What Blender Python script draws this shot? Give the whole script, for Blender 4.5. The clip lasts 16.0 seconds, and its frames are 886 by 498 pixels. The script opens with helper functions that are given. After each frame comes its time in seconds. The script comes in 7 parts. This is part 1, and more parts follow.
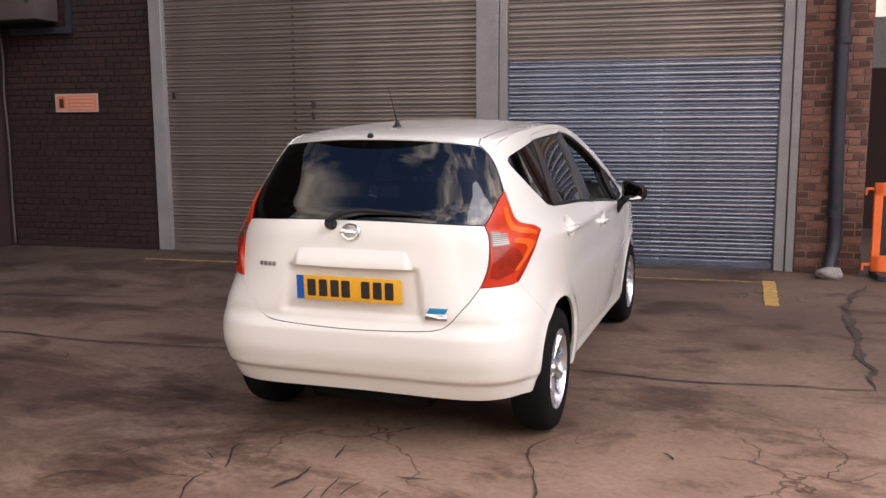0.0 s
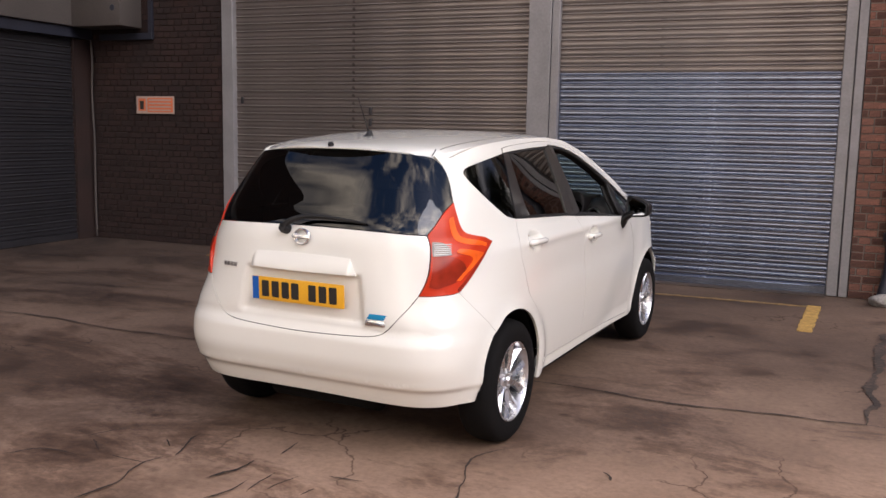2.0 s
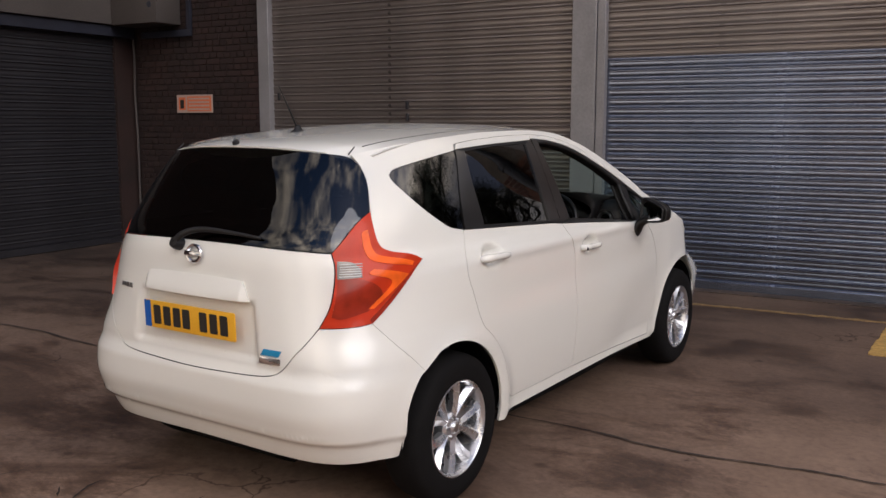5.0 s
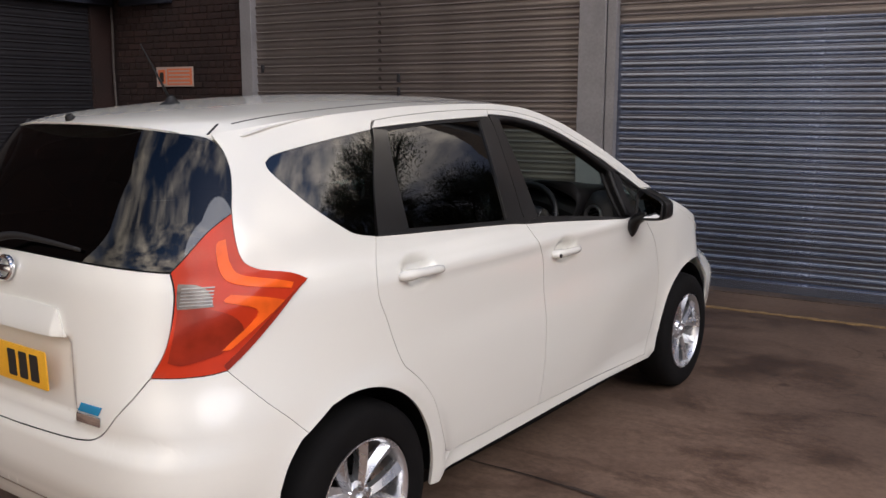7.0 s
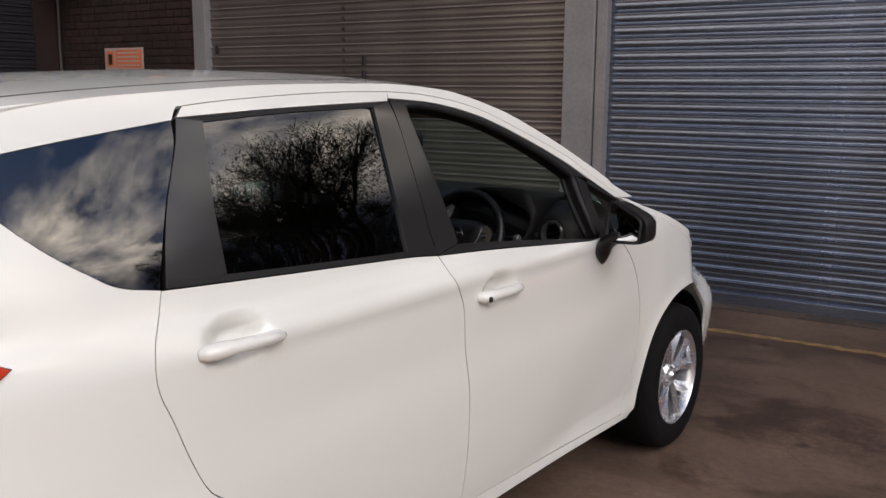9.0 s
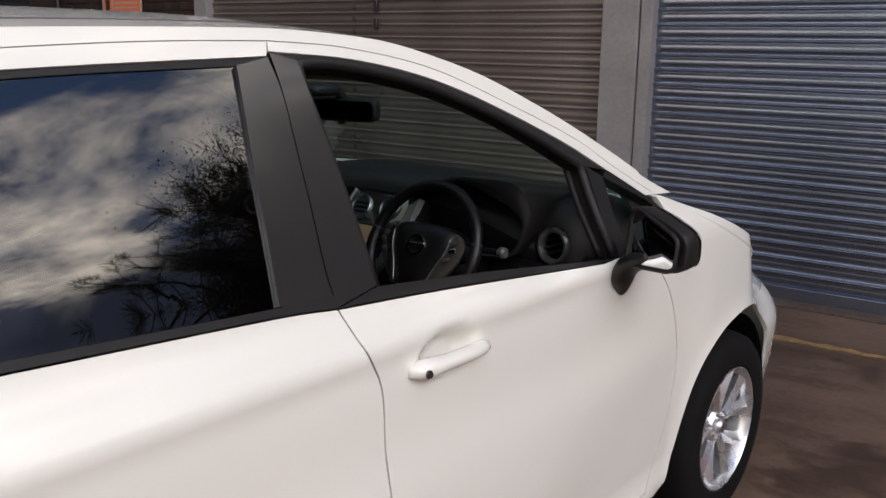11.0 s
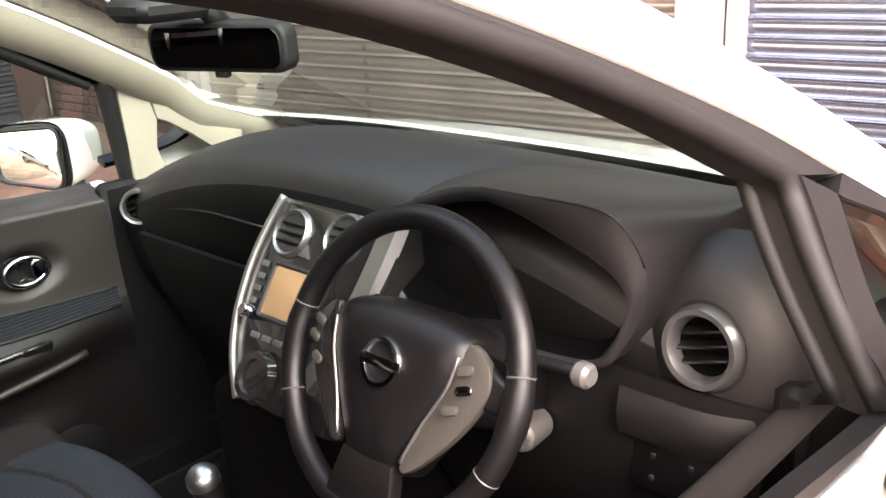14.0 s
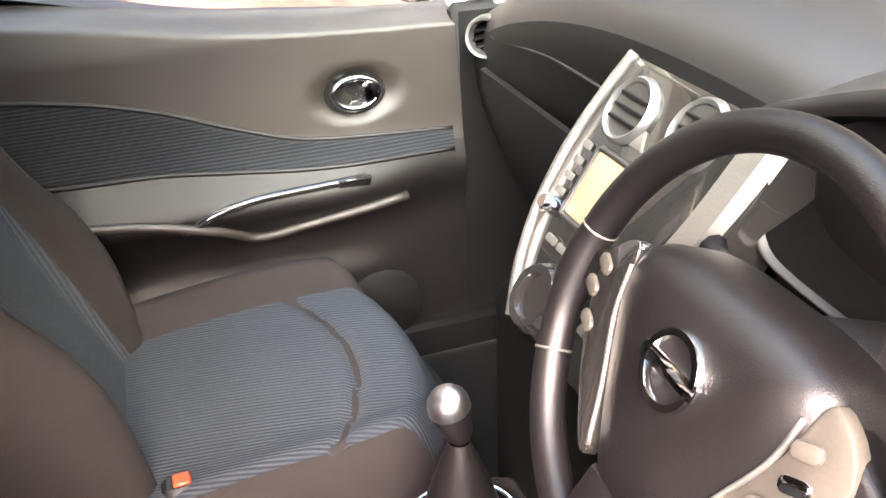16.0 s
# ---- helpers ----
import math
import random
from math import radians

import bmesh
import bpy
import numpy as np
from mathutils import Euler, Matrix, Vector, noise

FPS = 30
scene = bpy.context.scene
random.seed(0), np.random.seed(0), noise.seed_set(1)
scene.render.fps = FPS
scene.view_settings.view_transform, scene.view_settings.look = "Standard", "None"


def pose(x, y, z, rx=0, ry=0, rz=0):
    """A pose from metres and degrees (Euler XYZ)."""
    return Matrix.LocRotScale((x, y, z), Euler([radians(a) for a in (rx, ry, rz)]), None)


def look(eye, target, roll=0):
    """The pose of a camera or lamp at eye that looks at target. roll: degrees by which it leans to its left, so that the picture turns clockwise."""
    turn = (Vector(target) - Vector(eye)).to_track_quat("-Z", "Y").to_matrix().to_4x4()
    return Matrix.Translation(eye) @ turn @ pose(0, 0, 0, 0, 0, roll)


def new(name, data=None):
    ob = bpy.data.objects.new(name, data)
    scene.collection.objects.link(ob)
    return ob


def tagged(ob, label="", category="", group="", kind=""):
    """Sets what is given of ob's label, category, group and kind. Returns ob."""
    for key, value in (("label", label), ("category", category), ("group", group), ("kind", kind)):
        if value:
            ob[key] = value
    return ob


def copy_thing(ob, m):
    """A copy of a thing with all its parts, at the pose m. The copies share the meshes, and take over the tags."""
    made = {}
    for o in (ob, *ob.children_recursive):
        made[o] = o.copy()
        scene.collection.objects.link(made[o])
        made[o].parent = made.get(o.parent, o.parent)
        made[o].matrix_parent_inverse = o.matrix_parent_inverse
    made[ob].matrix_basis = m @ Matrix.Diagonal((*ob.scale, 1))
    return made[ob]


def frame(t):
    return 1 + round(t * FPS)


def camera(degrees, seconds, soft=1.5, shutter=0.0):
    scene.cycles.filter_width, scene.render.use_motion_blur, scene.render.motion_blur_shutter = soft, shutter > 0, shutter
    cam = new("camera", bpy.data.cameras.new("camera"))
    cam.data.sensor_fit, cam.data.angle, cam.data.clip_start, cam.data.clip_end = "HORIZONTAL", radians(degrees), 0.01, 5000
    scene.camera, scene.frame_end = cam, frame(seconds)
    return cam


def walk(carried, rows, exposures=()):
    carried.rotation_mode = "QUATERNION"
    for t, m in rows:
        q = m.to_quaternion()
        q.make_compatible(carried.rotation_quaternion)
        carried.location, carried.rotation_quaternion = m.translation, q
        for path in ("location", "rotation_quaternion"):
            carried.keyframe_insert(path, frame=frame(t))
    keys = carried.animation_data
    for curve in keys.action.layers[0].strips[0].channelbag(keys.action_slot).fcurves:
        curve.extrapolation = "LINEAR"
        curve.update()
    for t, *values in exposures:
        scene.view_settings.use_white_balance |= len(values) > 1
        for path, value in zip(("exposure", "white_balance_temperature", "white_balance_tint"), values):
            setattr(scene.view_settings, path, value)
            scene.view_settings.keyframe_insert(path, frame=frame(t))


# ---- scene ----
cam = camera(52.7, 16.0)
PATH = [
    (0, (1.713, -4.273, 1.526), (1.059, -2.404, 1.246), -0.3),
    (0.5, (1.867, -4.194, 1.552), (1.154, -2.35, 1.253), 0.4),
    (1, (2.101, -4.17, 1.563), (1.29, -2.367, 1.257), 0.1),
    (1.5, (2.286, -4.132, 1.544), (1.401, -2.361, 1.255), -0.2),
    (2, (2.453, -4.034, 1.55), (1.56, -2.264, 1.284), 1.1),
    (2.5, (2.594, -3.943, 1.565), (1.662, -2.197, 1.274), -0.9),
    (3, (2.76, -3.77, 1.56), (1.736, -2.076, 1.28), -0.0),
    (3.5, (2.823, -3.618, 1.545), (1.739, -1.963, 1.25), -0.8),
    (4, (2.816, -3.402, 1.557), (1.73, -1.747, 1.276), -0.0),
    (6.5, (2.556, -2.224, 1.515), (1.424, -0.6, 1.233), -0.4),
    (7, (2.519, -1.94, 1.519), (1.358, -0.345, 1.193), 0.2),
    (7.5, (2.43, -1.692, 1.499), (1.273, -0.092, 1.181), 0.3),
    (8, (2.323, -1.445, 1.508), (1.181, 0.167, 1.198), 0.6),
    (8.5, (2.246, -1.139, 1.482), (1.088, 0.457, 1.148), 0.1),
    (9, (2.2, -0.893, 1.495), (1.021, 0.684, 1.144), 0.4),
    (11.5, (1.699, 0.201, 1.488), (0.427, 1.671, 1.018), 0.1),
    (12, (1.565, 0.403, 1.477), (0.265, 1.847, 1.002), -1.2),
    (12.5, (1.433, 0.659, 1.456), (0.073, 2.043, 0.971), -2.3),
    (13, (1.307, 0.812, 1.446), (-0.071, 2.154, 0.896), -2.0),
    (13.5, (1.133, 0.959, 1.441), (-0.215, 2.316, 0.856), -2.6),
    (14, (1.018, 1.052, 1.429), (-0.275, 2.424, 0.762), -3.1),
    (14.5, (0.932, 1.162, 1.411), (-0.423, 2.418, 0.645), -3.7),
    (15, (0.875, 1.285, 1.385), (-0.62, 2.302, 0.529), -3.4),
    (15.5, (0.838, 1.324, 1.357), (-0.764, 2.11, 0.452), -2.4),
    (16, (0.761, 1.361, 1.34), (-0.913, 1.902, 0.389), -2.6),
]

EXPOSURES = [(0.0, 0.54, 5560, 19), (1.5, 0.46, 5540, 18), (3.0, 0.33, 5500, 17), (4.0, -0.02, 5540, 16), (6.5, 0.06, 5440, 15), (9.0, 0.06, 5420, 14), (11.5, 0.26, 5380, 14), (12.6, 0.2, 5320, 15),
             (13.0, 0.66, 5360, 17), (13.5, 2.3, 5820, 20), (14.0, 3.42, 6100, 22), (14.5, 4.22, 6260, 25), (15.0, 4.65, 6360, 26), (16.0, 5.2, 6400, 25)]
walk(cam, [(t, look(eye, target, roll)) for t, eye, target, roll in PATH], EXPOSURES)

# ---- daylight: a broken, cloudy sky and a veiled sun ----
SUN_AZ, SUN_EL = 110.0, 36.0      # degrees from +y towards +x, and up
world = bpy.data.worlds.new("sky")
scene.world = world
world.use_nodes = True
wn, wl = world.node_tree.nodes, world.node_tree.links
wn.clear()


def wnode(kind, **values):
    n = wn.new(kind)
    for k, v in values.items():
        n.inputs[k].default_value = v
    return n


sky = wn.new("ShaderNodeTexSky")
sky.sky_type = "NISHITA"
sky.sun_disc = False
sky.sun_elevation = radians(SUN_EL)
sky.sun_rotation = radians(SUN_AZ)
way = wn.new("ShaderNodeTexCoord")
flat = wn.new("ShaderNodeMapping")
flat.inputs["Scale"].default_value = (1.0, 1.0, 1.9)
wl.new(way.outputs["Generated"], flat.inputs["Vector"])
big = wnode("ShaderNodeTexNoise", Scale=2.9, Detail=7.0, Roughness=0.55, Distortion=0.3)
wl.new(flat.outputs["Vector"], big.inputs["Vector"])
cover = wn.new("ShaderNodeValToRGB")
cover.color_ramp.elements[0].position, cover.color_ramp.elements[1].position = 0.33, 0.56
part_up = wn.new("ShaderNodeSeparateXYZ")
wl.new(way.outputs["Generated"], part_up.inputs["Vector"])
thin = wn.new("ShaderNodeMath")          # the cloud thins out overhead
thin.operation = "MULTIPLY_ADD"
thin.inputs[1].default_value = -0.40
wl.new(part_up.outputs["Z"], thin.inputs[0])
less = wn.new("ShaderNodeMath")
less.inputs[1].default_value = 0.215
wl.new(big.outputs["Fac"], less.inputs[0])
wl.new(less.outputs[0], thin.inputs[2])
wl.new(thin.outputs[0], cover.inputs["Fac"])
fine = wnode("ShaderNodeTexNoise", Scale=5.2, Detail=7.0, Roughness=0.57)
wl.new(flat.outputs["Vector"], fine.inputs["Vector"])
tone = wn.new("ShaderNodeValToRGB")
tone.color_ramp.elements[0].position, tone.color_ramp.elements[1].position = 0.39, 0.62
tone.color_ramp.elements[0].color = (1.5, 1.5, 1.7, 1)
tone.color_ramp.elements[1].color = (19.5, 15.6, 10.4, 1)
wl.new(fine.outputs["Fac"], tone.inputs["Fac"])
both = wn.new("ShaderNodeMixRGB")
wl.new(cover.outputs["Color"], both.inputs["Fac"])
wl.new(sky.outputs["Color"], both.inputs["Color1"])
# cloud is brightest round the veiled sun
sunward = wn.new("ShaderNodeVectorMath")
sunward.operation = "DOT_PRODUCT"
sunward.inputs[1].default_value = (math.sin(radians(SUN_AZ)) * math.cos(radians(SUN_EL)), math.cos(radians(SUN_AZ)) * math.cos(radians(SUN_EL)), math.sin(radians(SUN_EL)))
wl.new(way.outputs["Generated"], sunward.inputs[0])
glow = wn.new("ShaderNodeMapRange")
glow.interpolation_type = "SMOOTHSTEP"
glow.inputs["From Min"].default_value, glow.inputs["From Max"].default_value = -0.1, 1.0
glow.inputs["To Min"].default_value, glow.inputs["To Max"].default_value = 0.66, 2.5
wl.new(sunward.outputs["Value"], glow.inputs["Value"])
lit = wn.new("ShaderNodeMixRGB")
lit.blend_type = "MULTIPLY"
lit.inputs["Fac"].default_value = 1
wl.new(tone.outputs["Color"], lit.inputs["Color1"])
wl.new(glow.outputs["Result"], lit.inputs["Color2"])
wl.new(lit.outputs["Color"], both.inputs["Color2"])
back = wnode("ShaderNodeBackground", Strength=0.12)
# a low dark bank of cloud on the open side of the yard
edge = wnode("ShaderNodeMath")
edge.operation = "MULTIPLY_ADD"
edge.inputs[1].default_value = 0.30
wl.new(big.outputs["Fac"], edge.inputs[0])
wl.new(part_up.outputs["Z"], edge.inputs[2])
height = wn.new("ShaderNodeMapRange")
height.interpolation_type = "SMOOTHSTEP"
height.inputs["From Min"].default_value, height.inputs["From Max"].default_value = 0.54, 0.68
wl.new(edge.outputs[0], height.inputs["Value"])
beside = wn.new("ShaderNodeMapRange")
beside.inputs["From Min"].default_value, beside.inputs["From Max"].default_value = 0.55, 0.15
wl.new(part_up.outputs["X"], beside.inputs["Value"])
clear_of = wn.new("ShaderNodeMath")
clear_of.operation = "MAXIMUM"
wl.new(height.outputs["Result"], clear_of.inputs[0])
wl.new(beside.outputs["Result"], clear_of.inputs[1])
banked = wn.new("ShaderNodeMixRGB")
banked.inputs["Color1"].default_value = (1.05, 1.08, 1.35, 1)
wl.new(clear_of.outputs[0], banked.inputs["Fac"])
wl.new(both.outputs["Color"], banked.inputs["Color2"])
wl.new(banked.outputs["Color"], back.inputs["Color"])
wout = wn.new("ShaderNodeOutputWorld")
wl.new(back.outputs["Background"], wout.inputs["Surface"])

sun = new("sun", bpy.data.lights.new("sun", "SUN"))
sun.data.energy, sun.data.angle, sun.data.color = 1.3, radians(42), (1.0, 0.905, 0.77)
az, el = radians(SUN_AZ), radians(SUN_EL)
sun.matrix_world = look((12 * math.sin(az) * math.cos(el), 12 * math.cos(az) * math.cos(el), 12 * math.sin(el)), (0, 0, 0))

# ---- materials ----
def material(name, colour, rough=0.5, metal=0.0, coat=0.0, coat_rough=0.03, spec=0.5, grain=0.0, grain_scale=40.0,
             blotch=0.0, blotch_scale=3.0, bump=0.0, bump_scale=200.0, sheen=0.0, emit=0.0, per_piece=0.0):
    """A principled surface with grain, blotches and fine relief at their real sizes."""
    m = bpy.data.materials.new(name)
    m.use_nodes = True
    nodes, links = m.node_tree.nodes, m.node_tree.links
    p = nodes["Principled BSDF"]
    p.inputs["Base Color"].default_value = (*colour, 1)
    p.inputs["Roughness"].default_value = rough
    p.inputs["Metallic"].default_value = metal
    p.inputs["Coat Weight"].default_value = coat
    p.inputs["Coat Roughness"].default_value = coat_rough
    p.inputs["Specular IOR Level"].default_value = spec
    p.inputs["Sheen Weight"].default_value = sheen
    if emit:
        p.inputs["Emission Color"].default_value = (*colour, 1)
        p.inputs["Emission Strength"].default_value = emit
    where = nodes.new("ShaderNodeTexCoord").outputs["Object"]
    last = None

    def noise_of(scale, detail):
        n = nodes.new("ShaderNodeTexNoise")
        n.inputs["Scale"].default_value = scale
        n.inputs["Detail"].default_value = detail
        links.new(where, n.inputs["Vector"])
        return n.outputs["Fac"]

    def vary(fac, amount, last):
        lo, hi = 1 - amount, 1 + amount
        r = nodes.new("ShaderNodeMapRange")
        r.inputs["From Min"].default_value, r.inputs["From Max"].default_value = 0.3, 0.7
        r.inputs["To Min"].default_value, r.inputs["To Max"].default_value = lo, hi
        links.new(fac, r.inputs["Value"])
        mix = nodes.new("ShaderNodeMixRGB")
        mix.blend_type = "MULTIPLY"
        mix.inputs["Fac"].default_value = 1
        if last is None:
            mix.inputs["Color1"].default_value = (*colour, 1)
        else:
            links.new(last, mix.inputs["Color1"])
        links.new(r.outputs["Result"], mix.inputs["Color2"])
        return mix.outputs["Color"]

    if blotch:
        fac = noise_of(blotch_scale, 5)
        last = vary(fac, blotch, last)
        rr = nodes.new("ShaderNodeMapRange")
        rr.inputs["To Min"].default_value, rr.inputs["To Max"].default_value = max(rough - 0.1, 0.02), min(rough + 0.1, 1)
        links.new(fac, rr.inputs["Value"])
        links.new(rr.outputs["Result"], p.inputs["Roughness"])
    if grain:
        last = vary(noise_of(grain_scale, 3), grain, last)
    if per_piece:
        info = nodes.new("ShaderNodeObjectInfo")
        isle = nodes.new("ShaderNodeNewGeometry")
        total = nodes.new("ShaderNodeMath")
        links.new(info.outputs["Random"], total.inputs[0])
        links.new(isle.outputs["Random Per Island"], total.inputs[1])
        part_of = nodes.new("ShaderNodeMath")
        part_of.operation = "FRACT"
        links.new(total.outputs[0], part_of.inputs[0])
        last = vary(part_of.outputs[0], per_piece, last)
    if last is not None:
        links.new(last, p.inputs["Base Color"])
    if bump:
        b = nodes.new("ShaderNodeBump")
        b.inputs["Strength"].default_value = bump
        b.inputs["Distance"].default_value = 0.002
        links.new(noise_of(bump_scale, 3), b.inputs["Height"])
        links.new(b.outputs["Normal"], p.inputs["Normal"])
    return m


def pane(name, tint, gloss_tint=(1, 1, 1), ior=1.5):
    """Thin glass: what lies behind shows through its tint, and its face mirrors."""
    m = bpy.data.materials.new(name)
    m.use_nodes = True
    nodes, links = m.node_tree.nodes, m.node_tree.links
    nodes.clear()
    clear = nodes.new("ShaderNodeBsdfTransparent")
    clear.inputs["Color"].default_value = (*tint, 1)
    gloss = nodes.new("ShaderNodeBsdfGlossy")
    gloss.inputs["Color"].default_value = (*gloss_tint, 1)
    gloss.inputs["Roughness"].default_value = 0.01
    # the same gloss seen from inside and outside: thin glass has two faces
    facing = nodes.new("ShaderNodeLayerWeight")
    facing.inputs["Blend"].default_value = 0.5
    steep = nodes.new("ShaderNodeMath")
    steep.operation = "POWER"
    steep.inputs[1].default_value = 5.0
    links.new(facing.outputs["Facing"], steep.inputs[0])
    least = ((ior - 1) / (ior + 1)) ** 2
    fres = nodes.new("ShaderNodeMath")
    fres.operation = "MULTIPLY_ADD"
    fres.inputs[1].default_value, fres.inputs[2].default_value = 1 - least, least
    links.new(steep.outputs[0], fres.inputs[0])
    mix = nodes.new("ShaderNodeMixShader")
    links.new(fres.outputs[0], mix.inputs["Fac"])
    links.new(clear.outputs[0], mix.inputs[1])
    links.new(gloss.outputs[0], mix.inputs[2])
    out = nodes.new("ShaderNodeOutputMaterial")
    links.new(mix.outputs[0], out.inputs["Surface"])
    return m


WHITE = material("white_paint", (0.80, 0.785, 0.715), rough=0.27, coat=1.0, coat_rough=0.12, spec=0.4, grain=0.012, grain_scale=900)
BLACK_TRIM = material("black_trim", (0.009, 0.0086, 0.0086), rough=0.42, spec=0.4, grain=0.1, grain_scale=300, blotch=0.1, blotch_scale=6, bump=0.15, bump_scale=1500)
PILLAR_FILM = material("gloss_pillar_film", (0.009, 0.0082, 0.0078), rough=0.42, spec=0.5, coat=1.0, coat_rough=0.11, grain=0.1, grain_scale=300, blotch=0.12, blotch_scale=6)
RUBBER = material("rubber_seal", (0.0046, 0.0040, 0.0040), rough=0.6, blotch=0.2, blotch_scale=20)
CAVITY = material("underbody", (0.008, 0.008, 0.008), rough=0.9, spec=0.1, blotch=0.3, blotch_scale=8)
PRIVACY_REAR = pane("privacy_glass_rear", (0.035, 0.038, 0.045), ior=1.62)
PRIVACY = pane("privacy_glass", (0.04, 0.045, 0.05), ior=1.95)
SCREEN_GLASS = pane("screen_glass", (0.57, 0.71, 0.68), ior=1.45)
CLEAR = pane("clear_glass", (0.60, 0.74, 0.70), ior=1.45)
LENS_RED = material("red_lens", (0.50, 0.034, 0.004), rough=0.4, spec=0.15, coat=0.22, coat_rough=0.01, blotch=0.15, blotch_scale=9)
LENS_BRIGHT = material("orange_light_guide", (0.85, 0.125, 0.006), rough=0.35, spec=0.15, coat=0.15, coat_rough=0.01, blotch=0.2, blotch_scale=12)
TRIM_GREY = material("satin_grey_trim", (0.078, 0.070, 0.058), rough=0.3, metal=0.4, grain=0.08, grain_scale=300)
LENS_DARK = material("dark_red_lens", (0.27, 0.022, 0.006), rough=0.35, spec=0.15, coat=0.2, coat_rough=0.01, blotch=0.25, blotch_scale=14)
HEAD_LENS = material("headlamp_lens", (0.34, 0.35, 0.37), rough=0.25, coat=0.7, coat_rough=0.01, grain=0.2, grain_scale=40)
# near-black cabin plastic: the shade of its recesses is put into the colour
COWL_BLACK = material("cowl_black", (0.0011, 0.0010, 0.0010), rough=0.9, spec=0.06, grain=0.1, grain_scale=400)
VENT_BLACK = material("vent_black", (0.0028, 0.0026, 0.0026), rough=0.4, spec=0.3)
LENS_CLEAR = material("clear_lens", (0.115, 0.088, 0.070), rough=0.25, coat=0.5, coat_rough=0.01, grain=0.25, grain_scale=60)
DARK_SATIN = material("dark_satin_ring", (0.32, 0.31, 0.30), rough=0.3, metal=0.9)
AMBER_LINE = material("yellow_bar_paint", (0.40, 0.245, 0.060), rough=0.75, grain=0.3, grain_scale=70, blotch=0.3, blotch_scale=14)
CHROME = material("chrome", (0.78, 0.78, 0.79), rough=0.08, metal=1.0)
SATIN = material("satin_silver", (0.62, 0.62, 0.62), rough=0.3, metal=1.0, grain=0.06, grain_scale=400)
SATIN_DIM = material("satin_pewter", (0.26, 0.245, 0.225), rough=0.38, metal=0.8, grain=0.06, grain_scale=400)
ALLOY = material("alloy", (0.66, 0.66, 0.67), rough=0.28, metal=0.85, blotch=0.1, blotch_scale=12, coat=0.4)
TYRE = material("tyre_rubber", (0.006, 0.0055, 0.0055), rough=0.85, spec=0.15, blotch=0.25, blotch_scale=12, grain=0.15, grain_scale=150, bump=0.3, bump_scale=300)
PLATE = material("plate_yellow", (0.80, 0.42, 0.012), rough=0.35, coat=0.3, grain=0.04, grain_scale=120)
PLATE_BLUE = material("plate_blue", (0.01, 0.10, 0.42), rough=0.4)
INK = material("dark_ink", (0.02, 0.018, 0.016), rough=0.5)
ECO = material("blue_badge", (0.02, 0.25, 0.48), rough=0.2, coat=0.6)
MIRROR = material("mirror_glass", (0.85, 0.85, 0.86), rough=0.01, metal=1.0)
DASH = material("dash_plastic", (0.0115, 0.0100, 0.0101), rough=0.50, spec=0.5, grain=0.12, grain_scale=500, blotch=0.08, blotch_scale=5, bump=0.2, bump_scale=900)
# DASH darkened: shade below the dashboard's edge is put into this colour
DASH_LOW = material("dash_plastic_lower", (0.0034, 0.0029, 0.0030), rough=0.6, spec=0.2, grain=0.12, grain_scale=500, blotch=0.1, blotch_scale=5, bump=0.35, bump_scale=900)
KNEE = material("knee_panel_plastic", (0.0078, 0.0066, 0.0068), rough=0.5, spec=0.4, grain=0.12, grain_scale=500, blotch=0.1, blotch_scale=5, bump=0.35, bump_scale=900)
# card plastic again, with the low cabin's shade put into its colour
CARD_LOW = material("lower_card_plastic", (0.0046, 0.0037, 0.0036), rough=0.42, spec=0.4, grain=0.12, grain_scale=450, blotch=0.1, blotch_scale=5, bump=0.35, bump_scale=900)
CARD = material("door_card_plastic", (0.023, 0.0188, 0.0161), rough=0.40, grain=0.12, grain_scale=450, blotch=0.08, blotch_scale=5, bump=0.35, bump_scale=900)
GLOSS_BLACK = material("piano_black", (0.015, 0.014, 0.013), rough=0.08, coat=1.0, coat_rough=0.02, blotch=0.1, blotch_scale=9)
LEATHER = material("leather", (0.0047, 0.0040, 0.0041), rough=0.38, spec=0.33, grain=0.15, grain_scale=250, bump=0.2, bump_scale=900, blotch=0.12, blotch_scale=9)
CREAM = material("cream_trim", (0.30, 0.265, 0.205), rough=0.75, grain=0.06, grain_scale=500, blotch=0.05, blotch_scale=4, bump=0.2, bump_scale=900)
SEAT_DARK = material("seat_cloth", (0.0150, 0.0125, 0.0120), rough=0.9, spec=0.15, grain=0.2, grain_scale=700, bump=0.4, bump_scale=900, blotch=0.12, blotch_scale=5)
SCREEN = material("screen_film", (0.30, 0.175, 0.085), rough=0.35, blotch=0.06, blotch_scale=20)
SWITCH = material("switch_plastic", (0.075, 0.068, 0.06), rough=0.4, grain=0.1, grain_scale=300)
GLASSY = material("pale_plastic", (0.085, 0.08, 0.072), rough=0.35, blotch=0.08, blotch_scale=40)
CARPET = material("carpet", (0.007, 0.0065, 0.006), rough=1.0, grain=0.4, grain_scale=500, bump=0.6, bump_scale=500)
ORANGE_BUCKLE = material("orange_release", (0.30, 0.036, 0.010), rough=0.4)


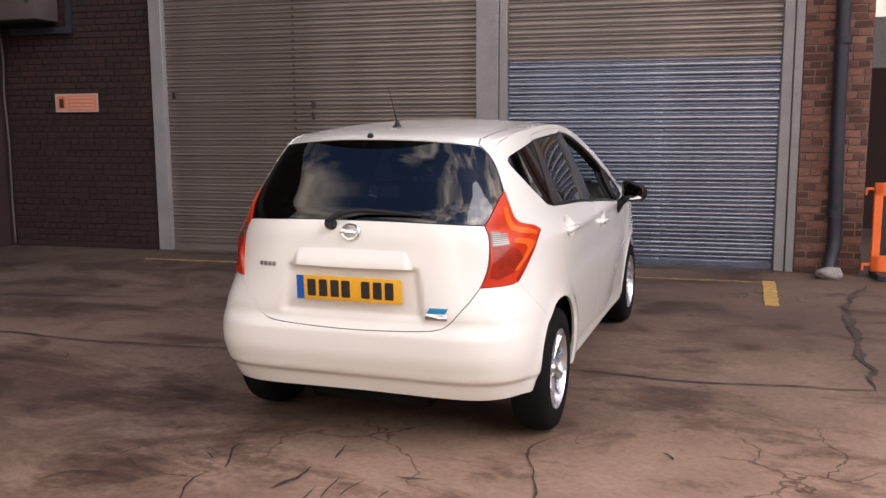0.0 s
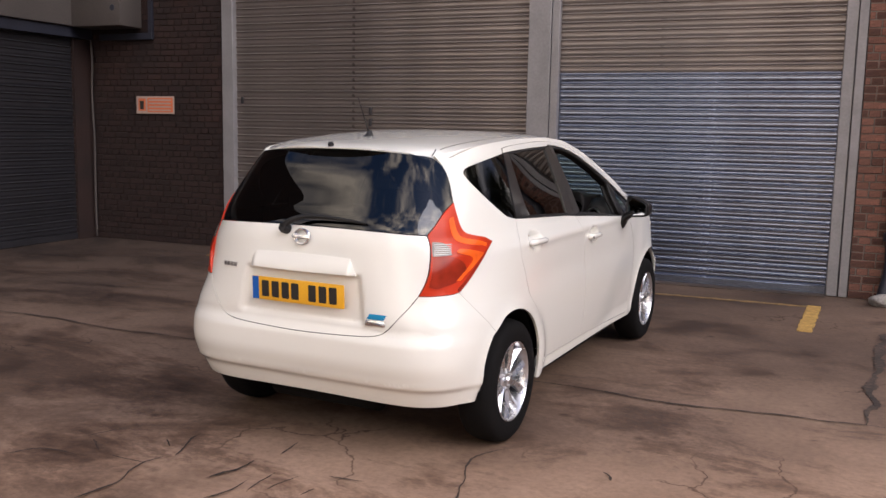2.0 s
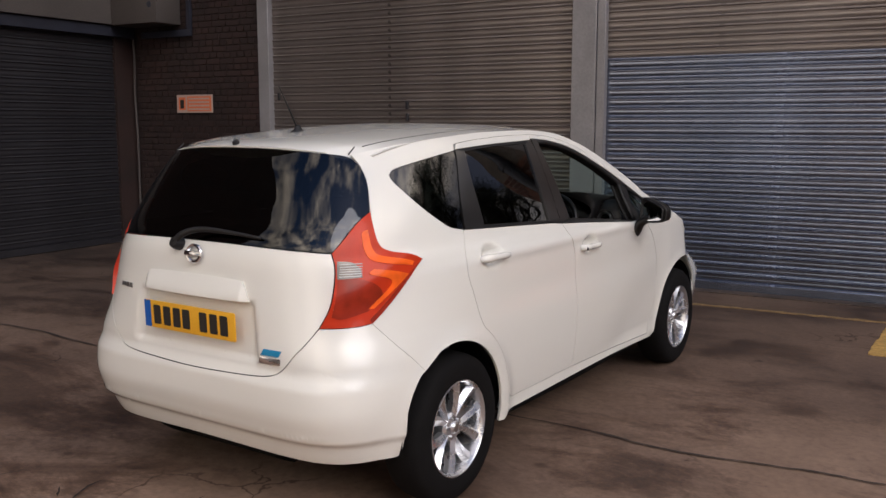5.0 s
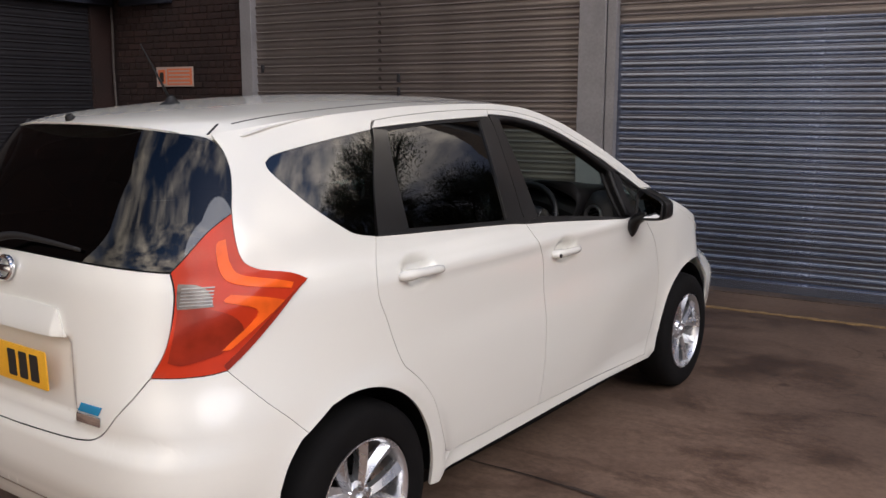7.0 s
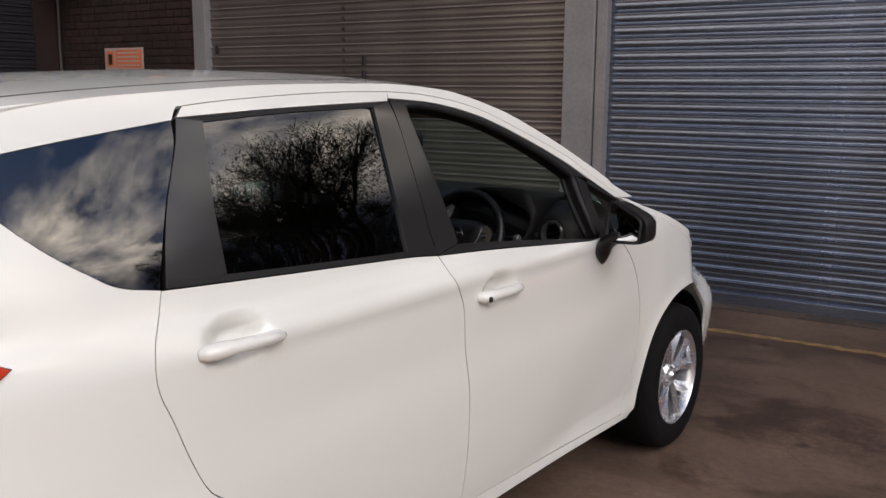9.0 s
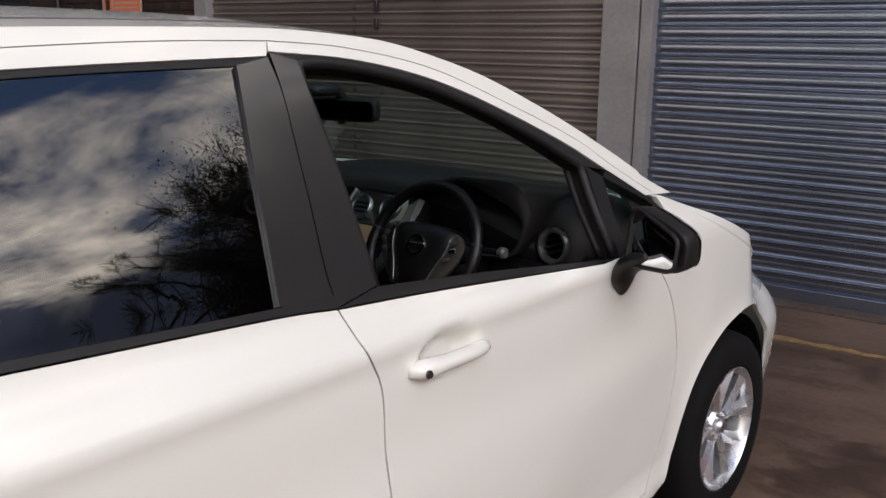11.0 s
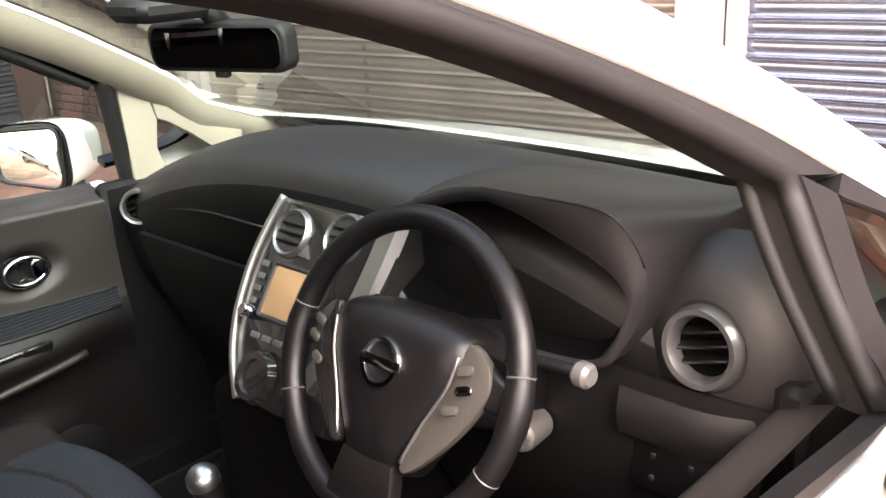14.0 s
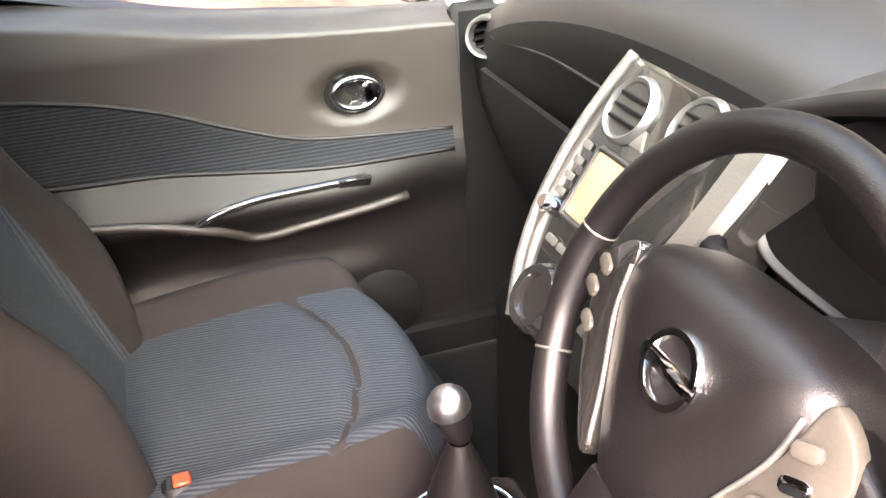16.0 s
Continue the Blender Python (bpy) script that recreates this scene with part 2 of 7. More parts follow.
def ribbed_cloth(name, colour, along, pitch, turn=0.0):
    """Seat cloth with fine woven ribs across it."""
    m = material(name, colour, rough=0.9, spec=0.15, grain=0.18, grain_scale=600, blotch=0.1, blotch_scale=5)
    nodes, links = m.node_tree.nodes, m.node_tree.links
    p = nodes["Principled BSDF"]
    coord = nodes.new("ShaderNodeTexCoord")
    w = nodes.new("ShaderNodeTexWave")
    w.bands_direction = along
    w.inputs["Scale"].default_value = 2 * math.pi / 20 / pitch
    w.inputs["Distortion"].default_value = 0.6
    w.inputs["Detail"].default_value = 1.0
    spun = nodes.new("ShaderNodeMapping")
    spun.inputs["Rotation"].default_value = (0, 0, radians(turn))
    links.new(coord.outputs["Object"], spun.inputs["Vector"])
    links.new(spun.outputs["Vector"], w.inputs["Vector"])
    mix = nodes.new("ShaderNodeMixRGB")
    mix.blend_type = "MULTIPLY"
    ramp = nodes.new("ShaderNodeMapRange")
    ramp.inputs["To Min"].default_value, ramp.inputs["To Max"].default_value = 0.72, 1.22
    links.new(w.outputs["Fac"], ramp.inputs["Value"])
    old = p.inputs["Base Color"].links[0].from_socket
    mix.inputs["Fac"].default_value = 1
    links.new(old, mix.inputs["Color1"])
    links.new(ramp.outputs["Result"], mix.inputs["Color2"])
    links.new(mix.outputs["Color"], p.inputs["Base Color"])
    b = nodes.new("ShaderNodeBump")
    b.inputs["Strength"].default_value, b.inputs["Distance"].default_value = 0.5, 0.002
    links.new(w.outputs["Fac"], b.inputs["Height"])
    links.new(b.outputs["Normal"], p.inputs["Normal"])
    return m


SEAT_BLUE = ribbed_cloth("seat_cloth_blue", (0.0240, 0.0285, 0.0335), "X", 0.0068, 15.0)
CARD_CLOTH = ribbed_cloth("door_cloth_blue", (0.0165, 0.0178, 0.0205), "Z", 0.006)

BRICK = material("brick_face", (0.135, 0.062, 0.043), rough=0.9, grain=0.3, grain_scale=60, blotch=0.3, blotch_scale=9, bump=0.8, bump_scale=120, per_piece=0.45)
# dark brick and mortar: the left corner's shade is put into their colour
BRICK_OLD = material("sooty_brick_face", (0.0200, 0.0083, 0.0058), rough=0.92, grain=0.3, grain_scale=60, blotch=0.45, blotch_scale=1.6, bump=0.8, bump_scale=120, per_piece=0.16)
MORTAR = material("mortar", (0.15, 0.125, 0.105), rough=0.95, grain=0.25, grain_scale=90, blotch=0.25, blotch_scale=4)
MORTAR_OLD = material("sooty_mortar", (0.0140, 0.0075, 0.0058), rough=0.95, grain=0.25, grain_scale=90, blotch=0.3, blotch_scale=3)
SLAT_GREY = material("beige_steel_slat", (0.205, 0.178, 0.160), rough=0.30, metal=0.55, grain=0.06, grain_scale=60, blotch=0.16, blotch_scale=1.6, per_piece=0.06)
SLAT_BLUE = material("galvanised_slat", (0.212, 0.235, 0.296), rough=0.24, metal=0.85, grain=0.06, grain_scale=60, blotch=0.12, blotch_scale=2.2, per_piece=0.06)
# slat steel darkened with the shade of the side building
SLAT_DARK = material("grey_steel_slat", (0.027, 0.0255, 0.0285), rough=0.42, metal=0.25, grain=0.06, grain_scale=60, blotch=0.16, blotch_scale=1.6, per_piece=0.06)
STEEL = material("painted_steel", (0.23, 0.218, 0.218), rough=0.5, metal=0.1, grain=0.08, grain_scale=50, blotch=0.14, blotch_scale=2.5, bump=0.15, bump_scale=60)
FASCIA = material("cream_fascia", (0.066, 0.055, 0.048), rough=0.7, grain=0.08, grain_scale=40, blotch=0.14, blotch_scale=2)
PIPE = material("dark_pipe", (0.016, 0.017, 0.026), rough=0.5, blotch=0.25, blotch_scale=4, grain=0.1, grain_scale=40)
SIGN_WHITE = material("sign_white", (0.40, 0.31, 0.26), rough=0.5, grain=0.08, grain_scale=60)
SIGN_ORANGE = material("sign_orange", (0.60, 0.16, 0.06), rough=0.5, grain=0.1, grain_scale=60)
BARRIER = material("orange_plastic", (0.85, 0.16, 0.02), rough=0.45, grain=0.06, grain_scale=60, blotch=0.1, blotch_scale=5)
BARK = material("bark", (0.045, 0.036, 0.028), rough=0.95, grain=0.3, grain_scale=30, blotch=0.3, blotch_scale=5)
LEAF = material("dark_leaf", (0.030, 0.034, 0.016), rough=0.8, per_piece=0.2, grain=0.3, grain_scale=15)
ROOFING = material("pale_roof_sheet", (0.20, 0.19, 0.18), rough=0.7, grain=0.1, grain_scale=20, blotch=0.15, blotch_scale=2)
YELLOW_LINE = material("worn_yellow_paint", (0.20, 0.125, 0.045), rough=0.75, grain=0.35, grain_scale=70, blotch=0.35, blotch_scale=14)
STONE = material("pale_stone", (0.24, 0.22, 0.20), rough=0.9, grain=0.25, grain_scale=60, blotch=0.2, blotch_scale=12, bump=0.6, bump_scale=80)


def concrete_yard():
    """Old yard concrete: tan, oil-stained, with fine cracks and slab joints."""
    m = bpy.data.materials.new("yard_concrete")
    m.use_nodes = True
    nodes, links = m.node_tree.nodes, m.node_tree.links
    p = nodes["Principled BSDF"]
    coord = nodes.new("ShaderNodeTexCoord").outputs["Object"]

    def tex(kind, vector=coord, **values):
        n = nodes.new(kind)
        for k, v in values.items():
            n.inputs[k].default_value = v
        links.new(vector, n.inputs["Vector"])
        return n

    def ramp(fac, stops):
        r = nodes.new("ShaderNodeValToRGB")
        while len(r.color_ramp.elements) < len(stops):
            r.color_ramp.elements.new(0.5)
        for e, (at, c) in zip(r.color_ramp.elements, stops):
            e.position, e.color = at, (*c, 1)
        links.new(fac, r.inputs["Fac"])
        return r.outputs["Color"]

    def mul(a, b, fac=1.0):
        x = nodes.new("ShaderNodeMixRGB")
        x.blend_type = "MULTIPLY"
        x.inputs["Fac"].default_value = fac
        links.new(a, x.inputs["Color1"])
        links.new(b, x.inputs["Color2"])
        return x.outputs["Color"]

    base = ramp(tex("ShaderNodeTexNoise", Scale=0.55, Detail=8.0, Roughness=0.6).outputs["Fac"],
                [(0.30, (0.080, 0.053, 0.039)), (0.50, (0.135, 0.090, 0.063)), (0.72, (0.195, 0.134, 0.096))])
    # wall shade painted in: dark before the shutters, paler out in the yard
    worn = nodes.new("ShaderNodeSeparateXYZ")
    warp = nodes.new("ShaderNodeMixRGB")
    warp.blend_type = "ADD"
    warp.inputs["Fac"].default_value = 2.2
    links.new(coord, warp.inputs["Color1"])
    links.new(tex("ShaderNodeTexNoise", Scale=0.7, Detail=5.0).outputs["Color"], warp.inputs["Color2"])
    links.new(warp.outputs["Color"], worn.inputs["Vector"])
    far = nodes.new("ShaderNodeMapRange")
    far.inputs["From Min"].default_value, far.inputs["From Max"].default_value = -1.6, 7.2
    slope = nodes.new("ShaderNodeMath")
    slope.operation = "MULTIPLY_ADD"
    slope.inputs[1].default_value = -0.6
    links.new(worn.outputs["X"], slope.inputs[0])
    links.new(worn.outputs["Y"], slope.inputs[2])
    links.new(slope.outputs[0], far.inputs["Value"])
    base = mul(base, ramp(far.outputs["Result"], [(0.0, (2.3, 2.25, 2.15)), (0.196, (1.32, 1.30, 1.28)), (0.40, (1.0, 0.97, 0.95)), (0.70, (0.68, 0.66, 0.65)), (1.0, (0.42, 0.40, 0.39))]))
    speck = ramp(tex("ShaderNodeTexNoise", Scale=26.0, Detail=7.0, Roughness=0.72).outputs["Fac"],
                 [(0.28, (0.80, 0.79, 0.78)), (0.5, (1, 1, 1)), (0.72, (1.17, 1.16, 1.14))])
    col = mul(base, speck)
    # oil and damp stains, long across the yard
    stretch = nodes.new("ShaderNodeMapping")
    stretch.inputs["Scale"].default_value = (0.85, 1.35, 1.0)
    stretch.inputs["Rotation"].default_value = (0, 0, radians(14))
    links.new(coord, stretch.inputs["Vector"])
    stains = ramp(tex("ShaderNodeTexNoise", stretch.outputs["Vector"], Scale=1.25, Detail=12.0, Roughness=0.76, Distortion=0.35).outputs["Fac"],
                  [(0.36, (0.30, 0.26, 0.24)), (0.425, (0.56, 0.51, 0.48)), (0.49, (1, 1, 1))])
    col = mul(col, stains, 0.85)
    # damp, tyre-dirtied patches on the side away from the passage
    damp = ramp(tex("ShaderNodeTexNoise", stretch.outputs["Vector"], Scale=0.75, Detail=12.0, Roughness=0.70, Distortion=0.6).outputs["Fac"],
                [(0.40, (0.42, 0.37, 0.34)), (0.47, (0.68, 0.63, 0.59)), (0.53, (1, 1, 1))])
    across = nodes.new("ShaderNodeMapRange")
    across.inputs["From Min"].default_value, across.inputs["From Max"].default_value = 2.6, -0.4
    links.new(worn.outputs["X"], across.inputs["Value"])
    wet = nodes.new("ShaderNodeMixRGB")
    wet.blend_type = "MULTIPLY"
    along = nodes.new("ShaderNodeMapRange")
    along.inputs["From Min"].default_value, along.inputs["From Max"].default_value = -3.0, 2.0
    along.inputs["To Min"].default_value = 0.55
    links.new(worn.outputs["Y"], along.inputs["Value"])
    both_ways = nodes.new("ShaderNodeMath")
    both_ways.operation = "MULTIPLY"
    links.new(across.outputs["Result"], both_ways.inputs[0])
    links.new(along.outputs["Result"], both_ways.inputs[1])
    links.new(both_ways.outputs[0], wet.inputs["Fac"])
    links.new(col, wet.inputs["Color1"])
    links.new(damp, wet.inputs["Color2"])
    col = wet.outputs["Color"]
    spots = ramp(tex("ShaderNodeTexVoronoi", Scale=2.1, Randomness=1.0).outputs["Distance"],
                 [(0.03, (0.45, 0.42, 0.40)), (0.09, (1, 1, 1))])
    col = mul(col, spots, 0.7)
    # cracks
    bend = tex("ShaderNodeTexNoise", Scale=3.0, Detail=4.0)
    shift = nodes.new("ShaderNodeMixRGB")
    shift.blend_type = "ADD"
    shift.inputs["Fac"].default_value = 0.45
    links.new(coord, shift.inputs["Color1"])
    links.new(bend.outputs["Color"], shift.inputs["Color2"])
    v = tex("ShaderNodeTexVoronoi", shift.outputs["Color"], Scale=1.35)
    v.feature = "DISTANCE_TO_EDGE"
    crack = ramp(v.outputs["Distance"], [(0.003, (0.42, 0.38, 0.36)), (0.010, (1, 1, 1))])
    some = tex("ShaderNodeTexNoise", Scale=0.8, Detail=3.0)
    gate = ramp(some.outputs["Fac"], [(0.54, (0, 0, 0)), (0.62, (1, 1, 1))])
    cm = nodes.new("ShaderNodeMixRGB")
    cm.blend_type = "MULTIPLY"
    links.new(gate, cm.inputs["Fac"])
    links.new(col, cm.inputs["Color1"])
    links.new(crack, cm.inputs["Color2"])
    col = cm.outputs["Color"]
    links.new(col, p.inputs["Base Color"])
    rough = nodes.new("ShaderNodeMapRange")
    rough.inputs["To Min"].default_value, rough.inputs["To Max"].default_value = 0.55, 0.95
    links.new(stains, rough.inputs["Value"])
    links.new(rough.outputs["Result"], p.inputs["Roughness"])
    p.inputs["Specular IOR Level"].default_value = 0.35
    b = nodes.new("ShaderNodeBump")
    b.inputs["Strength"].default_value, b.inputs["Distance"].default_value = 0.22, 0.004
    links.new(tex("ShaderNodeTexNoise", Scale=38.0, Detail=6.0).outputs["Fac"], b.inputs["Height"])
    links.new(b.outputs["Normal"], p.inputs["Normal"])
    return m


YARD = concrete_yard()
JOINT = material("slab_joint", (0.046, 0.031, 0.023), rough=0.95, grain=0.4, grain_scale=30, blotch=0.4, blotch_scale=3)

# ---- mesh tools ----
def mesh_of(name, verts, faces, mat, smooth=False):
    me = bpy.data.meshes.new(name)
    me.from_pydata([tuple(v) for v in verts], [], faces)
    me.materials.append(mat)
    if smooth:
        me.polygons.foreach_set("use_smooth", [True] * len(me.polygons))
    me.update()
    return me


def part(name, me, parent=None, label="", m=None):
    """Links a mesh (or a bmesh) as ONE object, under a thing or a part."""
    ob = new(name, me)
    if parent is not None:
        ob.parent = parent
    if m is not None:
        ob.matrix_basis = m
    if label:
        ob["label"] = label
    return ob


def from_bm(name, bm, mat, smooth=None, angle=None):
    """A mesh from a bmesh; angle: degrees above which an edge stays sharp."""
    bmesh.ops.recalc_face_normals(bm, faces=bm.faces)
    if angle is not None:
        for f in bm.faces:
            f.smooth = True
        for e in bm.edges:
            if len(e.link_faces) == 2 and e.calc_face_angle(0) > radians(angle):
                e.smooth = False
    me = bpy.data.meshes.new(name)
    bm.to_mesh(me)
    bm.free()
    me.materials.append(mat)
    return me


def boxes(name, specs, mat, bevel=0.0, seg=1):
    """One mesh of bevelled boxes: (x0, x1, y0, y1, z0, z1) each."""
    bm = bmesh.new()
    for x0, x1, y0, y1, z0, z1 in specs:
        r = bmesh.ops.create_cube(bm, size=1)
        for v in r["verts"]:
            v.co = Vector((x0 + (v.co.x + 0.5) * (x1 - x0), y0 + (v.co.y + 0.5) * (y1 - y0), z0 + (v.co.z + 0.5) * (z1 - z0)))
    if bevel:
        bmesh.ops.bevel(bm, geom=bm.edges[:], offset=bevel, segments=seg, affect="EDGES", profile=0.5)
    return from_bm(name, bm, mat, angle=40 if bevel else None)


def smooth_line(points, step=6, closed=False):
    """Catmull-Rom through points of any size."""
    ps = [np.array(p, float) for p in points]
    n = len(ps)
    out = []
    for i in range(n if closed else n - 1):
        a, b = ps[i], ps[(i + 1) % n]
        z = ps[i - 1] if closed or i else 2 * a - b
        c = ps[(i + 2) % n] if closed or i < n - 2 else 2 * b - a
        for k in range(step):
            t = k / step
            out.append(0.5 * (2 * a + (b - z) * t + (2 * z - 5 * a + 4 * b - c) * t * t + (3 * a - z - 3 * b + c) * t ** 3))
    if not closed:
        out.append(ps[-1])
    return out


def tube(name, points, radius, mat, sides=10, closed=False, flat=1.0, up=(0, 0, 1)):
    """A sweep along points; radius may be a list; flat squeezes it along the second axis."""
    ps = [Vector(p) for p in points]
    n = len(ps)
    rad = list(radius) if isinstance(radius, (list, tuple)) else [radius] * n
    verts, faces = [], []
    ref = Vector(up)
    for i, p in enumerate(ps):
        a = ps[i - 1] if closed or i else p
        b = ps[(i + 1) % n] if closed or i < n - 1 else p
        d = (b - a).normalized()
        s = d.cross(ref)
        if s.length < 1e-4:
            s = d.cross(Vector((1, 0, 0)))
        s.normalize()
        w = s.cross(d).normalized()
        for k in range(sides):
            t = 2 * math.pi * k / sides
            verts.append(p + rad[i] * (math.cos(t) * s + flat * math.sin(t) * w))
    for i in range(n if closed else n - 1):
        j = (i + 1) % n
        for k in range(sides):
            l = (k + 1) % sides
            faces.append((i * sides + k, i * sides + l, j * sides + l, j * sides + k))
    if not closed:
        faces.append(tuple(range(sides))[::-1])
        faces.append(tuple((n - 1) * sides + k for k in range(sides)))
    return mesh_of(name, verts, faces, mat, smooth=True)


def lathe(name, profile, mat, sides=48, m=None, angle=35):
    """Turns (radius, height) pairs round z, then poses it by m."""
    bm = bmesh.new()
    rings = []
    for r, h in profile:
        if r < 1e-5:
            rings.append([bm.verts.new((0, 0, h))])
        else:
            rings.append([bm.verts.new((r * math.cos(2 * math.pi * k / sides), r * math.sin(2 * math.pi * k / sides), h)) for k in range(sides)])
    for a, b in zip(rings, rings[1:]):
        for k in range(sides):
            l = (k + 1) % sides
            if len(a) == 1 and len(b) > 1:
                bm.faces.new((a[0], b[l], b[k]))
            elif len(b) == 1 and len(a) > 1:
                bm.faces.new((a[k], a[l], b[0]))
            elif len(a) > 1:
                bm.faces.new((a[k], a[l], b[l], b[k]))
    if m is not None:
        bm.transform(m)
    return from_bm(name, bm, mat, angle=angle)


def plate_of(name, outline, depth, mat, m=None, bevel=0.0, seg=2):
    """An outline in x, y pulled down by depth (towards -z), its upper rim bevelled."""
    bm = bmesh.new()
    top = bm.faces.new([bm.verts.new((x, y, 0)) for x, y in outline])
    r = bmesh.ops.extrude_face_region(bm, geom=[top])
    for v in r["geom"]:
        if isinstance(v, bmesh.types.BMVert):
            v.co.z -= depth
    bmesh.ops.recalc_face_normals(bm, faces=bm.faces)
    if bevel:
        rim = [e for e in bm.edges if all(v.co.z > -1e-6 for v in e.verts)]
        bmesh.ops.bevel(bm, geom=rim, offset=bevel, segments=seg, affect="EDGES", profile=0.5)
    if m is not None:
        bm.transform(m)
    return from_bm(name, bm, mat, angle=40)


def sheet(name, f, us, vs, mat, thick=0.0):
    """A smooth grid f(u, v), with a back at f's normal times thick where it is given."""
    nu, nv = len(us), len(vs)
    verts = [Vector(f(u, v)) for u in us for v in vs]
    faces = [(i * nv + j, (i + 1) * nv + j, (i + 1) * nv + j + 1, i * nv + j + 1) for i in range(nu - 1) for j in range(nv - 1)]
    me = mesh_of(name, verts, faces, mat, smooth=True)
    if not thick:
        return me
    bm = bmesh.new()
    bm.from_mesh(me)
    bpy.data.meshes.remove(me)
    bmesh.ops.recalc_face_normals(bm, faces=bm.faces)
    bmesh.ops.solidify(bm, geom=bm.faces[:], thickness=thick)
    return from_bm(name, bm, mat, angle=50)


def span(a, b, n):
    return [a + (b - a) * i / (n - 1) for i in range(n)]


def axis_pose(at, ahead, up=(0, 0, 1)):
    """A pose at a place whose z axis points ahead."""
    z = Vector(ahead).normalized()
    x = Vector(up).cross(z).normalized()
    y = z.cross(x)
    return Matrix.Translation(at) @ Matrix((x, y, z)).transposed().to_4x4()

# ---- the yard and its buildings ----
B = pose(0.025, 5.25, 0, 0, 0, 4.4) @ Matrix.Diagonal((0.989, 1, 1, 1))      # the shuttered front: x along it, y into it


def built(name, me, label, category, m=B, kind="structure", group=""):
    ob = part(name, me)
    ob.matrix_world = m
    return tagged(ob, label, category, group, kind)


# ground: one sheet to the horizon, finer near the car
def ground_sheet():
    xs = [-3000, -400, -60, -20] + span(-10, 8, 37) + [20, 60, 400, 3000]
    ys = [-3000, -400, -60, -20] + span(-9, 7, 33) + [20, 60, 400, 3000]

    def f(x, y):
        near = max(0.0, 1 - max(abs(x), abs(y)) / 14)
        return x, y, -0.004 + near * 0.004 * noise.noise(Vector((x * 0.5, y * 0.5, 3.1)))
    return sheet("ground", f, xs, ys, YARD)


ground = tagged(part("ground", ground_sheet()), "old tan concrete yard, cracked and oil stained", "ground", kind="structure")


def ground_strip(name, points, width, mat, z0=-0.02, z1=0.0025, jitter=0.3, wander=0.0):
    """A ragged line on the ground: a joint or a crack with crumbled edges."""
    line = smooth_line(points, 14)
    verts, faces = [], []
    for i, p in enumerate(line):
        a, b = line[max(i - 1, 0)], line[min(i + 1, len(line) - 1)]
        d = np.array([b[0] - a[0], b[1] - a[1]])
        d /= max(np.linalg.norm(d), 1e-6)
        n = np.array([-d[1], d[0]])
        w = width * (1 + jitter * random.uniform(-1, 1)) / 2
        off = n * (width * jitter * random.uniform(-0.5, 0.5) + wander * noise.noise(Vector((p[0] * 7, p[1] * 7, 1.7))))
        for s in (-1, 1):
            q = p[:2] + off + n * s * w
            verts.append((q[0], q[1], z1))
        if i:
            k = 2 * i
            faces.append((k - 2, k - 1, k + 1, k))
    bm = bmesh.new()
    vs = [bm.verts.new(v) for v in verts]
    for f in faces:
        bm.faces.new([vs[i] for i in f])
    r = bmesh.ops.extrude_face_region(bm, geom=bm.faces[:])
    for v in r["geom"]:
        if isinstance(v, bmesh.types.BMVert):
            v.co.z = z0
    return from_bm(name, bm, mat)


def crack_line(name, points, width, mat, wander, z1=0.0012):
    """A jagged crack: kinked at two scales, thinning to nothing at its ends and broken in width."""
    rough = smooth_line([(p[0], p[1]) for p in points], 12)
    total = sum(float(np.linalg.norm(b - a)) for a, b in zip(rough, rough[1:]))
    count = max(8, min(260, int(total / 0.022)))
    at = np.cumsum([0.0] + [float(np.linalg.norm(b - a)) for a, b in zip(rough, rough[1:])])
    where = np.linspace(0, at[-1], count)
    line = [np.array((np.interp(w, at, [p[0] for p in rough]), np.interp(w, at, [p[1] for p in rough]))) for w in where]
    verts, faces = [], []
    for i, p in enumerate(line):
        d = line[min(i + 1, count - 1)] - line[max(i - 1, 0)]
        d /= max(np.linalg.norm(d), 1e-6)
        n = np.array([-d[1], d[0]])
        kink = noise.noise(Vector((p[0] * 4.3, p[1] * 4.3, 1.7))) + 0.22 * noise.noise(Vector((p[0] * 15, p[1] * 15, 5.2))) + random.uniform(-.06, .06)
        full = width * (0.55 + 0.9 * max(0.0, 0.35 + noise.noise(Vector((p[0] * 6, p[1] * 6, 9.4)))))
        full *= min(1.0, 0.12 + 5 * min(i, count - 1 - i) / count)
        for k in (-1, 1):
            q = p + n * (wander * kink + k * full / 2 * random.uniform(.6, 1.3))
            verts.append((q[0], q[1], z1 + 0.0012))
        if i:
            k = 2 * i
            faces.append((k - 2, k - 1, k + 1, k))
    return mesh_of(name, verts, faces, mat)


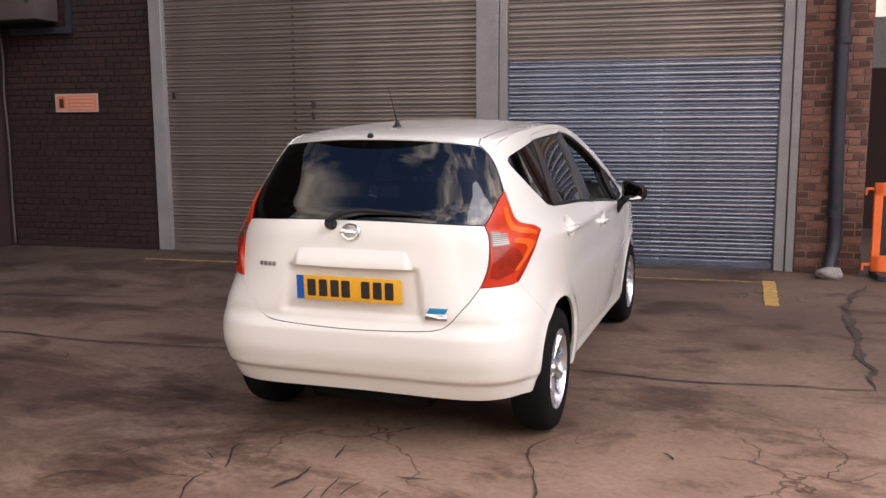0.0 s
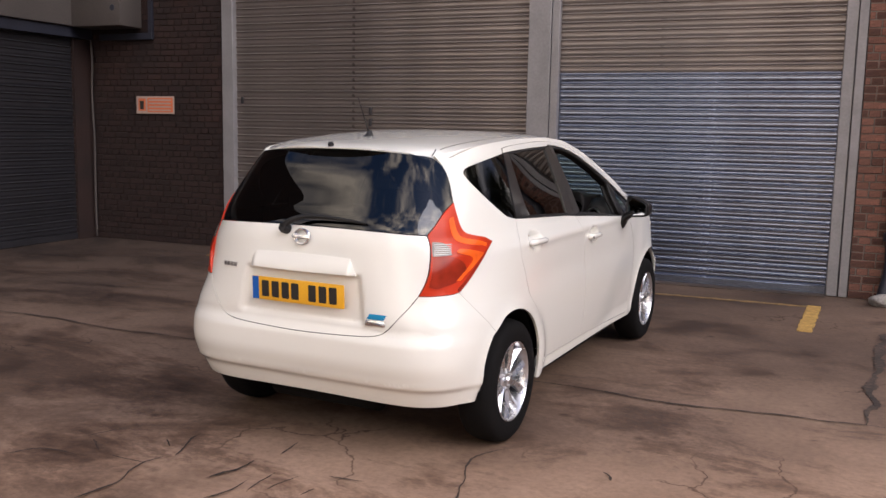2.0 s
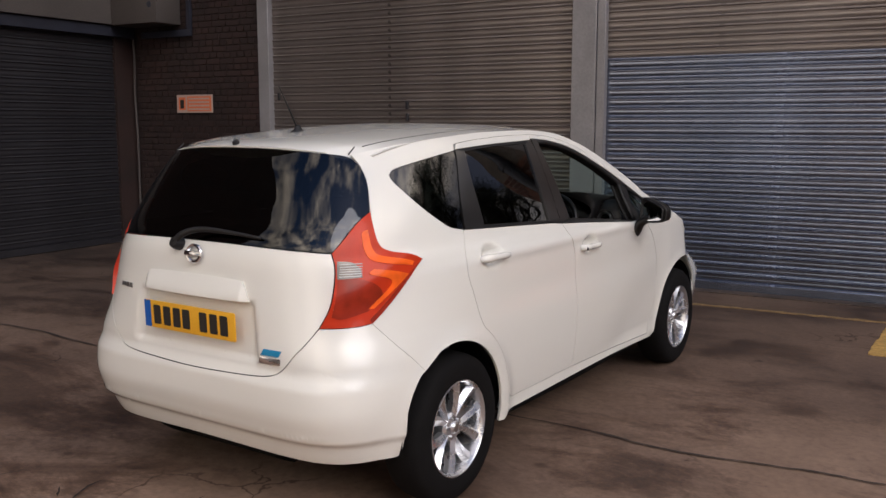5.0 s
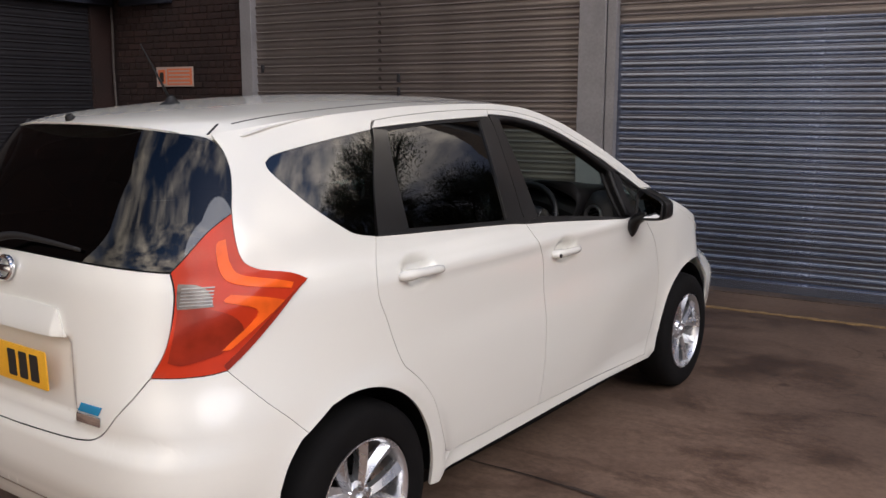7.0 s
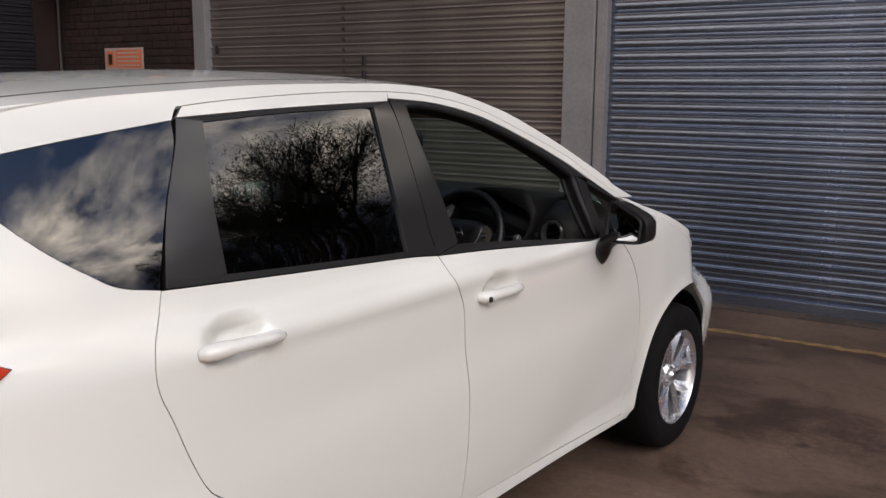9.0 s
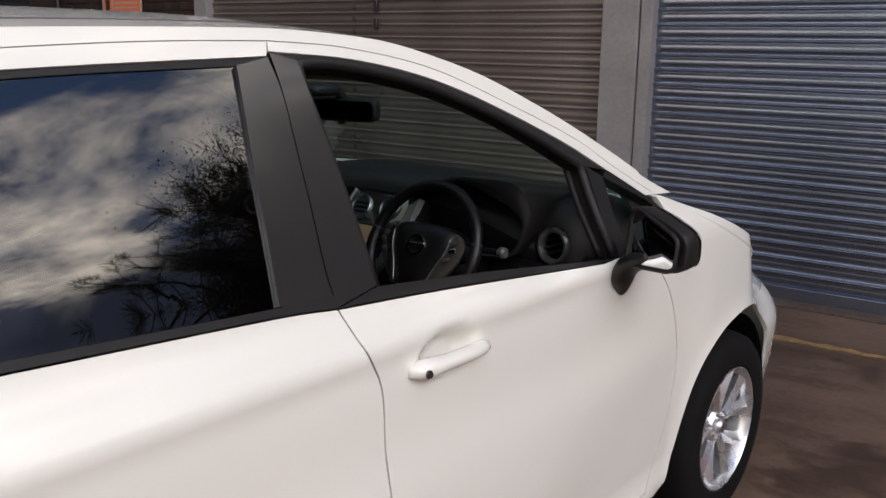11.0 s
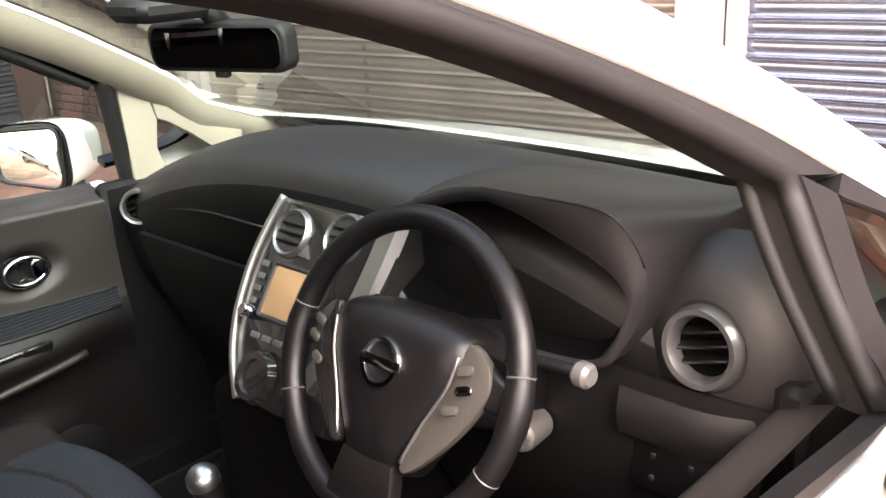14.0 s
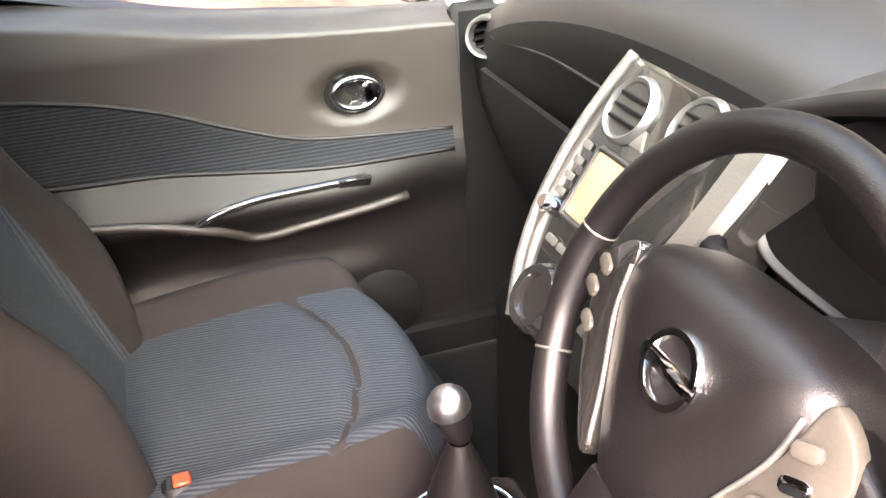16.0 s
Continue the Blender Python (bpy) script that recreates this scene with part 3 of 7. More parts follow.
CRACKS = [
    ([(-7.2, 0.35), (-5.2, 0.62), (-3.59, 0.80), (-2.91, 0.77), (-2.18, 0.82), (-1.7, 0.88), (-0.5, 1.0), (0.65, 1.09), (1.01, 1.07), (1.44, 1.06), (2.42, 1.19), (3.6, 1.3)], 0.030, 0.022),
    ([(2.42, 1.2), (2.42, 2.04), (2.43, 2.57), (2.43, 3.35), (2.50, 3.9), (2.59, 4.34), (2.75, 4.8)], 0.095, 0.05),
    ([(2.44, 3.12), (3.3, 3.2), (4.3, 3.3)], 0.02, 0.03),
    ([(-0.57, -0.69), (-0.55, -0.80), (-0.50, -0.90), (-0.47, -0.98)], 0.020, 0.03),
    ([(-0.67, -0.84), (-0.59, -0.90)], 0.022, 0.02),
    ([(-0.51, -1.02), (-0.53, -1.13), (-0.51, -1.24), (-0.47, -1.36), (-0.5, -1.6)], 0.017, 0.03),
    ([(-0.53, -1.13), (-0.66, -1.14), (-0.75, -1.14)], 0.012, 0.03),
    ([(-0.98, -0.79), (-1.01, -0.88), (-1.04, -1.0)], 0.013, 0.03),
    ([(-0.98, -1.01), (-0.91, -1.05), (-0.83, -1.1)], 0.018, 0.03),
    ([(-0.12, -0.84), (-0.12, -0.98), (-0.15, -1.02), (-0.17, -1.12)], 0.019, 0.03),
    ([(0.0, -1.05), (0.01, -1.17), (-.03, -1.3)], 0.02, 0.025),
    ([(-0.08, -0.55), (-0.08, -0.64), (-0.07, -0.73)], 0.016, 0.025),
    ([(0.06, -0.92), (0.06, -1.07), (0.08, -1.16)], 0.018, 0.025),
    ([(0.18, -0.91), (0.15, -1.01), (0.14, -1.1)], 0.016, 0.025),
    ([(0.29, -0.84), (0.36, -0.83), (0.46, -0.81)], 0.022, 0.03),
    ([(0.32, -0.98), (0.3, -1.07)], 0.02, 0.02),
    ([(0.84, -0.12), (0.77, -0.24), (0.76, -0.35), (0.85, -0.62), (0.92, -0.84), (0.88, -1.1)], 0.015, 0.03),
    ([(1.35, -0.18), (1.39, -0.2), (1.42, -0.26)], 0.014, 0.02),
    ([(-1.2, -1.36), (-1.12, -1.24), (-0.91, -1.2)], 0.018, 0.03),
    ([(-4.6, 2.0), (-3.9, 2.15), (-3.3, 2.3), (-2.8, 2.55)], 0.03, 0.05),
]
for line, width, wander in CRACKS:
    tagged(part("ground_crack", crack_line("ground_crack", line, width * .7, JOINT, wander)), "dark crumbled crack in the yard concrete", "crack", kind="structure")

# worn yellow lines in front of the shutters
built("yellow_line", ground_strip("yellow_line", [(u, -0.70) for u in span(-5.0, 1.8, 9)], 0.05, YELLOW_LINE, jitter=0.4), "thin worn yellow line painted on the concrete", "road marking")
built("yellow_line", ground_strip("yellow_line", [(1.815, -0.66), (1.79, -1.1), (1.74, -1.85)], 0.115, AMBER_LINE, z1=0.004, jitter=0.1), "short worn yellow bar painted on the concrete", "road marking")


def brick_row(parent, mat, u0, u1, z0, z1, face, m, depth=0.05, header_rows=True, skip=(), limit=300):
    """Bricks of a wall as pieces, course by course: stretchers and headers in turn. face: how far they stand out."""
    meshes = {}

    def brick_mesh(w):
        key = round(w, 3)
        if key not in meshes:
            meshes[key] = boxes("brick", [(0, w, 0, depth, 0, 0.065)], mat, bevel=0.004)
        return meshes[key]

    made, z, row, rest = 0, z0, 0, []
    while z < z1 - 0.04:
        long = 0.215 if not header_rows or row % 2 == 0 else 0.1025
        u = u0 - (0.11 if row % 4 >= 2 else 0.0) * (1 if long > 0.15 else 0.5)
        while u < u1 - 0.03:
            a, b = max(u, u0), min(u + long, u1)
            mid = (a + b) / 2
            if b - a > 0.03 and not any(s0 < mid < s1 and t0 < z + 0.03 < t1 for s0, s1, t0, t1 in skip):
                if made >= limit:
                    rest.append((a, b, face, face + depth, z, z + 0.065))
                    u += long + 0.0105
                    continue
                ob = part("brick", brick_mesh(b - a), parent)
                ob.matrix_world = m @ pose(a, face + random.uniform(-0.003, 0.003), z, 0, 0, random.uniform(-0.3, 0.3))
                made += 1
            u += long + 0.0105
        z += 0.0755
        row += 1
    if rest:
        ob = part("upper_brickwork", boxes("upper_brickwork", rest, mat, bevel=0.004), parent)
        ob.matrix_world = m
        tagged(ob, kind="stuff")


def shutter(name, u0, u1, top, mats, m, label, w=0.07, guide=True):
    """A roller shutter: slats of rolled steel, a bottom bar. mats: (up to height, material)."""
    pitch = 0.0905
    root = tagged(part(name, boxes(name, [(u0, u1, w + 0.012, w + 0.03, 0.0, top)], mats[-1][1])), label, "roller shutter", kind="structure")
    root.matrix_world = m
    # a shallow double curve, then a rolled bead whose top catches the sky
    prof = [(y, t * pitch) for y, t in ((0.004, 0.0), (0.003, 0.05), (-0.0035, 0.16), (-0.0060, 0.30), (-0.0055, 0.44), (-0.0035, 0.52), (-0.0065, 0.60), (-0.0060, 0.70), (-0.0150, 0.775), (-0.0188, 0.815), (-0.0190, 0.840), (-0.0172, 0.868), (-0.0132, 0.893), (-0.0070, 0.915), (0.002, 0.935), (0.004, 1.0))]
    meshes = {}
    z = 0.085
    while z < top:
        mat = next((mt for lim, mt in mats if z < lim), mats[-1][1])
        if mat.name not in meshes:
            verts, faces = [], []
            for y, h in prof:
                verts += [(u0, w + y, h), (u1, w + y, h)]
            for k in range(len(prof) - 1):
                faces.append((2 * k, 2 * k + 1, 2 * k + 3, 2 * k + 2))
            me = mesh_of("slat", verts, faces, mat, smooth=True)
            bm = bmesh.new()
            bm.from_mesh(me)
            bmesh.ops.recalc_face_normals(bm, faces=bm.faces)
            meshes[mat.name] = from_bm("slat", bm, mat, angle=40)
        ob = part("slat", meshes[mat.name], root)
        ob.matrix_world = m @ pose(0, random.uniform(-0.0015, 0.0015), z, 0, random.uniform(-0.02, 0.02), 0)
        z += pitch
    bar = part("bottom_bar", boxes("bottom_bar", [(u0, u1, w - 0.02, w + 0.02, 0.0, 0.083)], mats[0][1], bevel=0.006), root)
    bar.matrix_world = m
    return root


TOP = 7.5
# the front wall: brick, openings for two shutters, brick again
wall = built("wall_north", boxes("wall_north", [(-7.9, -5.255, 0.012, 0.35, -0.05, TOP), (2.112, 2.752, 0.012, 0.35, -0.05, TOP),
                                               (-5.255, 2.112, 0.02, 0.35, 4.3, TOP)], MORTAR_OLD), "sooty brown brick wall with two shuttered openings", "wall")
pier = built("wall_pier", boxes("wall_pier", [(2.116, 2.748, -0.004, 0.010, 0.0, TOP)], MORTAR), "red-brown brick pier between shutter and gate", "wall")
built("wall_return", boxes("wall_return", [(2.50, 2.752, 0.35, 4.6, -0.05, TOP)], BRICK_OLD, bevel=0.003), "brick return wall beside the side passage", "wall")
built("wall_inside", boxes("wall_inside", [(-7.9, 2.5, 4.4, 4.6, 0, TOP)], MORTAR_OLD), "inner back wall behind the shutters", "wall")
built("ceiling", boxes("ceiling", [(-7.9, 2.752, 0.02, 4.6, TOP, TOP + 0.2)], FASCIA), "flat roof slab over the shuttered building", "roof")

built("post_left", boxes("post_left", [(-5.255, -5.09, -0.02, 0.16, 0, 4.3)], STEEL, bevel=0.006), "grey painted steel shutter guide", "post")
built("post_middle", boxes("post_middle", [(-1.235, -0.985, -0.03, 0.2, 0, 4.3), (-0.978, -0.895, -0.015, 0.16, 0, 4.3)], STEEL, bevel=0.006), "grey painted steel post between two shutters", "post")
built("post_right", boxes("post_right", [(1.915, 2.02, -0.015, 0.16, 0, 4.3), (2.026, 2.108, -0.03, 0.2, 0, 4.3)], STEEL, bevel=0.006), "grey painted steel shutter guide", "post")
built("threshold", boxes("threshold", [(-5.09, 1.915, -0.10, 0.20, -0.03, 0.006)], JOINT, bevel=0.003), "dark worn concrete threshold under the shutters", "threshold")
left = shutter("shutter_left", -5.09, -1.235, 4.3, [(9, SLAT_GREY)], B, "closed beige-grey steel roller shutter")
for u, z in ((-3.19, 1.742), (-3.19, 1.612), (-5.00, 1.86)):
    lock = part("lock_plate", boxes("lock_plate", [(u - .016, u + .016, .036, .060, z - .042, z + .042)], SLAT_DARK, bevel=.003), left, "small dark lock plate")
    lock.matrix_world = B
shutter("shutter_right", -0.895, 1.915, 4.3, [(2.11, SLAT_BLUE), (9, SLAT_GREY)], B, "closed roller shutter, galvanised below and beige above")

# side building on the other hand, with its own shutter under a fascia
S = B @ pose(-7.40, 0, 0, 0, 0, 90)       # x along it towards the front wall, y into it
S_WALL = [(-10.8, -7.2, 0.0, 0.3, -0.05, 8.5), (-7.2, -0.30, 0.02, 0.3, 2.63, 8.5), (-0.30, 0.0, 0.0, 0.3, -0.05, 8.5)]
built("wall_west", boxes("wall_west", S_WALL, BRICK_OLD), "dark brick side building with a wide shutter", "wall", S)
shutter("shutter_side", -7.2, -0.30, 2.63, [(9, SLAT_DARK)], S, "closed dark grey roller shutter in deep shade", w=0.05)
built("fascia", boxes("fascia", [(-7.3, -0.02, -0.10, 0.02, 2.77, 3.55)], FASCIA, bevel=0.006), "cream painted fascia board above the side shutter", "fascia", S)
# dark box drawn in place of the shadow under the fascia
built("lintel", boxes("lintel", [(-7.3, -0.02, -0.06, 0.05, 2.63, 2.768)], PIPE, bevel=0.005), "dark steel lintel under the fascia", "lintel", S)
box = tagged(part("cable_box", boxes("cable_box", [(-7.30, -6.50, -0.42, -0.02, 2.76, 3.5)], FASCIA, bevel=0.012, seg=2)), "cream painted box at the end of the fascia", "box", kind="structure")
box.matrix_world = B
knob = part("vent_hole", lathe("vent_hole", [(0, 0.004), (0.035, 0.004), (0.04, 0)], PIPE, 20, axis_pose((-6.62, -0.42, 2.98), (0, -1, 0))), box)
built("wall_bracket", boxes("wall_bracket", [(-7.2, -6.32, -0.05, -0.005, 2.62, 2.70), (-6.38, -6.32, -0.05, -0.005, 2.70, 3.6)], PIPE, bevel=0.004), "dark steel bracket below the box", "bracket")
cable = smooth_line([(-7.33, -0.06, 0.02), (-7.34, -0.05, 0.7), (-7.32, -0.06, 1.3), (-7.35, -0.05, 1.9), (-7.31, -0.07, 2.3), (-7.34, -0.05, 2.62)], 6)
built("conduit", tube("conduit", cable, 0.013, FASCIA, 8, up=(0, 1, 0)), "pale conduit running up the corner", "pipe")
lamp = tagged(part("wall_lamp", lathe("wall_lamp", [(0, 0.0), (0.05, 0.01), (0.075, 0.06), (0.075, 0.075), (0, 0.075)], BARRIER, 20, axis_pose((-5.75, -0.09, 3.19), (0, 0.9, 0.4)))), "small amber wall lamp on the brick", "lamp", kind="structure")
lamp.matrix_world = B

# fire notice: plain shapes and bars
sign = tagged(part("wall_sign", boxes("wall_sign", [(-6.625, -6.01, -0.022, -0.012, 1.675, 1.90)], SIGN_WHITE, bevel=0.002)), "small white and orange notice on dark brick", "sign")
sign.matrix_world = B
for name, spec, mt in (("panel", (-6.44, -6.03, -0.0245, -0.0225, 1.695, 1.88), SIGN_ORANGE), ("icon", (-6.565, -6.50, -0.0245, -0.0225, 1.73, 1.84), INK),
                       ("icon_flame", (-6.59, -6.47, -0.0235, -0.0223, 1.71, 1.87), SIGN_ORANGE)):
    part(name, boxes(name, [spec], mt), sign)
for i in range(4):
    part("text_bar", boxes("text_bar", [(-6.415, -6.06, -0.0255, -0.0247, 1.712 + 0.043 * i, 1.730 + 0.043 * i)], SIGN_WHITE), sign)

# down pipe at the pier, with a pale stone at its foot
pipe = tagged(part("down_pipe", tube("down_pipe", smooth_line([(2.445, -0.09, 7.4), (2.445, -0.09, 3.2), (2.455, -0.09, 1.4), (2.475, -0.09, 0.5), (2.47, -0.11, 0.28), (2.43, -0.16, 0.10), (2.42, -0.2, 0.03)], 5), 0.068, PIPE, 16, up=(0, 1, 0))), "dark blue-black drain pipe down the pier", "pipe", kind="structure")
pipe.matrix_world = B
for z in (0.62, 2.3, 3.4):
    part("collar", lathe("collar", [(0.068, -0.04), (0.079, -0.036), (0.079, 0.036), (0.068, 0.04)], PIPE, 20, pose(2.46, -0.09, z)), pipe)
bm = bmesh.new()
bmesh.ops.create_icosphere(bm, subdivisions=3, radius=1)
for v in bm.verts:
    k = 1 + 0.22 * noise.noise(v.co * 1.6)
    v.co = Vector((v.co.x * 0.13 * k + 2.42, v.co.y * 0.10 * k - 0.33, v.co.z * 0.068 * k + 0.042))
rock = tagged(part("stone", from_bm("stone", bm, STONE, angle=60)), "rounded pale stone at the foot of the pipe", "stone")
rock.matrix_world = B

# orange barrier in the passage, and what stands behind it
barrier = tagged(part("safety_barrier", boxes("safety_barrier", [(2.80, 2.88, -0.22, -0.18, 0.06, 0.93), (4.1, 4.18, -0.22, -0.18, 0.06, 0.93), (2.80, 4.18, -0.22, -0.18, 0.80, 0.93),
                                                          (2.80, 4.18, -0.22, -0.18, 0.06, 0.22), (3.45, 3.52, -0.21, -0.19, 0.2, 0.82)], BARRIER, bevel=0.008)), "orange plastic safety barrier standing in the passage", "barrier")
barrier.matrix_world = B
for z in (0.13, 0.87):
    part("hook", boxes("hook", [(2.72, 2.81, -0.21, -0.19, z - 0.012, z + 0.012), (2.72, 2.74, -0.21, -0.19, z - 0.06, z + 0.012)], BARRIER, bevel=0.003), barrier)
for u in (2.86, 4.1):
    part("foot", boxes("foot", [(u - 0.03, u + 0.05, -0.42, 0.02, 0.0, 0.06)], PIPE, bevel=0.01), barrier)
part("panel", boxes("panel", [(2.885, 3.445, -0.208, -0.192, 0.225, 0.795), (3.525, 4.095, -0.208, -0.192, 0.225, 0.795)], PIPE), barrier)
built("wall_far", boxes("wall_far", [(2.76, 9.5, 4.2, 4.5, -0.05, 2.25)], BRICK_OLD, bevel=0.004), "low dark brick wall across the passage", "wall")
shed = tagged(part("far_roof", boxes("far_roof", [(3.62, 9.0, 5.2, 9.0, 2.1, 3.05)], ROOFING, bevel=0.03)), "pale sheet-clad shed beyond the passage wall", "shed")
shed.matrix_world = B

# ---- trees beyond the yard, mostly seen mirrored in the glass ----
def tree(height, seed, thick=.022, count=95, small=.035, large=.095, slim=.5, reach=.5, twigs=12, shoot=.34):
    """A bare-limbed, thickly twigged tree: trunk and limbs in one mesh, small dark leaves in another."""
    rng = random.Random(seed)
    verts, faces = [], []

    def limb(a, b, r0, r1, sides=6):
        d = (b - a).normalized()
        s = d.cross(Vector((0.3, 0.9, 0.2))).normalized()
        w = d.cross(s)
        n = len(verts)
        for p, r in ((a, r0), (b, r1)):
            for k in range(sides):
                t = 2 * math.pi * k / sides
                verts.append(p + r * (math.cos(t) * s + math.sin(t) * w))
        for k in range(sides):
            l = (k + 1) % sides
            faces.append((n + k, n + l, n + sides + l, n + sides + k))

    tips = []

    def grow(p, d, length, r, depth):
        q = p + d * length
        limb(p, q, r, r * .68, 6 if depth < 3 else 4)
        if depth >= 5:
            tips.append((q, d))
            return
        if depth >= 3:
            tips.append((q, d))
        for k in range(3 if depth < 4 else 2):
            turn = Vector((rng.uniform(-1, 1), rng.uniform(-1, 1), rng.uniform(-.15, .75)))
            nd = (d * .75 + turn * .75).normalized()
            grow(q, nd, length * rng.uniform(.62, .84), r * .62, depth + 1)
    grow(Vector((0, 0, 0)), Vector((0, 0, 1)), height * .26, height * thick, 0)
    wood = mesh_of("trunk", verts, faces, BARK, smooth=True)
    lv, lf = [], []

    def blade(c, a, b):
        n = len(lv)
        lv.extend((c - a, c + b, c + a, c - b))
        lf.append((n, n + 1, n + 2, n + 3))

    def any_way():
        return Vector((rng.uniform(-1, 1), rng.uniform(-1, 1), rng.uniform(-1, 1))).normalized()
    for q, d in tips:
        for k in range(count):
            a = any_way() * rng.uniform(small, large)
            blade(q + d * rng.uniform(-.35, .25) + any_way() * reach * rng.random() ** .7, a, a.cross(any_way()).normalized() * a.length * slim)
        for k in range(twigs):      # fine shoots that fray the outline
            a = (d + any_way() * .85).normalized() * rng.uniform(.25, 1.0) * shoot
            blade(q + d * rng.uniform(-.2, .1) + a, a, a.cross(any_way()).normalized() * shoot * .017)
    return wood, mesh_of("crown", lv, lf, LEAF)


WOOD, CROWN_LEAVES = tree(9.4, 4, .022, 330, .009, .025, .5, .60, 34, .30)
for x, y, k, spin in ((8.6, 10.6, 1.2, 20), (12.4, 11.4, 1.1, 140), (19.5, 9.2, .55, 250), (6.2, 13.2, .95, 75)):
    t = tagged(part("tree", WOOD, None, "", pose(x, y, 0, 0, 0, spin) @ Matrix.Diagonal((k, k, k, 1))), "dark dense tree beyond the yard wall", "tree", "trees beyond the yard")
    part("crown", CROWN_LEAVES, t)
BARE_WOOD, TWIGS = tree(11.0, 9, .011, 20, .02, .06, .06, .6, 90, .24)
t = tagged(part("tree", BARE_WOOD, None, "", pose(12.2, 10.4, 0, 0, 0, 310)), "bare winter tree with fine twigs beyond the wall", "tree", "trees beyond the yard")
part("twigs", TWIGS, t)

# ---- the car: origin under the middle of its rear axle, nose along +y ----
def table(pts):
    """A smooth monotone curve through (x, y) pairs."""
    xs, ys, n = [p[0] for p in pts], [p[1] for p in pts], len(pts)
    ds = [(ys[i + 1] - ys[i]) / (xs[i + 1] - xs[i]) for i in range(n - 1)]
    ms = [ds[0]] + [0 if ds[i - 1] * ds[i] <= 0 else 2 * ds[i - 1] * ds[i] / (ds[i - 1] + ds[i]) for i in range(1, n - 1)] + [ds[-1]]

    def f(v):
        if v <= xs[0]:
            return ys[0]
        if v >= xs[-1]:
            return ys[-1]
        i = 0
        while v > xs[i + 1]:
            i += 1
        h = xs[i + 1] - xs[i]
        t = (v - xs[i]) / h
        return ys[i] * (1 + 2 * t) * (1 - t) ** 2 + h * ms[i] * t * (1 - t) ** 2 + ys[i + 1] * t * t * (3 - 2 * t) + h * ms[i + 1] * t * t * (t - 1)
    return f


YC = 1.0
HALF = table([(.16, .775), (.22, .805), (.30, .824), (.40, .838), (.55, .846), (.70, .8475), (.82, .844), (.90, .839), (.97, .832), (1.02, .815),
              (1.06, .790), (1.2, .729), (1.35, .655), (1.45, .602), (1.53, .55)])
REAR = table([(.16, -.50), (.22, -.555), (.30, -.605), (.36, -.63), (.385, -.645), (.50, -.675), (.58, -.672), (.625, -.655), (.64, -.650), (.675, -.652),
              (.84, -.643), (1.04, -.615), (1.075, -.605), (1.2, -.535), (1.35, -.445), (1.43, -.385), (1.5, -.33)])
POWER = table([(.16, 6.0), (.5, 7.0), (.62, 6.6), (.78, 5.0), (.9, 4.5), (1.0, 4.4), (1.2, 5.0), (1.5, 5.0)])
NOSE = table([(.16, 3.30), (.3, 3.40), (.5, 3.44), (.7, 3.40), (.85, 3.30), (1.0, 3.15), (1.1, 3.0)])


def shell(th, z):
    """The body's outer skin: th turns from the tail (0) by the right side (90 degrees) to the nose."""
    s, c, a = math.sin(th), math.cos(th), HALF(z)
    b, n = (YC - REAR(z), POWER(z)) if c >= 0 else (NOSE(z) - YC, 6.0)
    r = (abs(s / a) ** n + abs(c / b) ** n) ** (-1 / n)
    return Vector((r * s, YC - r * c, z))


def turn_of(x, y):
    return math.atan2(x, YC - y)


STEPS = [math.pi * i / 720 for i in range(721)]
ARC = [0.0]
for i in range(720):
    ARC.append(ARC[-1] + (shell(STEPS[i + 1], 0.75) - shell(STEPS[i], 0.75)).length)


def unrolled(p):
    th = turn_of(p[0], p[1])
    return math.copysign(float(np.interp(abs(th), STEPS, ARC)), th), p[2]


def rolled(u, z):
    return math.copysign(float(np.interp(abs(u), ARC, STEPS)), u)


def ease(a, b, v):
    t = min(1.0, max(0.0, (v - a) / (b - a)))
    return t * t * (3 - 2 * t)


def swell(p):
    """How far the skin stands out from the plain shell: arch lips, shoulder, scooped doors."""
    y, z = p.y, p.z
    if abs(p.x) < 0.55:
        return 0.0
    out = 0.0
    for yw in (0.0, 2.6):
        r = math.hypot(y - yw, z - 0.31)
        out += 0.012 * math.exp(-((r - 0.365) / 0.045) ** 2)
    mid = ease(-0.1, 0.5, y) * (1 - ease(1.8, 2.4, y))
    out += 0.009 * math.exp(-((z - 0.985) / 0.026) ** 2) * mid
    out -= 0.007 * math.exp(-((z - 0.80) / 0.09) ** 2) * mid
    low = (z - 0.36) - 0.52 * (y - 1.35)       # the rising scoop ahead of the front door's foot
    out -= 0.011 * (1 - ease(-0.20, 0.16, low)) * ease(1.2, 1.75, y) * (1 - ease(2.15, 2.4, y)) * ease(0.30, 0.38, z)
    out += 0.010 * (1 - ease(0.27, 0.34, z)) * ease(0.3, 0.5, y) * (1 - ease(2.05, 2.25, y))
    return out


def skin(u, z, bump=swell, lift=0.0):
    th = rolled(u, z)
    p = shell(th, z)
    e = 0.004
    a = shell(th + e, z) - shell(th - e, z)
    b = shell(th, z + e) - shell(th, z - e)
    n = a.cross(b).normalized()
    if n.dot(p - Vector((0, YC, z))) < 0:
        n = -n
    return p + n * ((bump(p) if bump else 0.0) + lift)


def skin_normal(u, z, bump, flip=1):
    e = 0.005
    a = skin(u + e, z, bump) - skin(u - e, z, bump)
    b = skin(u, z + e, bump) - skin(u, z - e, bump)
    n = a.cross(b).normalized()
    c = skin(u, z, None)
    return n if n.dot(c - Vector((0, YC, z))) > 0 else -n


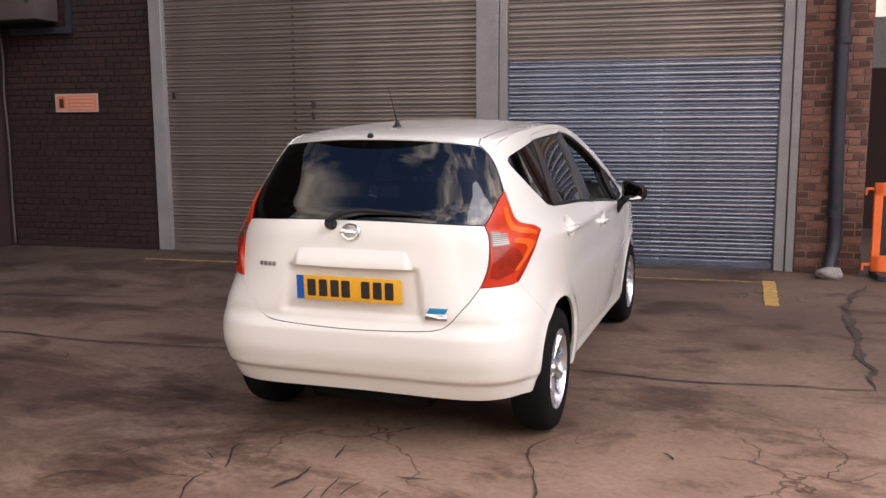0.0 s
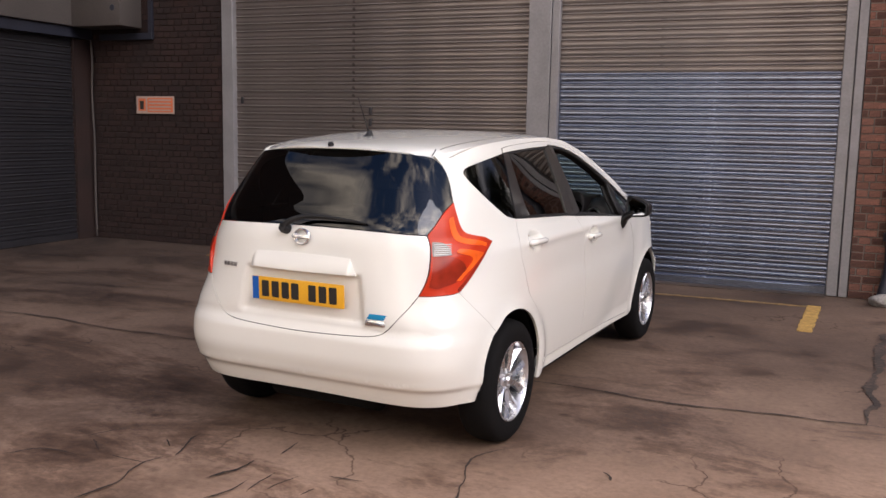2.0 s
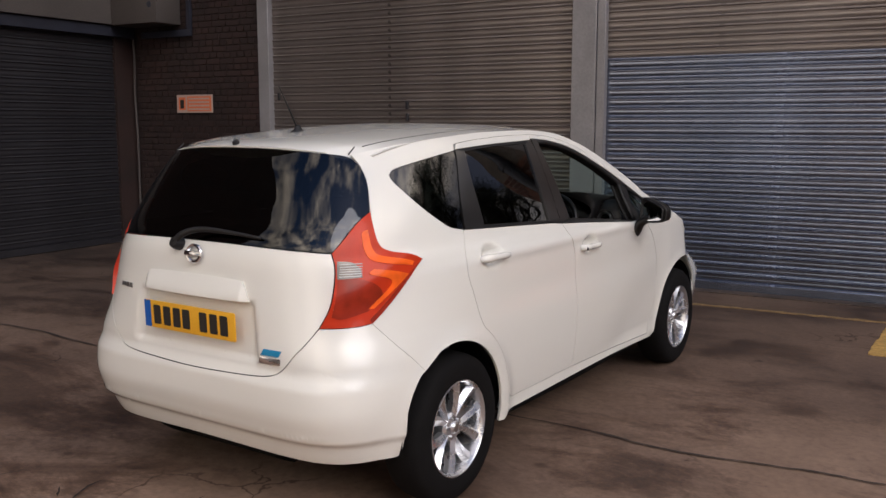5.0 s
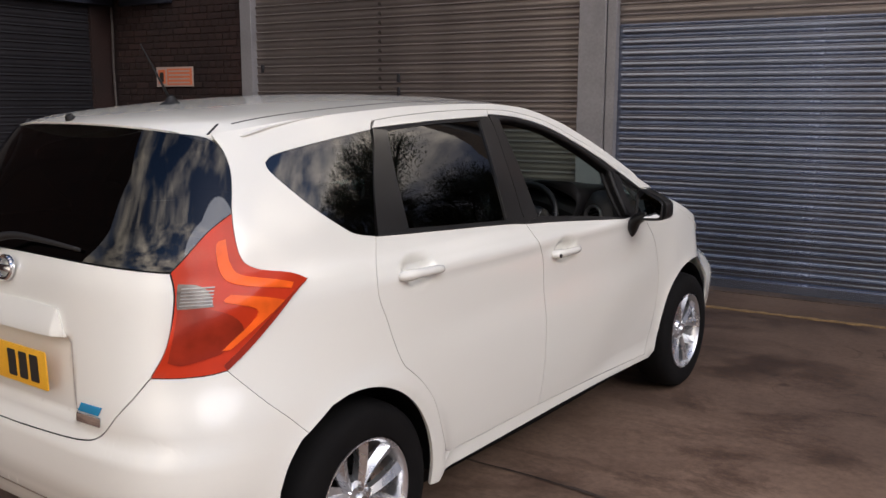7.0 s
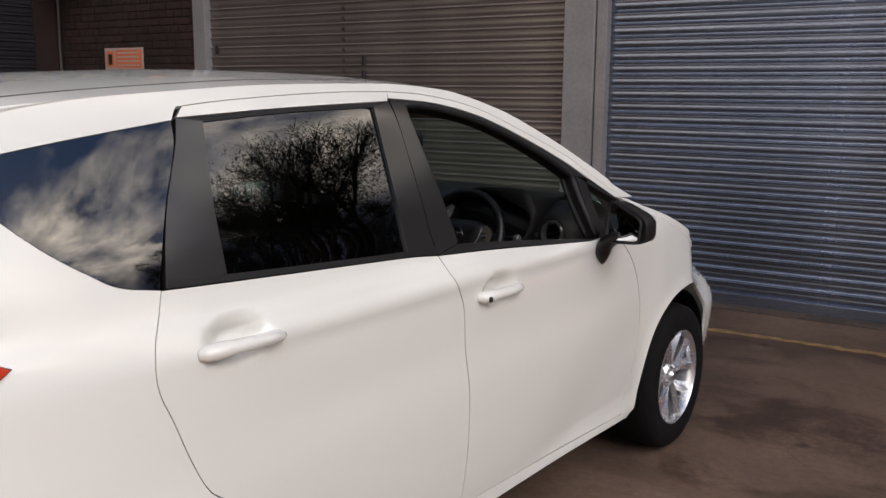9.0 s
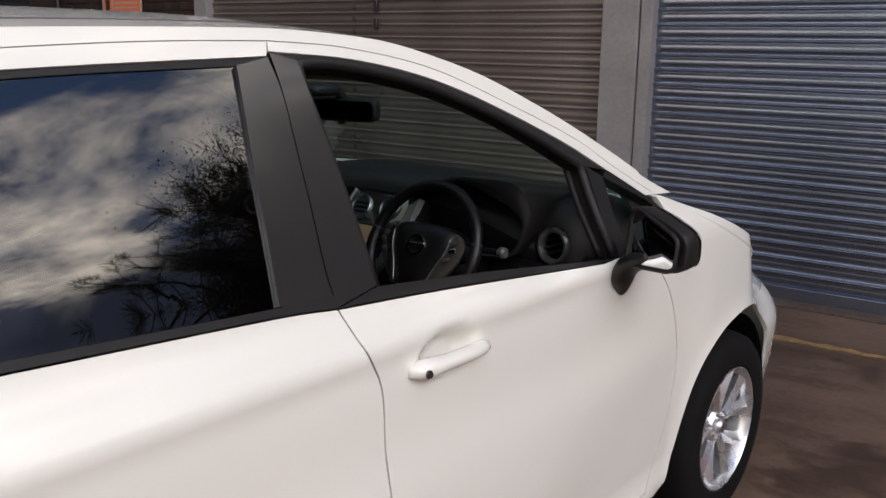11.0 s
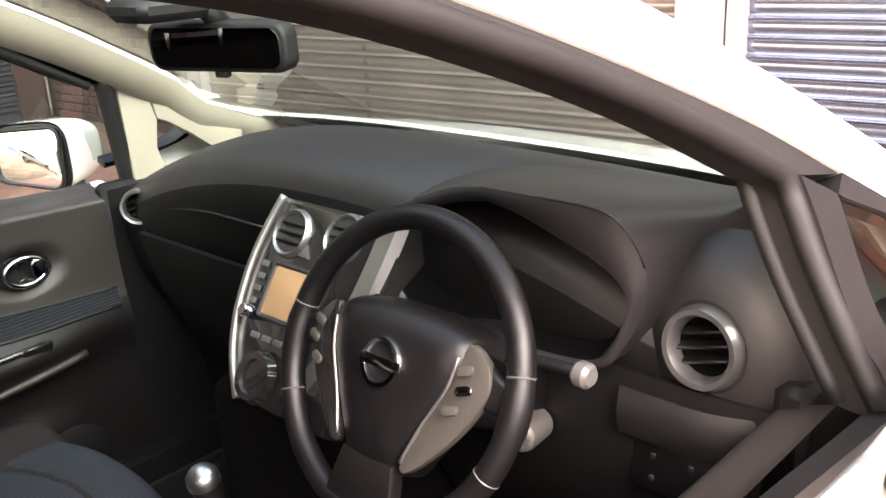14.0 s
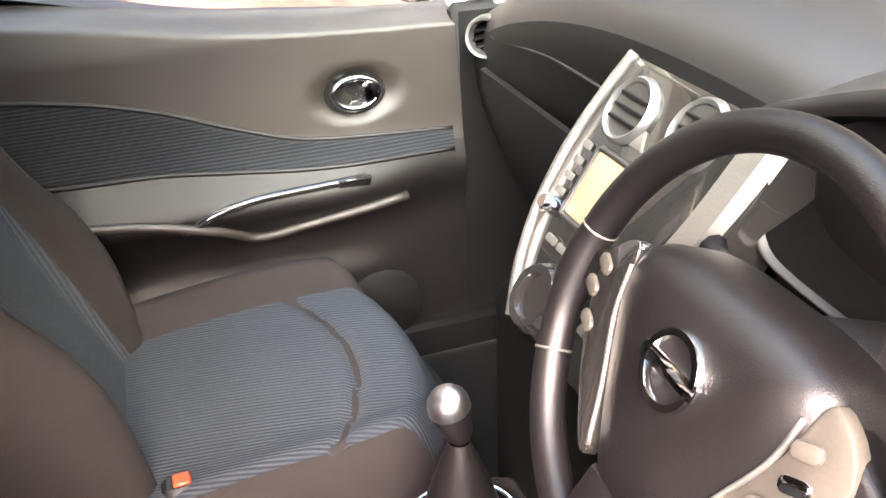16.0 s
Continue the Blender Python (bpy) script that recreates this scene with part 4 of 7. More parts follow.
def rounded(points, step=6):
    """An outline from its points; a point given twice is a corner, the rest lies on a smooth line. The first is a corner."""
    runs, run = [], [points[0]]
    for p in points[1:] + [points[0]]:
        if p == run[-1]:
            runs.append(run)
            run = [p]
        else:
            run.append(p)
    runs.append(run)
    out = []
    for r in runs:
        if len(r) > 1:
            out += smooth_line(r, step)[:-1]
    return [tuple(p) for p in out]


def shrunk(poly, by):
    n = len(poly)
    area = sum(poly[i][0] * poly[(i + 1) % n][1] - poly[(i + 1) % n][0] * poly[i][1] for i in range(n))
    s = 1 if area > 0 else -1
    out = []
    for i in range(n):
        (ax, ay), (bx, by_), (cx, cy) = poly[i - 1], poly[i], poly[(i + 1) % n]
        d1, d2 = Vector((bx - ax, by_ - ay)), Vector((cx - bx, cy - by_))
        if d1.length < 1e-7 or d2.length < 1e-7:
            out.append(poly[i])
            continue
        d1.normalize(), d2.normalize()
        n1, n2 = Vector((-d1.y, d1.x)) * s, Vector((-d2.y, d2.x)) * s
        m = n1 + n2
        m = n1 if m.length < 1e-3 else m.normalized()
        k = by / max(0.4, m.dot(n1))
        out.append((bx + m.x * k, by_ + m.y * k))
    return out


def panel_mesh(name, points, mat, gap=0.002, depth=0.014, grid=0.035, bump=swell, lift=0.0, step=6):
    """A piece of the skin inside an outline given by places on it, with its rim turned in by depth."""
    poly = shrunk([unrolled(p) for p in rounded(points, step)], gap)
    bm = bmesh.new()
    f = bm.faces.new([bm.verts.new((u, z, 0)) for u, z in poly])
    bmesh.ops.triangulate(bm, faces=[f])
    us, zs = [p[0] for p in poly], [p[1] for p in poly]
    for lo, hi, axis in ((min(us), max(us), 0), (min(zs), max(zs), 1)):
        k = math.ceil(lo / grid)
        while k * grid < hi:
            co, no = [0, 0, 0], [0, 0, 0]
            co[axis], no[axis] = k * grid, 1
            bmesh.ops.bisect_plane(bm, geom=bm.verts[:] + bm.edges[:] + bm.faces[:], plane_co=co, plane_no=no, dist=1e-5)
            k += 1
    bmesh.ops.dissolve_degenerate(bm, dist=1e-5, edges=bm.edges[:])
    uz = {v: (v.co.x, v.co.y) for v in bm.verts}
    normal = {v: skin_normal(u, z, bump) for v, (u, z) in uz.items()}
    for v, (u, z) in uz.items():
        v.co = skin(u, z, bump, lift)
    for fc in bm.faces:
        fc.normal_update()
        if fc.normal.dot(normal[fc.verts[0]]) < 0:
            fc.normal_flip()
    bm.verts.index_update()
    vs = [v.co.copy() for v in bm.verts]
    ns = [normal[v] for v in bm.verts]
    faces = [[v.index for v in fc.verts] for fc in bm.faces]
    rim = [(e.verts[0].index, e.verts[1].index, e.link_loops[0].vert.index) for e in bm.edges if len(e.link_faces) == 1]
    bm.free()
    loops = [ns[i] for fc in faces for i in fc]
    count = len(vs)
    back = {}
    for a, b, first in rim:
        for i in (a, b):
            if i not in back:
                back[i] = len(vs)
                vs.append(vs[i] - ns[i] * depth)
        if first == a:
            a, b = b, a
        quad = [a, b, back[b], back[a]]
        w = (vs[b] - vs[a]).cross(vs[back[a]] - vs[a])
        w = w.normalized() if w.length > 1e-12 else Vector((0, 0, 1))
        faces.append(quad)
        loops += [w] * 4
    me = mesh_of(name, vs, faces, mat, smooth=True)
    me.normals_split_custom_set([tuple(n) for n in loops])
    return me


def mirrored(me):
    """The same piece for the other flank."""
    verts = [(-v.co.x, v.co.y, v.co.z) for v in me.vertices]
    faces, loops = [], []
    for p in me.polygons:
        idx = list(p.loop_indices)[::-1]
        faces.append([me.loops[i].vertex_index for i in idx])
        loops += [me.corner_normals[i].vector for i in idx]
    out = mesh_of(me.name, verts, faces, me.materials[0], smooth=True)
    out.normals_split_custom_set([(-n[0], n[1], n[2]) for n in loops])
    return out


car = tagged(new("car"), "white five-door hatchback with dark rear glass, parked on concrete", "car")


def both(name, points, mat, parents=(None, None), label="", **kw):
    """A flank panel and its twin. Returns the right and the left one."""
    me = panel_mesh(name, points, mat, **kw)
    r = part(name, me, parents[0] or car, label)
    l = part(name, mirrored(me), parents[1] or car, label)
    return r, l


# lines shared by the panels, as places on the right flank
DOOR_REAR = [(.597, .300, 1.452), (.640, .262, 1.37), (.700, .19, 1.25), (.757, .130, 1.110), (.801, .080, 1.008), (.817, .074, .934), (.825, .099, .866), (.832, .132, .778), (.836, .165, .712),
             (.838, .200, .680), (.840, .255, .628), (.840, .308, .558), (.836, .346, .462), (.830, .380, .379)]
DOOR_FOOT = (.826, .425, .340)
B_LINE = [(.578, 1.012, 1.487), (.632, 1.000, 1.395), (.690, .985, 1.278), (.756, .970, 1.136), (.789, .971, 1.061), (.827, .991, .990), (.837, 1.026, .921), (.845, 1.034, .80), (.847, 1.045, .66),
          (.843, 1.042, .50), (.835, 1.03, .371)]
B_FOOT = (.830, 1.02, .338)
F_FRONT = [(.822, 1.93, 1.003), (.830, 2.02, .945), (.834, 2.088, .870), (.838, 2.140, .765), (.840, 2.165, .62), (.838, 2.135, .48), (.828, 2.085, .36)]
F_FOOT = (.820, 2.05, .305)
DOOR_TOP = [(.595, .318, 1.457), (.589, .435, 1.468), (.583, .634, 1.480), (.579, .815, 1.487), (.578, 1.012, 1.489)]
F_TOP = [(.578, 1.012, 1.489), (.583, 1.19, 1.478), (.606, 1.40, 1.440), (.645, 1.60, 1.368), (.690, 1.825, 1.272), (.722, 1.945, 1.200), (.752, 2.11, 1.110)]
RAIL = table([(-.27, 1.436), (0, 1.466), (.3, 1.488), (.6, 1.504), (1.0, 1.510), (1.25, 1.497), (1.5, 1.442), (1.75, 1.342), (1.95, 1.240), (2.12, 1.145), (2.26, 1.072), (2.36, 1.012)])


def rail_place(y):
    z = RAIL(y)
    x = HALF(z) if y > YC else shell(turn_of(HALF(z), y), z).x
    return min(x, .753) if y > YC else x, y, z


ARCH_R = [(0.80, -0.007 + 0.352 * math.cos(radians(a)), 0.325 + 0.360 * math.sin(radians(a))) for a in range(-12, 166, 12)]
ARCH_F = [(.80, 2.955, .46), (.80, 2.92, .55), (.80, 2.85, .63), (.80, 2.74, .682), (.80, 2.58, .702), (.80, 2.42, .685), (.80, 2.30, .635), (.80, 2.22, .56), (.80, 2.175, .47), (.80, 2.155, .37), (.80, 2.15, .29)]
BELT = [(.757, .139, 1.110), (.772, .45, 1.094), (.784, .84, 1.073), (.789, .971, 1.061)]
BELT_F = [(.789, .971, 1.061), (.803, 1.28, 1.040), (.822, 1.76, .999)]
LAMP_UP = [(.630, -.322, 1.216), (.652, -.336, 1.169), (.675, -.338, 1.110), (.690, -.323, 1.081), (.711, -.282, 1.062), (.740, -.204, 1.044), (.757, -.165, 1.028)]
LAMP_OUT = [(.757, -.165, 1.028), (.759, -.213, .998), (.751, -.282, .937), (.732, -.350, .870), (.709, -.407, .816)]
LAMP_LOW = [(.709, -.407, .816), (.685, -.448, .809), (.640, -.505, .806), (.584, -.555, .806)]
LAMP_IN = [(.584, -.555, .806), (.607, -.529, .873), (.613, -.512, .947), (.605, -.497, 1.019), (.586, -.494, 1.072)]
LAMP_GLASS = [(.586, -.494, 1.072), (.603, -.459, 1.111), (.619, -.395, 1.173), (.630, -.322, 1.216)]
Q_TOP = [(.612, .278, 1.428), (.613, .127, 1.408), (.610, -.018, 1.387), (.601, -.135, 1.365), (.604, -.172, 1.345)]
Q_LOW = [(.604, -.172, 1.345), (.620, -.170, 1.320), (.664, -.122, 1.260), (.701, -.069, 1.206), (.729, -.004, 1.158), (.744, .050, 1.127), (.757, .130, 1.110)]
SEAM = [(.709, -.407, .816), (.749, -.330, .740), (.775, -.251, .672), (.789, -.193, .612)]


def path(*runs):
    """Joins runs into one outline, with a corner wherever two meet."""
    out = []
    for r in runs:
        r = [tuple(p) for p in r]
        if out and out[-1] == r[0]:
            out += r
        else:
            out += ([out[-1]] if out else []) + ([r[0]] if out else []) + r
    if out[-1] == out[0]:
        out.pop()
    else:
        out.append(out[-1])
    return out


# quarter panels with the rear arch
rail_run = [rail_place(y) for y in span(-.27, 2.20, 24)]
QUARTER = path(Q_TOP, Q_LOW, DOOR_REAR[3:], [DOOR_REAR[-1], (.815, .40, .30), (.805, .375, .252)], [(.805, .375, .252), ARCH_R[0]], [p for p in ARCH_R if p[1] > -.19 or p[2] > .62][:-1],
               SEAM[::-1], LAMP_OUT[::-1], LAMP_UP[::-1], [(.630, -.322, 1.216), (.585, -.284, 1.315), (.545, -.272, 1.376), (.495, -.266, 1.425)],
               rail_run, [rail_run[-1], F_TOP[-1]], F_TOP[::-1], DOOR_TOP[::-1] + [DOOR_REAR[0], Q_TOP[0]])
quarter = both("quarter_panel", QUARTER, WHITE, grid=0.03, gap=0.0006)
both("quarter_window", path(Q_TOP, Q_LOW, [DOOR_REAR[3], DOOR_REAR[2], DOOR_REAR[1], Q_TOP[0]]), PRIVACY, gap=0.001, depth=0.004, bump=None, lift=-0.002, label="dark tinted fixed glass with a pointed tail")
# rear doors
HANDLE_R, HANDLE_F = Vector((.83, .262, .982)), Vector((.845, 1.205, .926))


def door_bump(p):
    out = swell(p)
    for c in (HANDLE_R, HANDLE_F):
        dy, dz = (p.y - c.y) / 0.088, (p.z - c.z - 0.010) / 0.050
        r = math.hypot(dy, dz)
        if r < 1.25:
            out -= 0.030 * (1 - ease(0.40, 1.10, r))
    return out


door_r = both("rear_door", path(BELT, B_LINE[4:], [B_LINE[-1], B_FOOT], [B_FOOT, (.827, .72, .339), DOOR_FOOT], [DOOR_FOOT, (.828, .395, .352), DOOR_REAR[-1]], DOOR_REAR[3:][::-1], [DOOR_REAR[3], BELT[0]]), WHITE, bump=door_bump, grid=0.014)
GLASS_R = [(.614, .358, 1.424), (.606, .61, 1.440), (.602, .925, 1.449), (.778, .858, 1.086), (.768, .515, 1.104), (.761, .288, 1.117)]
band_low = [(.607, .292, 1.432), (.604, .61, 1.449), (.592, .998, 1.462)]
both("door_frame", path(DOOR_TOP, [B_LINE[0], (.592, .998, 1.462)], band_low[::-1], [band_low[0], (.602, .305, 1.445), DOOR_TOP[0]]), WHITE, door_r, gap=0.0015)
both("window_pillar", path([band_low[0], GLASS_R[0]], [GLASS_R[0], (.69, .315, 1.27), GLASS_R[5]], [GLASS_R[5], BELT[0]], [BELT[0], DOOR_REAR[2], DOOR_REAR[1], band_low[0]]), PILLAR_FILM, door_r, "glossy black window pillar", gap=0.001, bump=None, lift=0.002)
both("window_pillar", path([GLASS_R[2], band_low[2]], [band_low[2], B_LINE[1], B_LINE[2], B_LINE[3], B_LINE[4]], [B_LINE[4], GLASS_R[3]], [GLASS_R[3], (.70, .885, 1.265), GLASS_R[2]]), PILLAR_FILM, door_r, "glossy black window pillar", gap=0.0015, bump=None, lift=0.002)
both("window_seal", path([band_low[0], (.604, .61, 1.449), band_low[2]], [band_low[2], GLASS_R[2]], [GLASS_R[2], GLASS_R[1], GLASS_R[0]], [GLASS_R[0], band_low[0]]), RUBBER, door_r, gap=0.0, bump=None, lift=-0.003)
both("belt_strip", path(BELT, [BELT[-1], (.778, .972, 1.083)], [(.778, .972, 1.083), GLASS_R[3], GLASS_R[4], GLASS_R[5], (.752, .15, 1.126)], [(.752, .15, 1.126), BELT[0]]), BLACK_TRIM, door_r, gap=0.0008, bump=None, lift=0.0035)
both("window_glass", path([GLASS_R[0], GLASS_R[1], GLASS_R[2]], [GLASS_R[2], GLASS_R[3]], [GLASS_R[3], GLASS_R[4], GLASS_R[5]], [GLASS_R[5], GLASS_R[0]]), PRIVACY, door_r, "dark tinted rear door glass", gap=-0.004, depth=0.004, bump=None, lift=-0.006)

# front doors; the driver's window is wound down
door_f = both("front_door", path(BELT_F, [BELT_F[-1], F_FRONT[0]], F_FRONT, [F_FRONT[-1], F_FOOT], [F_FOOT, (.824, 1.5, .325), B_FOOT], [B_FOOT, B_LINE[-1]], B_LINE[4:][::-1]), WHITE, bump=door_bump, grid=0.014)
F_OPEN_TOP = [(.599, 1.06, 1.455), (.607, 1.20, 1.442), (.626, 1.38, 1.406), (.658, 1.56, 1.343), (.690, 1.70, 1.279), (.722, 1.83, 1.209)]
F_BAND = [(.590, 1.004, 1.470), (.600, 1.20, 1.455), (.620, 1.39, 1.418), (.652, 1.57, 1.356), (.694, 1.775, 1.266), (.728, 1.915, 1.192), (.752, 2.06, 1.112)]
F_SILL = [(.782, 1.072, 1.078), (.803, 1.41, 1.046), (.823, 1.845, .998)]
both("door_frame", path(F_TOP, [F_TOP[-1], F_BAND[-1]], F_BAND[::-1], [F_BAND[0], F_TOP[0]]), WHITE, door_f, gap=0.0015)
both("window_pillar", path([F_BAND[0], F_OPEN_TOP[0]], [F_OPEN_TOP[0], (.695, 1.062, 1.27), F_SILL[0]], [F_SILL[0], BELT_F[0]], [BELT_F[0], B_LINE[3], B_LINE[2], B_LINE[1], F_BAND[0]]), PILLAR_FILM, door_f, "glossy black window pillar", gap=0.0015, bump=None, lift=0.002, depth=0.03)
both("window_seal", path(F_BAND[:6], [F_BAND[5], F_OPEN_TOP[-1]], F_OPEN_TOP[::-1], [F_OPEN_TOP[0], F_BAND[0]]), RUBBER, door_f, gap=0.0, bump=None, lift=-0.003, depth=0.04)
both("belt_strip", path(BELT_F, [BELT_F[-1], F_SILL[-1]], F_SILL[::-1], [F_SILL[0], BELT_F[0]]), BLACK_TRIM, door_f, gap=0.0008, bump=None, lift=0.0035, depth=0.03)
# the black corner piece that carries the mirror, with its small pane
CORNER = [(.722, 1.83, 1.209), (.728, 1.915, 1.192), (.752, 2.06, 1.112), (.775, 2.13, 1.060), (.800, 2.06, 1.015), (.823, 1.93, .998), (.823, 1.845, .998)]
corner_post = both("mirror_corner", path([(.722, 1.83, 1.209), (.733, 1.888, 1.178)], [(.733, 1.888, 1.178), (.77, 1.893, 1.10), (.823, 1.905, .998)], [(.823, 1.905, .998), CORNER[6]], [CORNER[6], (.765, 1.835, 1.11), CORNER[0]]), BLACK_TRIM, door_f, "black corner post ahead of the window", gap=0.0005, bump=None, lift=0.001, depth=0.03)
both("corner_frame", path([(.733, 1.888, 1.178), (.728, 1.915, 1.192)], [(.728, 1.915, 1.192), CORNER[2]], CORNER[2:6], [CORNER[5], (.808, 1.92, 1.012)], [(.808, 1.92, 1.012), (.792, 2.04, 1.022), (.770, 2.105, 1.062), (.752, 2.045, 1.105)], [(.752, 2.045, 1.105), (.737, 1.90, 1.172)], [(.737, 1.90, 1.172), (.733, 1.888, 1.178)]), BLACK_TRIM, door_f, gap=0.0005, bump=None, lift=0.001, depth=0.03)
panes = both("corner_glass", path([(.737, 1.892, 1.172), (.752, 2.045, 1.105)], [(.752, 2.045, 1.105), (.770, 2.105, 1.062), (.792, 2.04, 1.022), (.808, 1.91, 1.012)], [(.808, 1.91, 1.012), (.77, 1.89, 1.10), (.737, 1.892, 1.172)]), CLEAR, door_f, "small clear corner pane", gap=-0.003, depth=0.003, bump=None, lift=-0.004)
for p in panes:
    p.visible_shadow = False
bpy.data.objects.remove(corner_post[1])      # the passenger's side has a slim bar instead
for ob in [door_f[1]] + [c for c in door_f[1].children if c.name.startswith("belt_strip")]:
    for v in ob.data.vertices:
        v.co.z -= .045 * ease(.88, 1.0, v.co.z) * ease(1.1, 1.5, v.co.y)
# a rounded rubber lip round the open window
for s_, door in ((1, door_f[0]), (-1, door_f[1])):
    front = [F_OPEN_TOP[-1], (.765, 1.835, 1.11), F_SILL[-1]] if s_ > 0 else [F_OPEN_TOP[-1], (.728, 1.87, 1.188)]
    lip = smooth_line([F_SILL[0], (.695, 1.064, 1.27), (.612, 1.064, 1.425), (.602, 1.085, 1.449)] + F_OPEN_TOP[1:], 5) + smooth_line(front, 5)[1:]
    lip = [Vector(p) + Vector((-.012, 0, 0)) for p in lip]
    part("window_channel", tube("window_channel", [(p.x * s_, p.y, p.z) for p in lip], .012, RUBBER, 10, up=(1, 0, 0)), door, "black rubber window channel")
    inner_lip = [Vector(p) + Vector((-.050, 0, -.006)) for p in smooth_line(F_OPEN_TOP, 5) + smooth_line(front, 5)[1:]]
    part("door_seal", tube("door_seal", [(p.x * s_, p.y, p.z) for p in inner_lip], .009, RUBBER, 10, up=(1, 0, 0)), door, "thick black door seal")
    rim_in = smooth_line(F_OPEN_TOP, 5) + smooth_line(front, 5)[1:]
    part("frame_lining", sheet("frame_lining", lambda i, k: (s_ * (rim_in[i][0] - .008 - .046 * k), rim_in[i][1], rim_in[i][2] - .010 - .004 * math.sin(math.pi * k)), list(range(len(rim_in))), span(0, 1, 5), RUBBER), door, "dark lining of the window frame")
left_glass = mirrored(panel_mesh("window_glass", path([F_OPEN_TOP[0]] + F_OPEN_TOP[1:], [F_OPEN_TOP[-1], F_SILL[-1]], F_SILL[::-1], [F_SILL[0], F_OPEN_TOP[0]]), CLEAR, gap=-0.004, depth=0.004, bump=None, lift=-0.008))
part("window_glass", left_glass, door_f[1], "clear raised passenger window")

# door handles: a bar with a lock end over a scooped bowl
for c, pair, slim in ((HANDLE_R, door_r, 1.0), (HANDLE_F, door_f, 1.0)):
    for side, door in ((1, pair[0]), (-1, pair[1])):
        line = []
        for t in span(-0.112, 0.108, 15):
            u, z = unrolled((0.83, c.y + t, c.z - 0.01 * t))
            out = 0.020 * (1 - (abs(t) / 0.118) ** 3.0)
            p = skin(u, c.z - 0.01 * t, swell, out - 0.004)
            line.append((p.x * side, p.y, p.z))
        rad = [0.011, 0.0195, 0.0215, 0.0215, 0.0200] + [0.0185 - 0.0015 * i / 8 for i in range(8)] + [0.0150, 0.008]
        h = part("door_handle", tube("door_handle", line, rad, WHITE, 18, flat=0.84, up=(0, 0, 1)), door)
        if c is HANDLE_F and side > 0:
            u, z = unrolled((0.83, c.y - 0.088, c.z - 0.004))
            p = skin(u, z, swell, 0.027)
            part("key_hole", lathe("key_hole", [(0, 0.004), (0.007, 0.004), (0.009, 0)], INK, 16, axis_pose(p, (1, 0, 0.1))), door)

# sills between the arches
SILL = path([DOOR_FOOT, (.827, .72, .338), B_FOOT], [B_FOOT, (.824, 1.5, .324), F_FOOT], [F_FOOT, (.812, 2.10, .292)], [(.812, 2.10, .292), (.808, 2.12, .276)], [(.808, 2.12, .276), (.805, 1.5, .290), (.805, .375, .286)], [(.805, .375, .286), (.806, .380, .300), DOOR_FOOT])
both("sill", SILL, WHITE, gap=0.0015, depth=0.05)
both("sill_edge", path([(.805, .36, .285), (.805, 1.5, .289), (.808, 2.13, .275)], [(.808, 2.13, .275), (.78, 2.1, .18)], [(.78, 2.1, .18), (.775, 1.3, .165), (.775, .40, .175)], [(.775, .40, .175), (.805, .36, .285)]), CAVITY, gap=0.0, depth=0.03, bump=None, lift=-0.06)

# front wings, lamps and nose
WING_TOP = [(.755, 2.14, 1.105), (.766, 2.30, 1.048), (.773, 2.45, .988), (.771, 2.60, .928), (.758, 2.74, .868), (.72, 2.90, .80)]
HEAD = [(.72, 2.90, .80), (.725, 2.93, .845), (.715, 3.02, .765), (.66, 3.18, .705)]
both("front_wing", path([(.752, 2.11, 1.110), WING_TOP[0]], WING_TOP, [HEAD[0], (.755, 2.88, .74), (.772, 2.89, .68), (.78, 2.90, .63)], [(.78, 2.90, .63), ARCH_F[1]], ARCH_F[1:],
                        [ARCH_F[-1], (.812, 2.10, .27)], [(.812, 2.10, .27), F_FOOT], [F_FOOT, F_FRONT[-1]], F_FRONT[::-1], [F_FRONT[0], (.800, 2.06, 1.015), (.775, 2.13, 1.060), (.752, 2.11, 1.110)]), WHITE, grid=0.04)
both("headlamp", path([HEAD[0], (.62, 3.10, .845), (.5, 3.28, .80)], [(.5, 3.28, .80), (.56, 3.28, .72), (.66, 3.18, .66)], [(.66, 3.18, .66), (.74, 3.0, .665), (.772, 2.89, .68), (.755, 2.88, .74), HEAD[0]]), HEAD_LENS, label="clear wrap-round headlamp", gap=0.002, bump=None)


def nose_mesh():
    def f(t, z):
        edge = np.interp(z, [.2, .46, .55, .63, .72, .8], [2.99, 2.958, 2.923, 2.903, 3.02, 3.12])
        return shell(math.pi - t * math.atan2(.80, edge - YC), z)
    return sheet("front_bumper", f, span(-1, 1, 56), span(.2, .8, 20), WHITE, 0.01)


part("front_bumper", nose_mesh(), car)

# rear bumper across the tail
LOW_R = [(.765, -.335, .296), (.69, -.44, .288), (.56, -.53, .285), (.40, -.585, .287), (.2, -.605, .290), (0, -.61, .292)]
TG_FOOT = [(0, -.670, .598), (.20, -.665, .603), (.36, -.648, .612), (.43, -.632, .626), (.470, -.618, .655), (.510, -.602, .705), (.549, -.582, .752), (.584, -.555, .806)]


def flip(run):
    return [(-x, y, z) for x, y, z in run][::-1]


def tail_bump(p):
    out = swell(p)
    # a ledge along the lower bumper and a soft step beneath it
    out += 0.006 * math.exp(-((p.z - 0.397) / 0.012) ** 2) * (1 - ease(0.62, 0.74, abs(p.x)))
    out -= 0.008 * (1 - ease(0.355, 0.39, p.z))
    return out


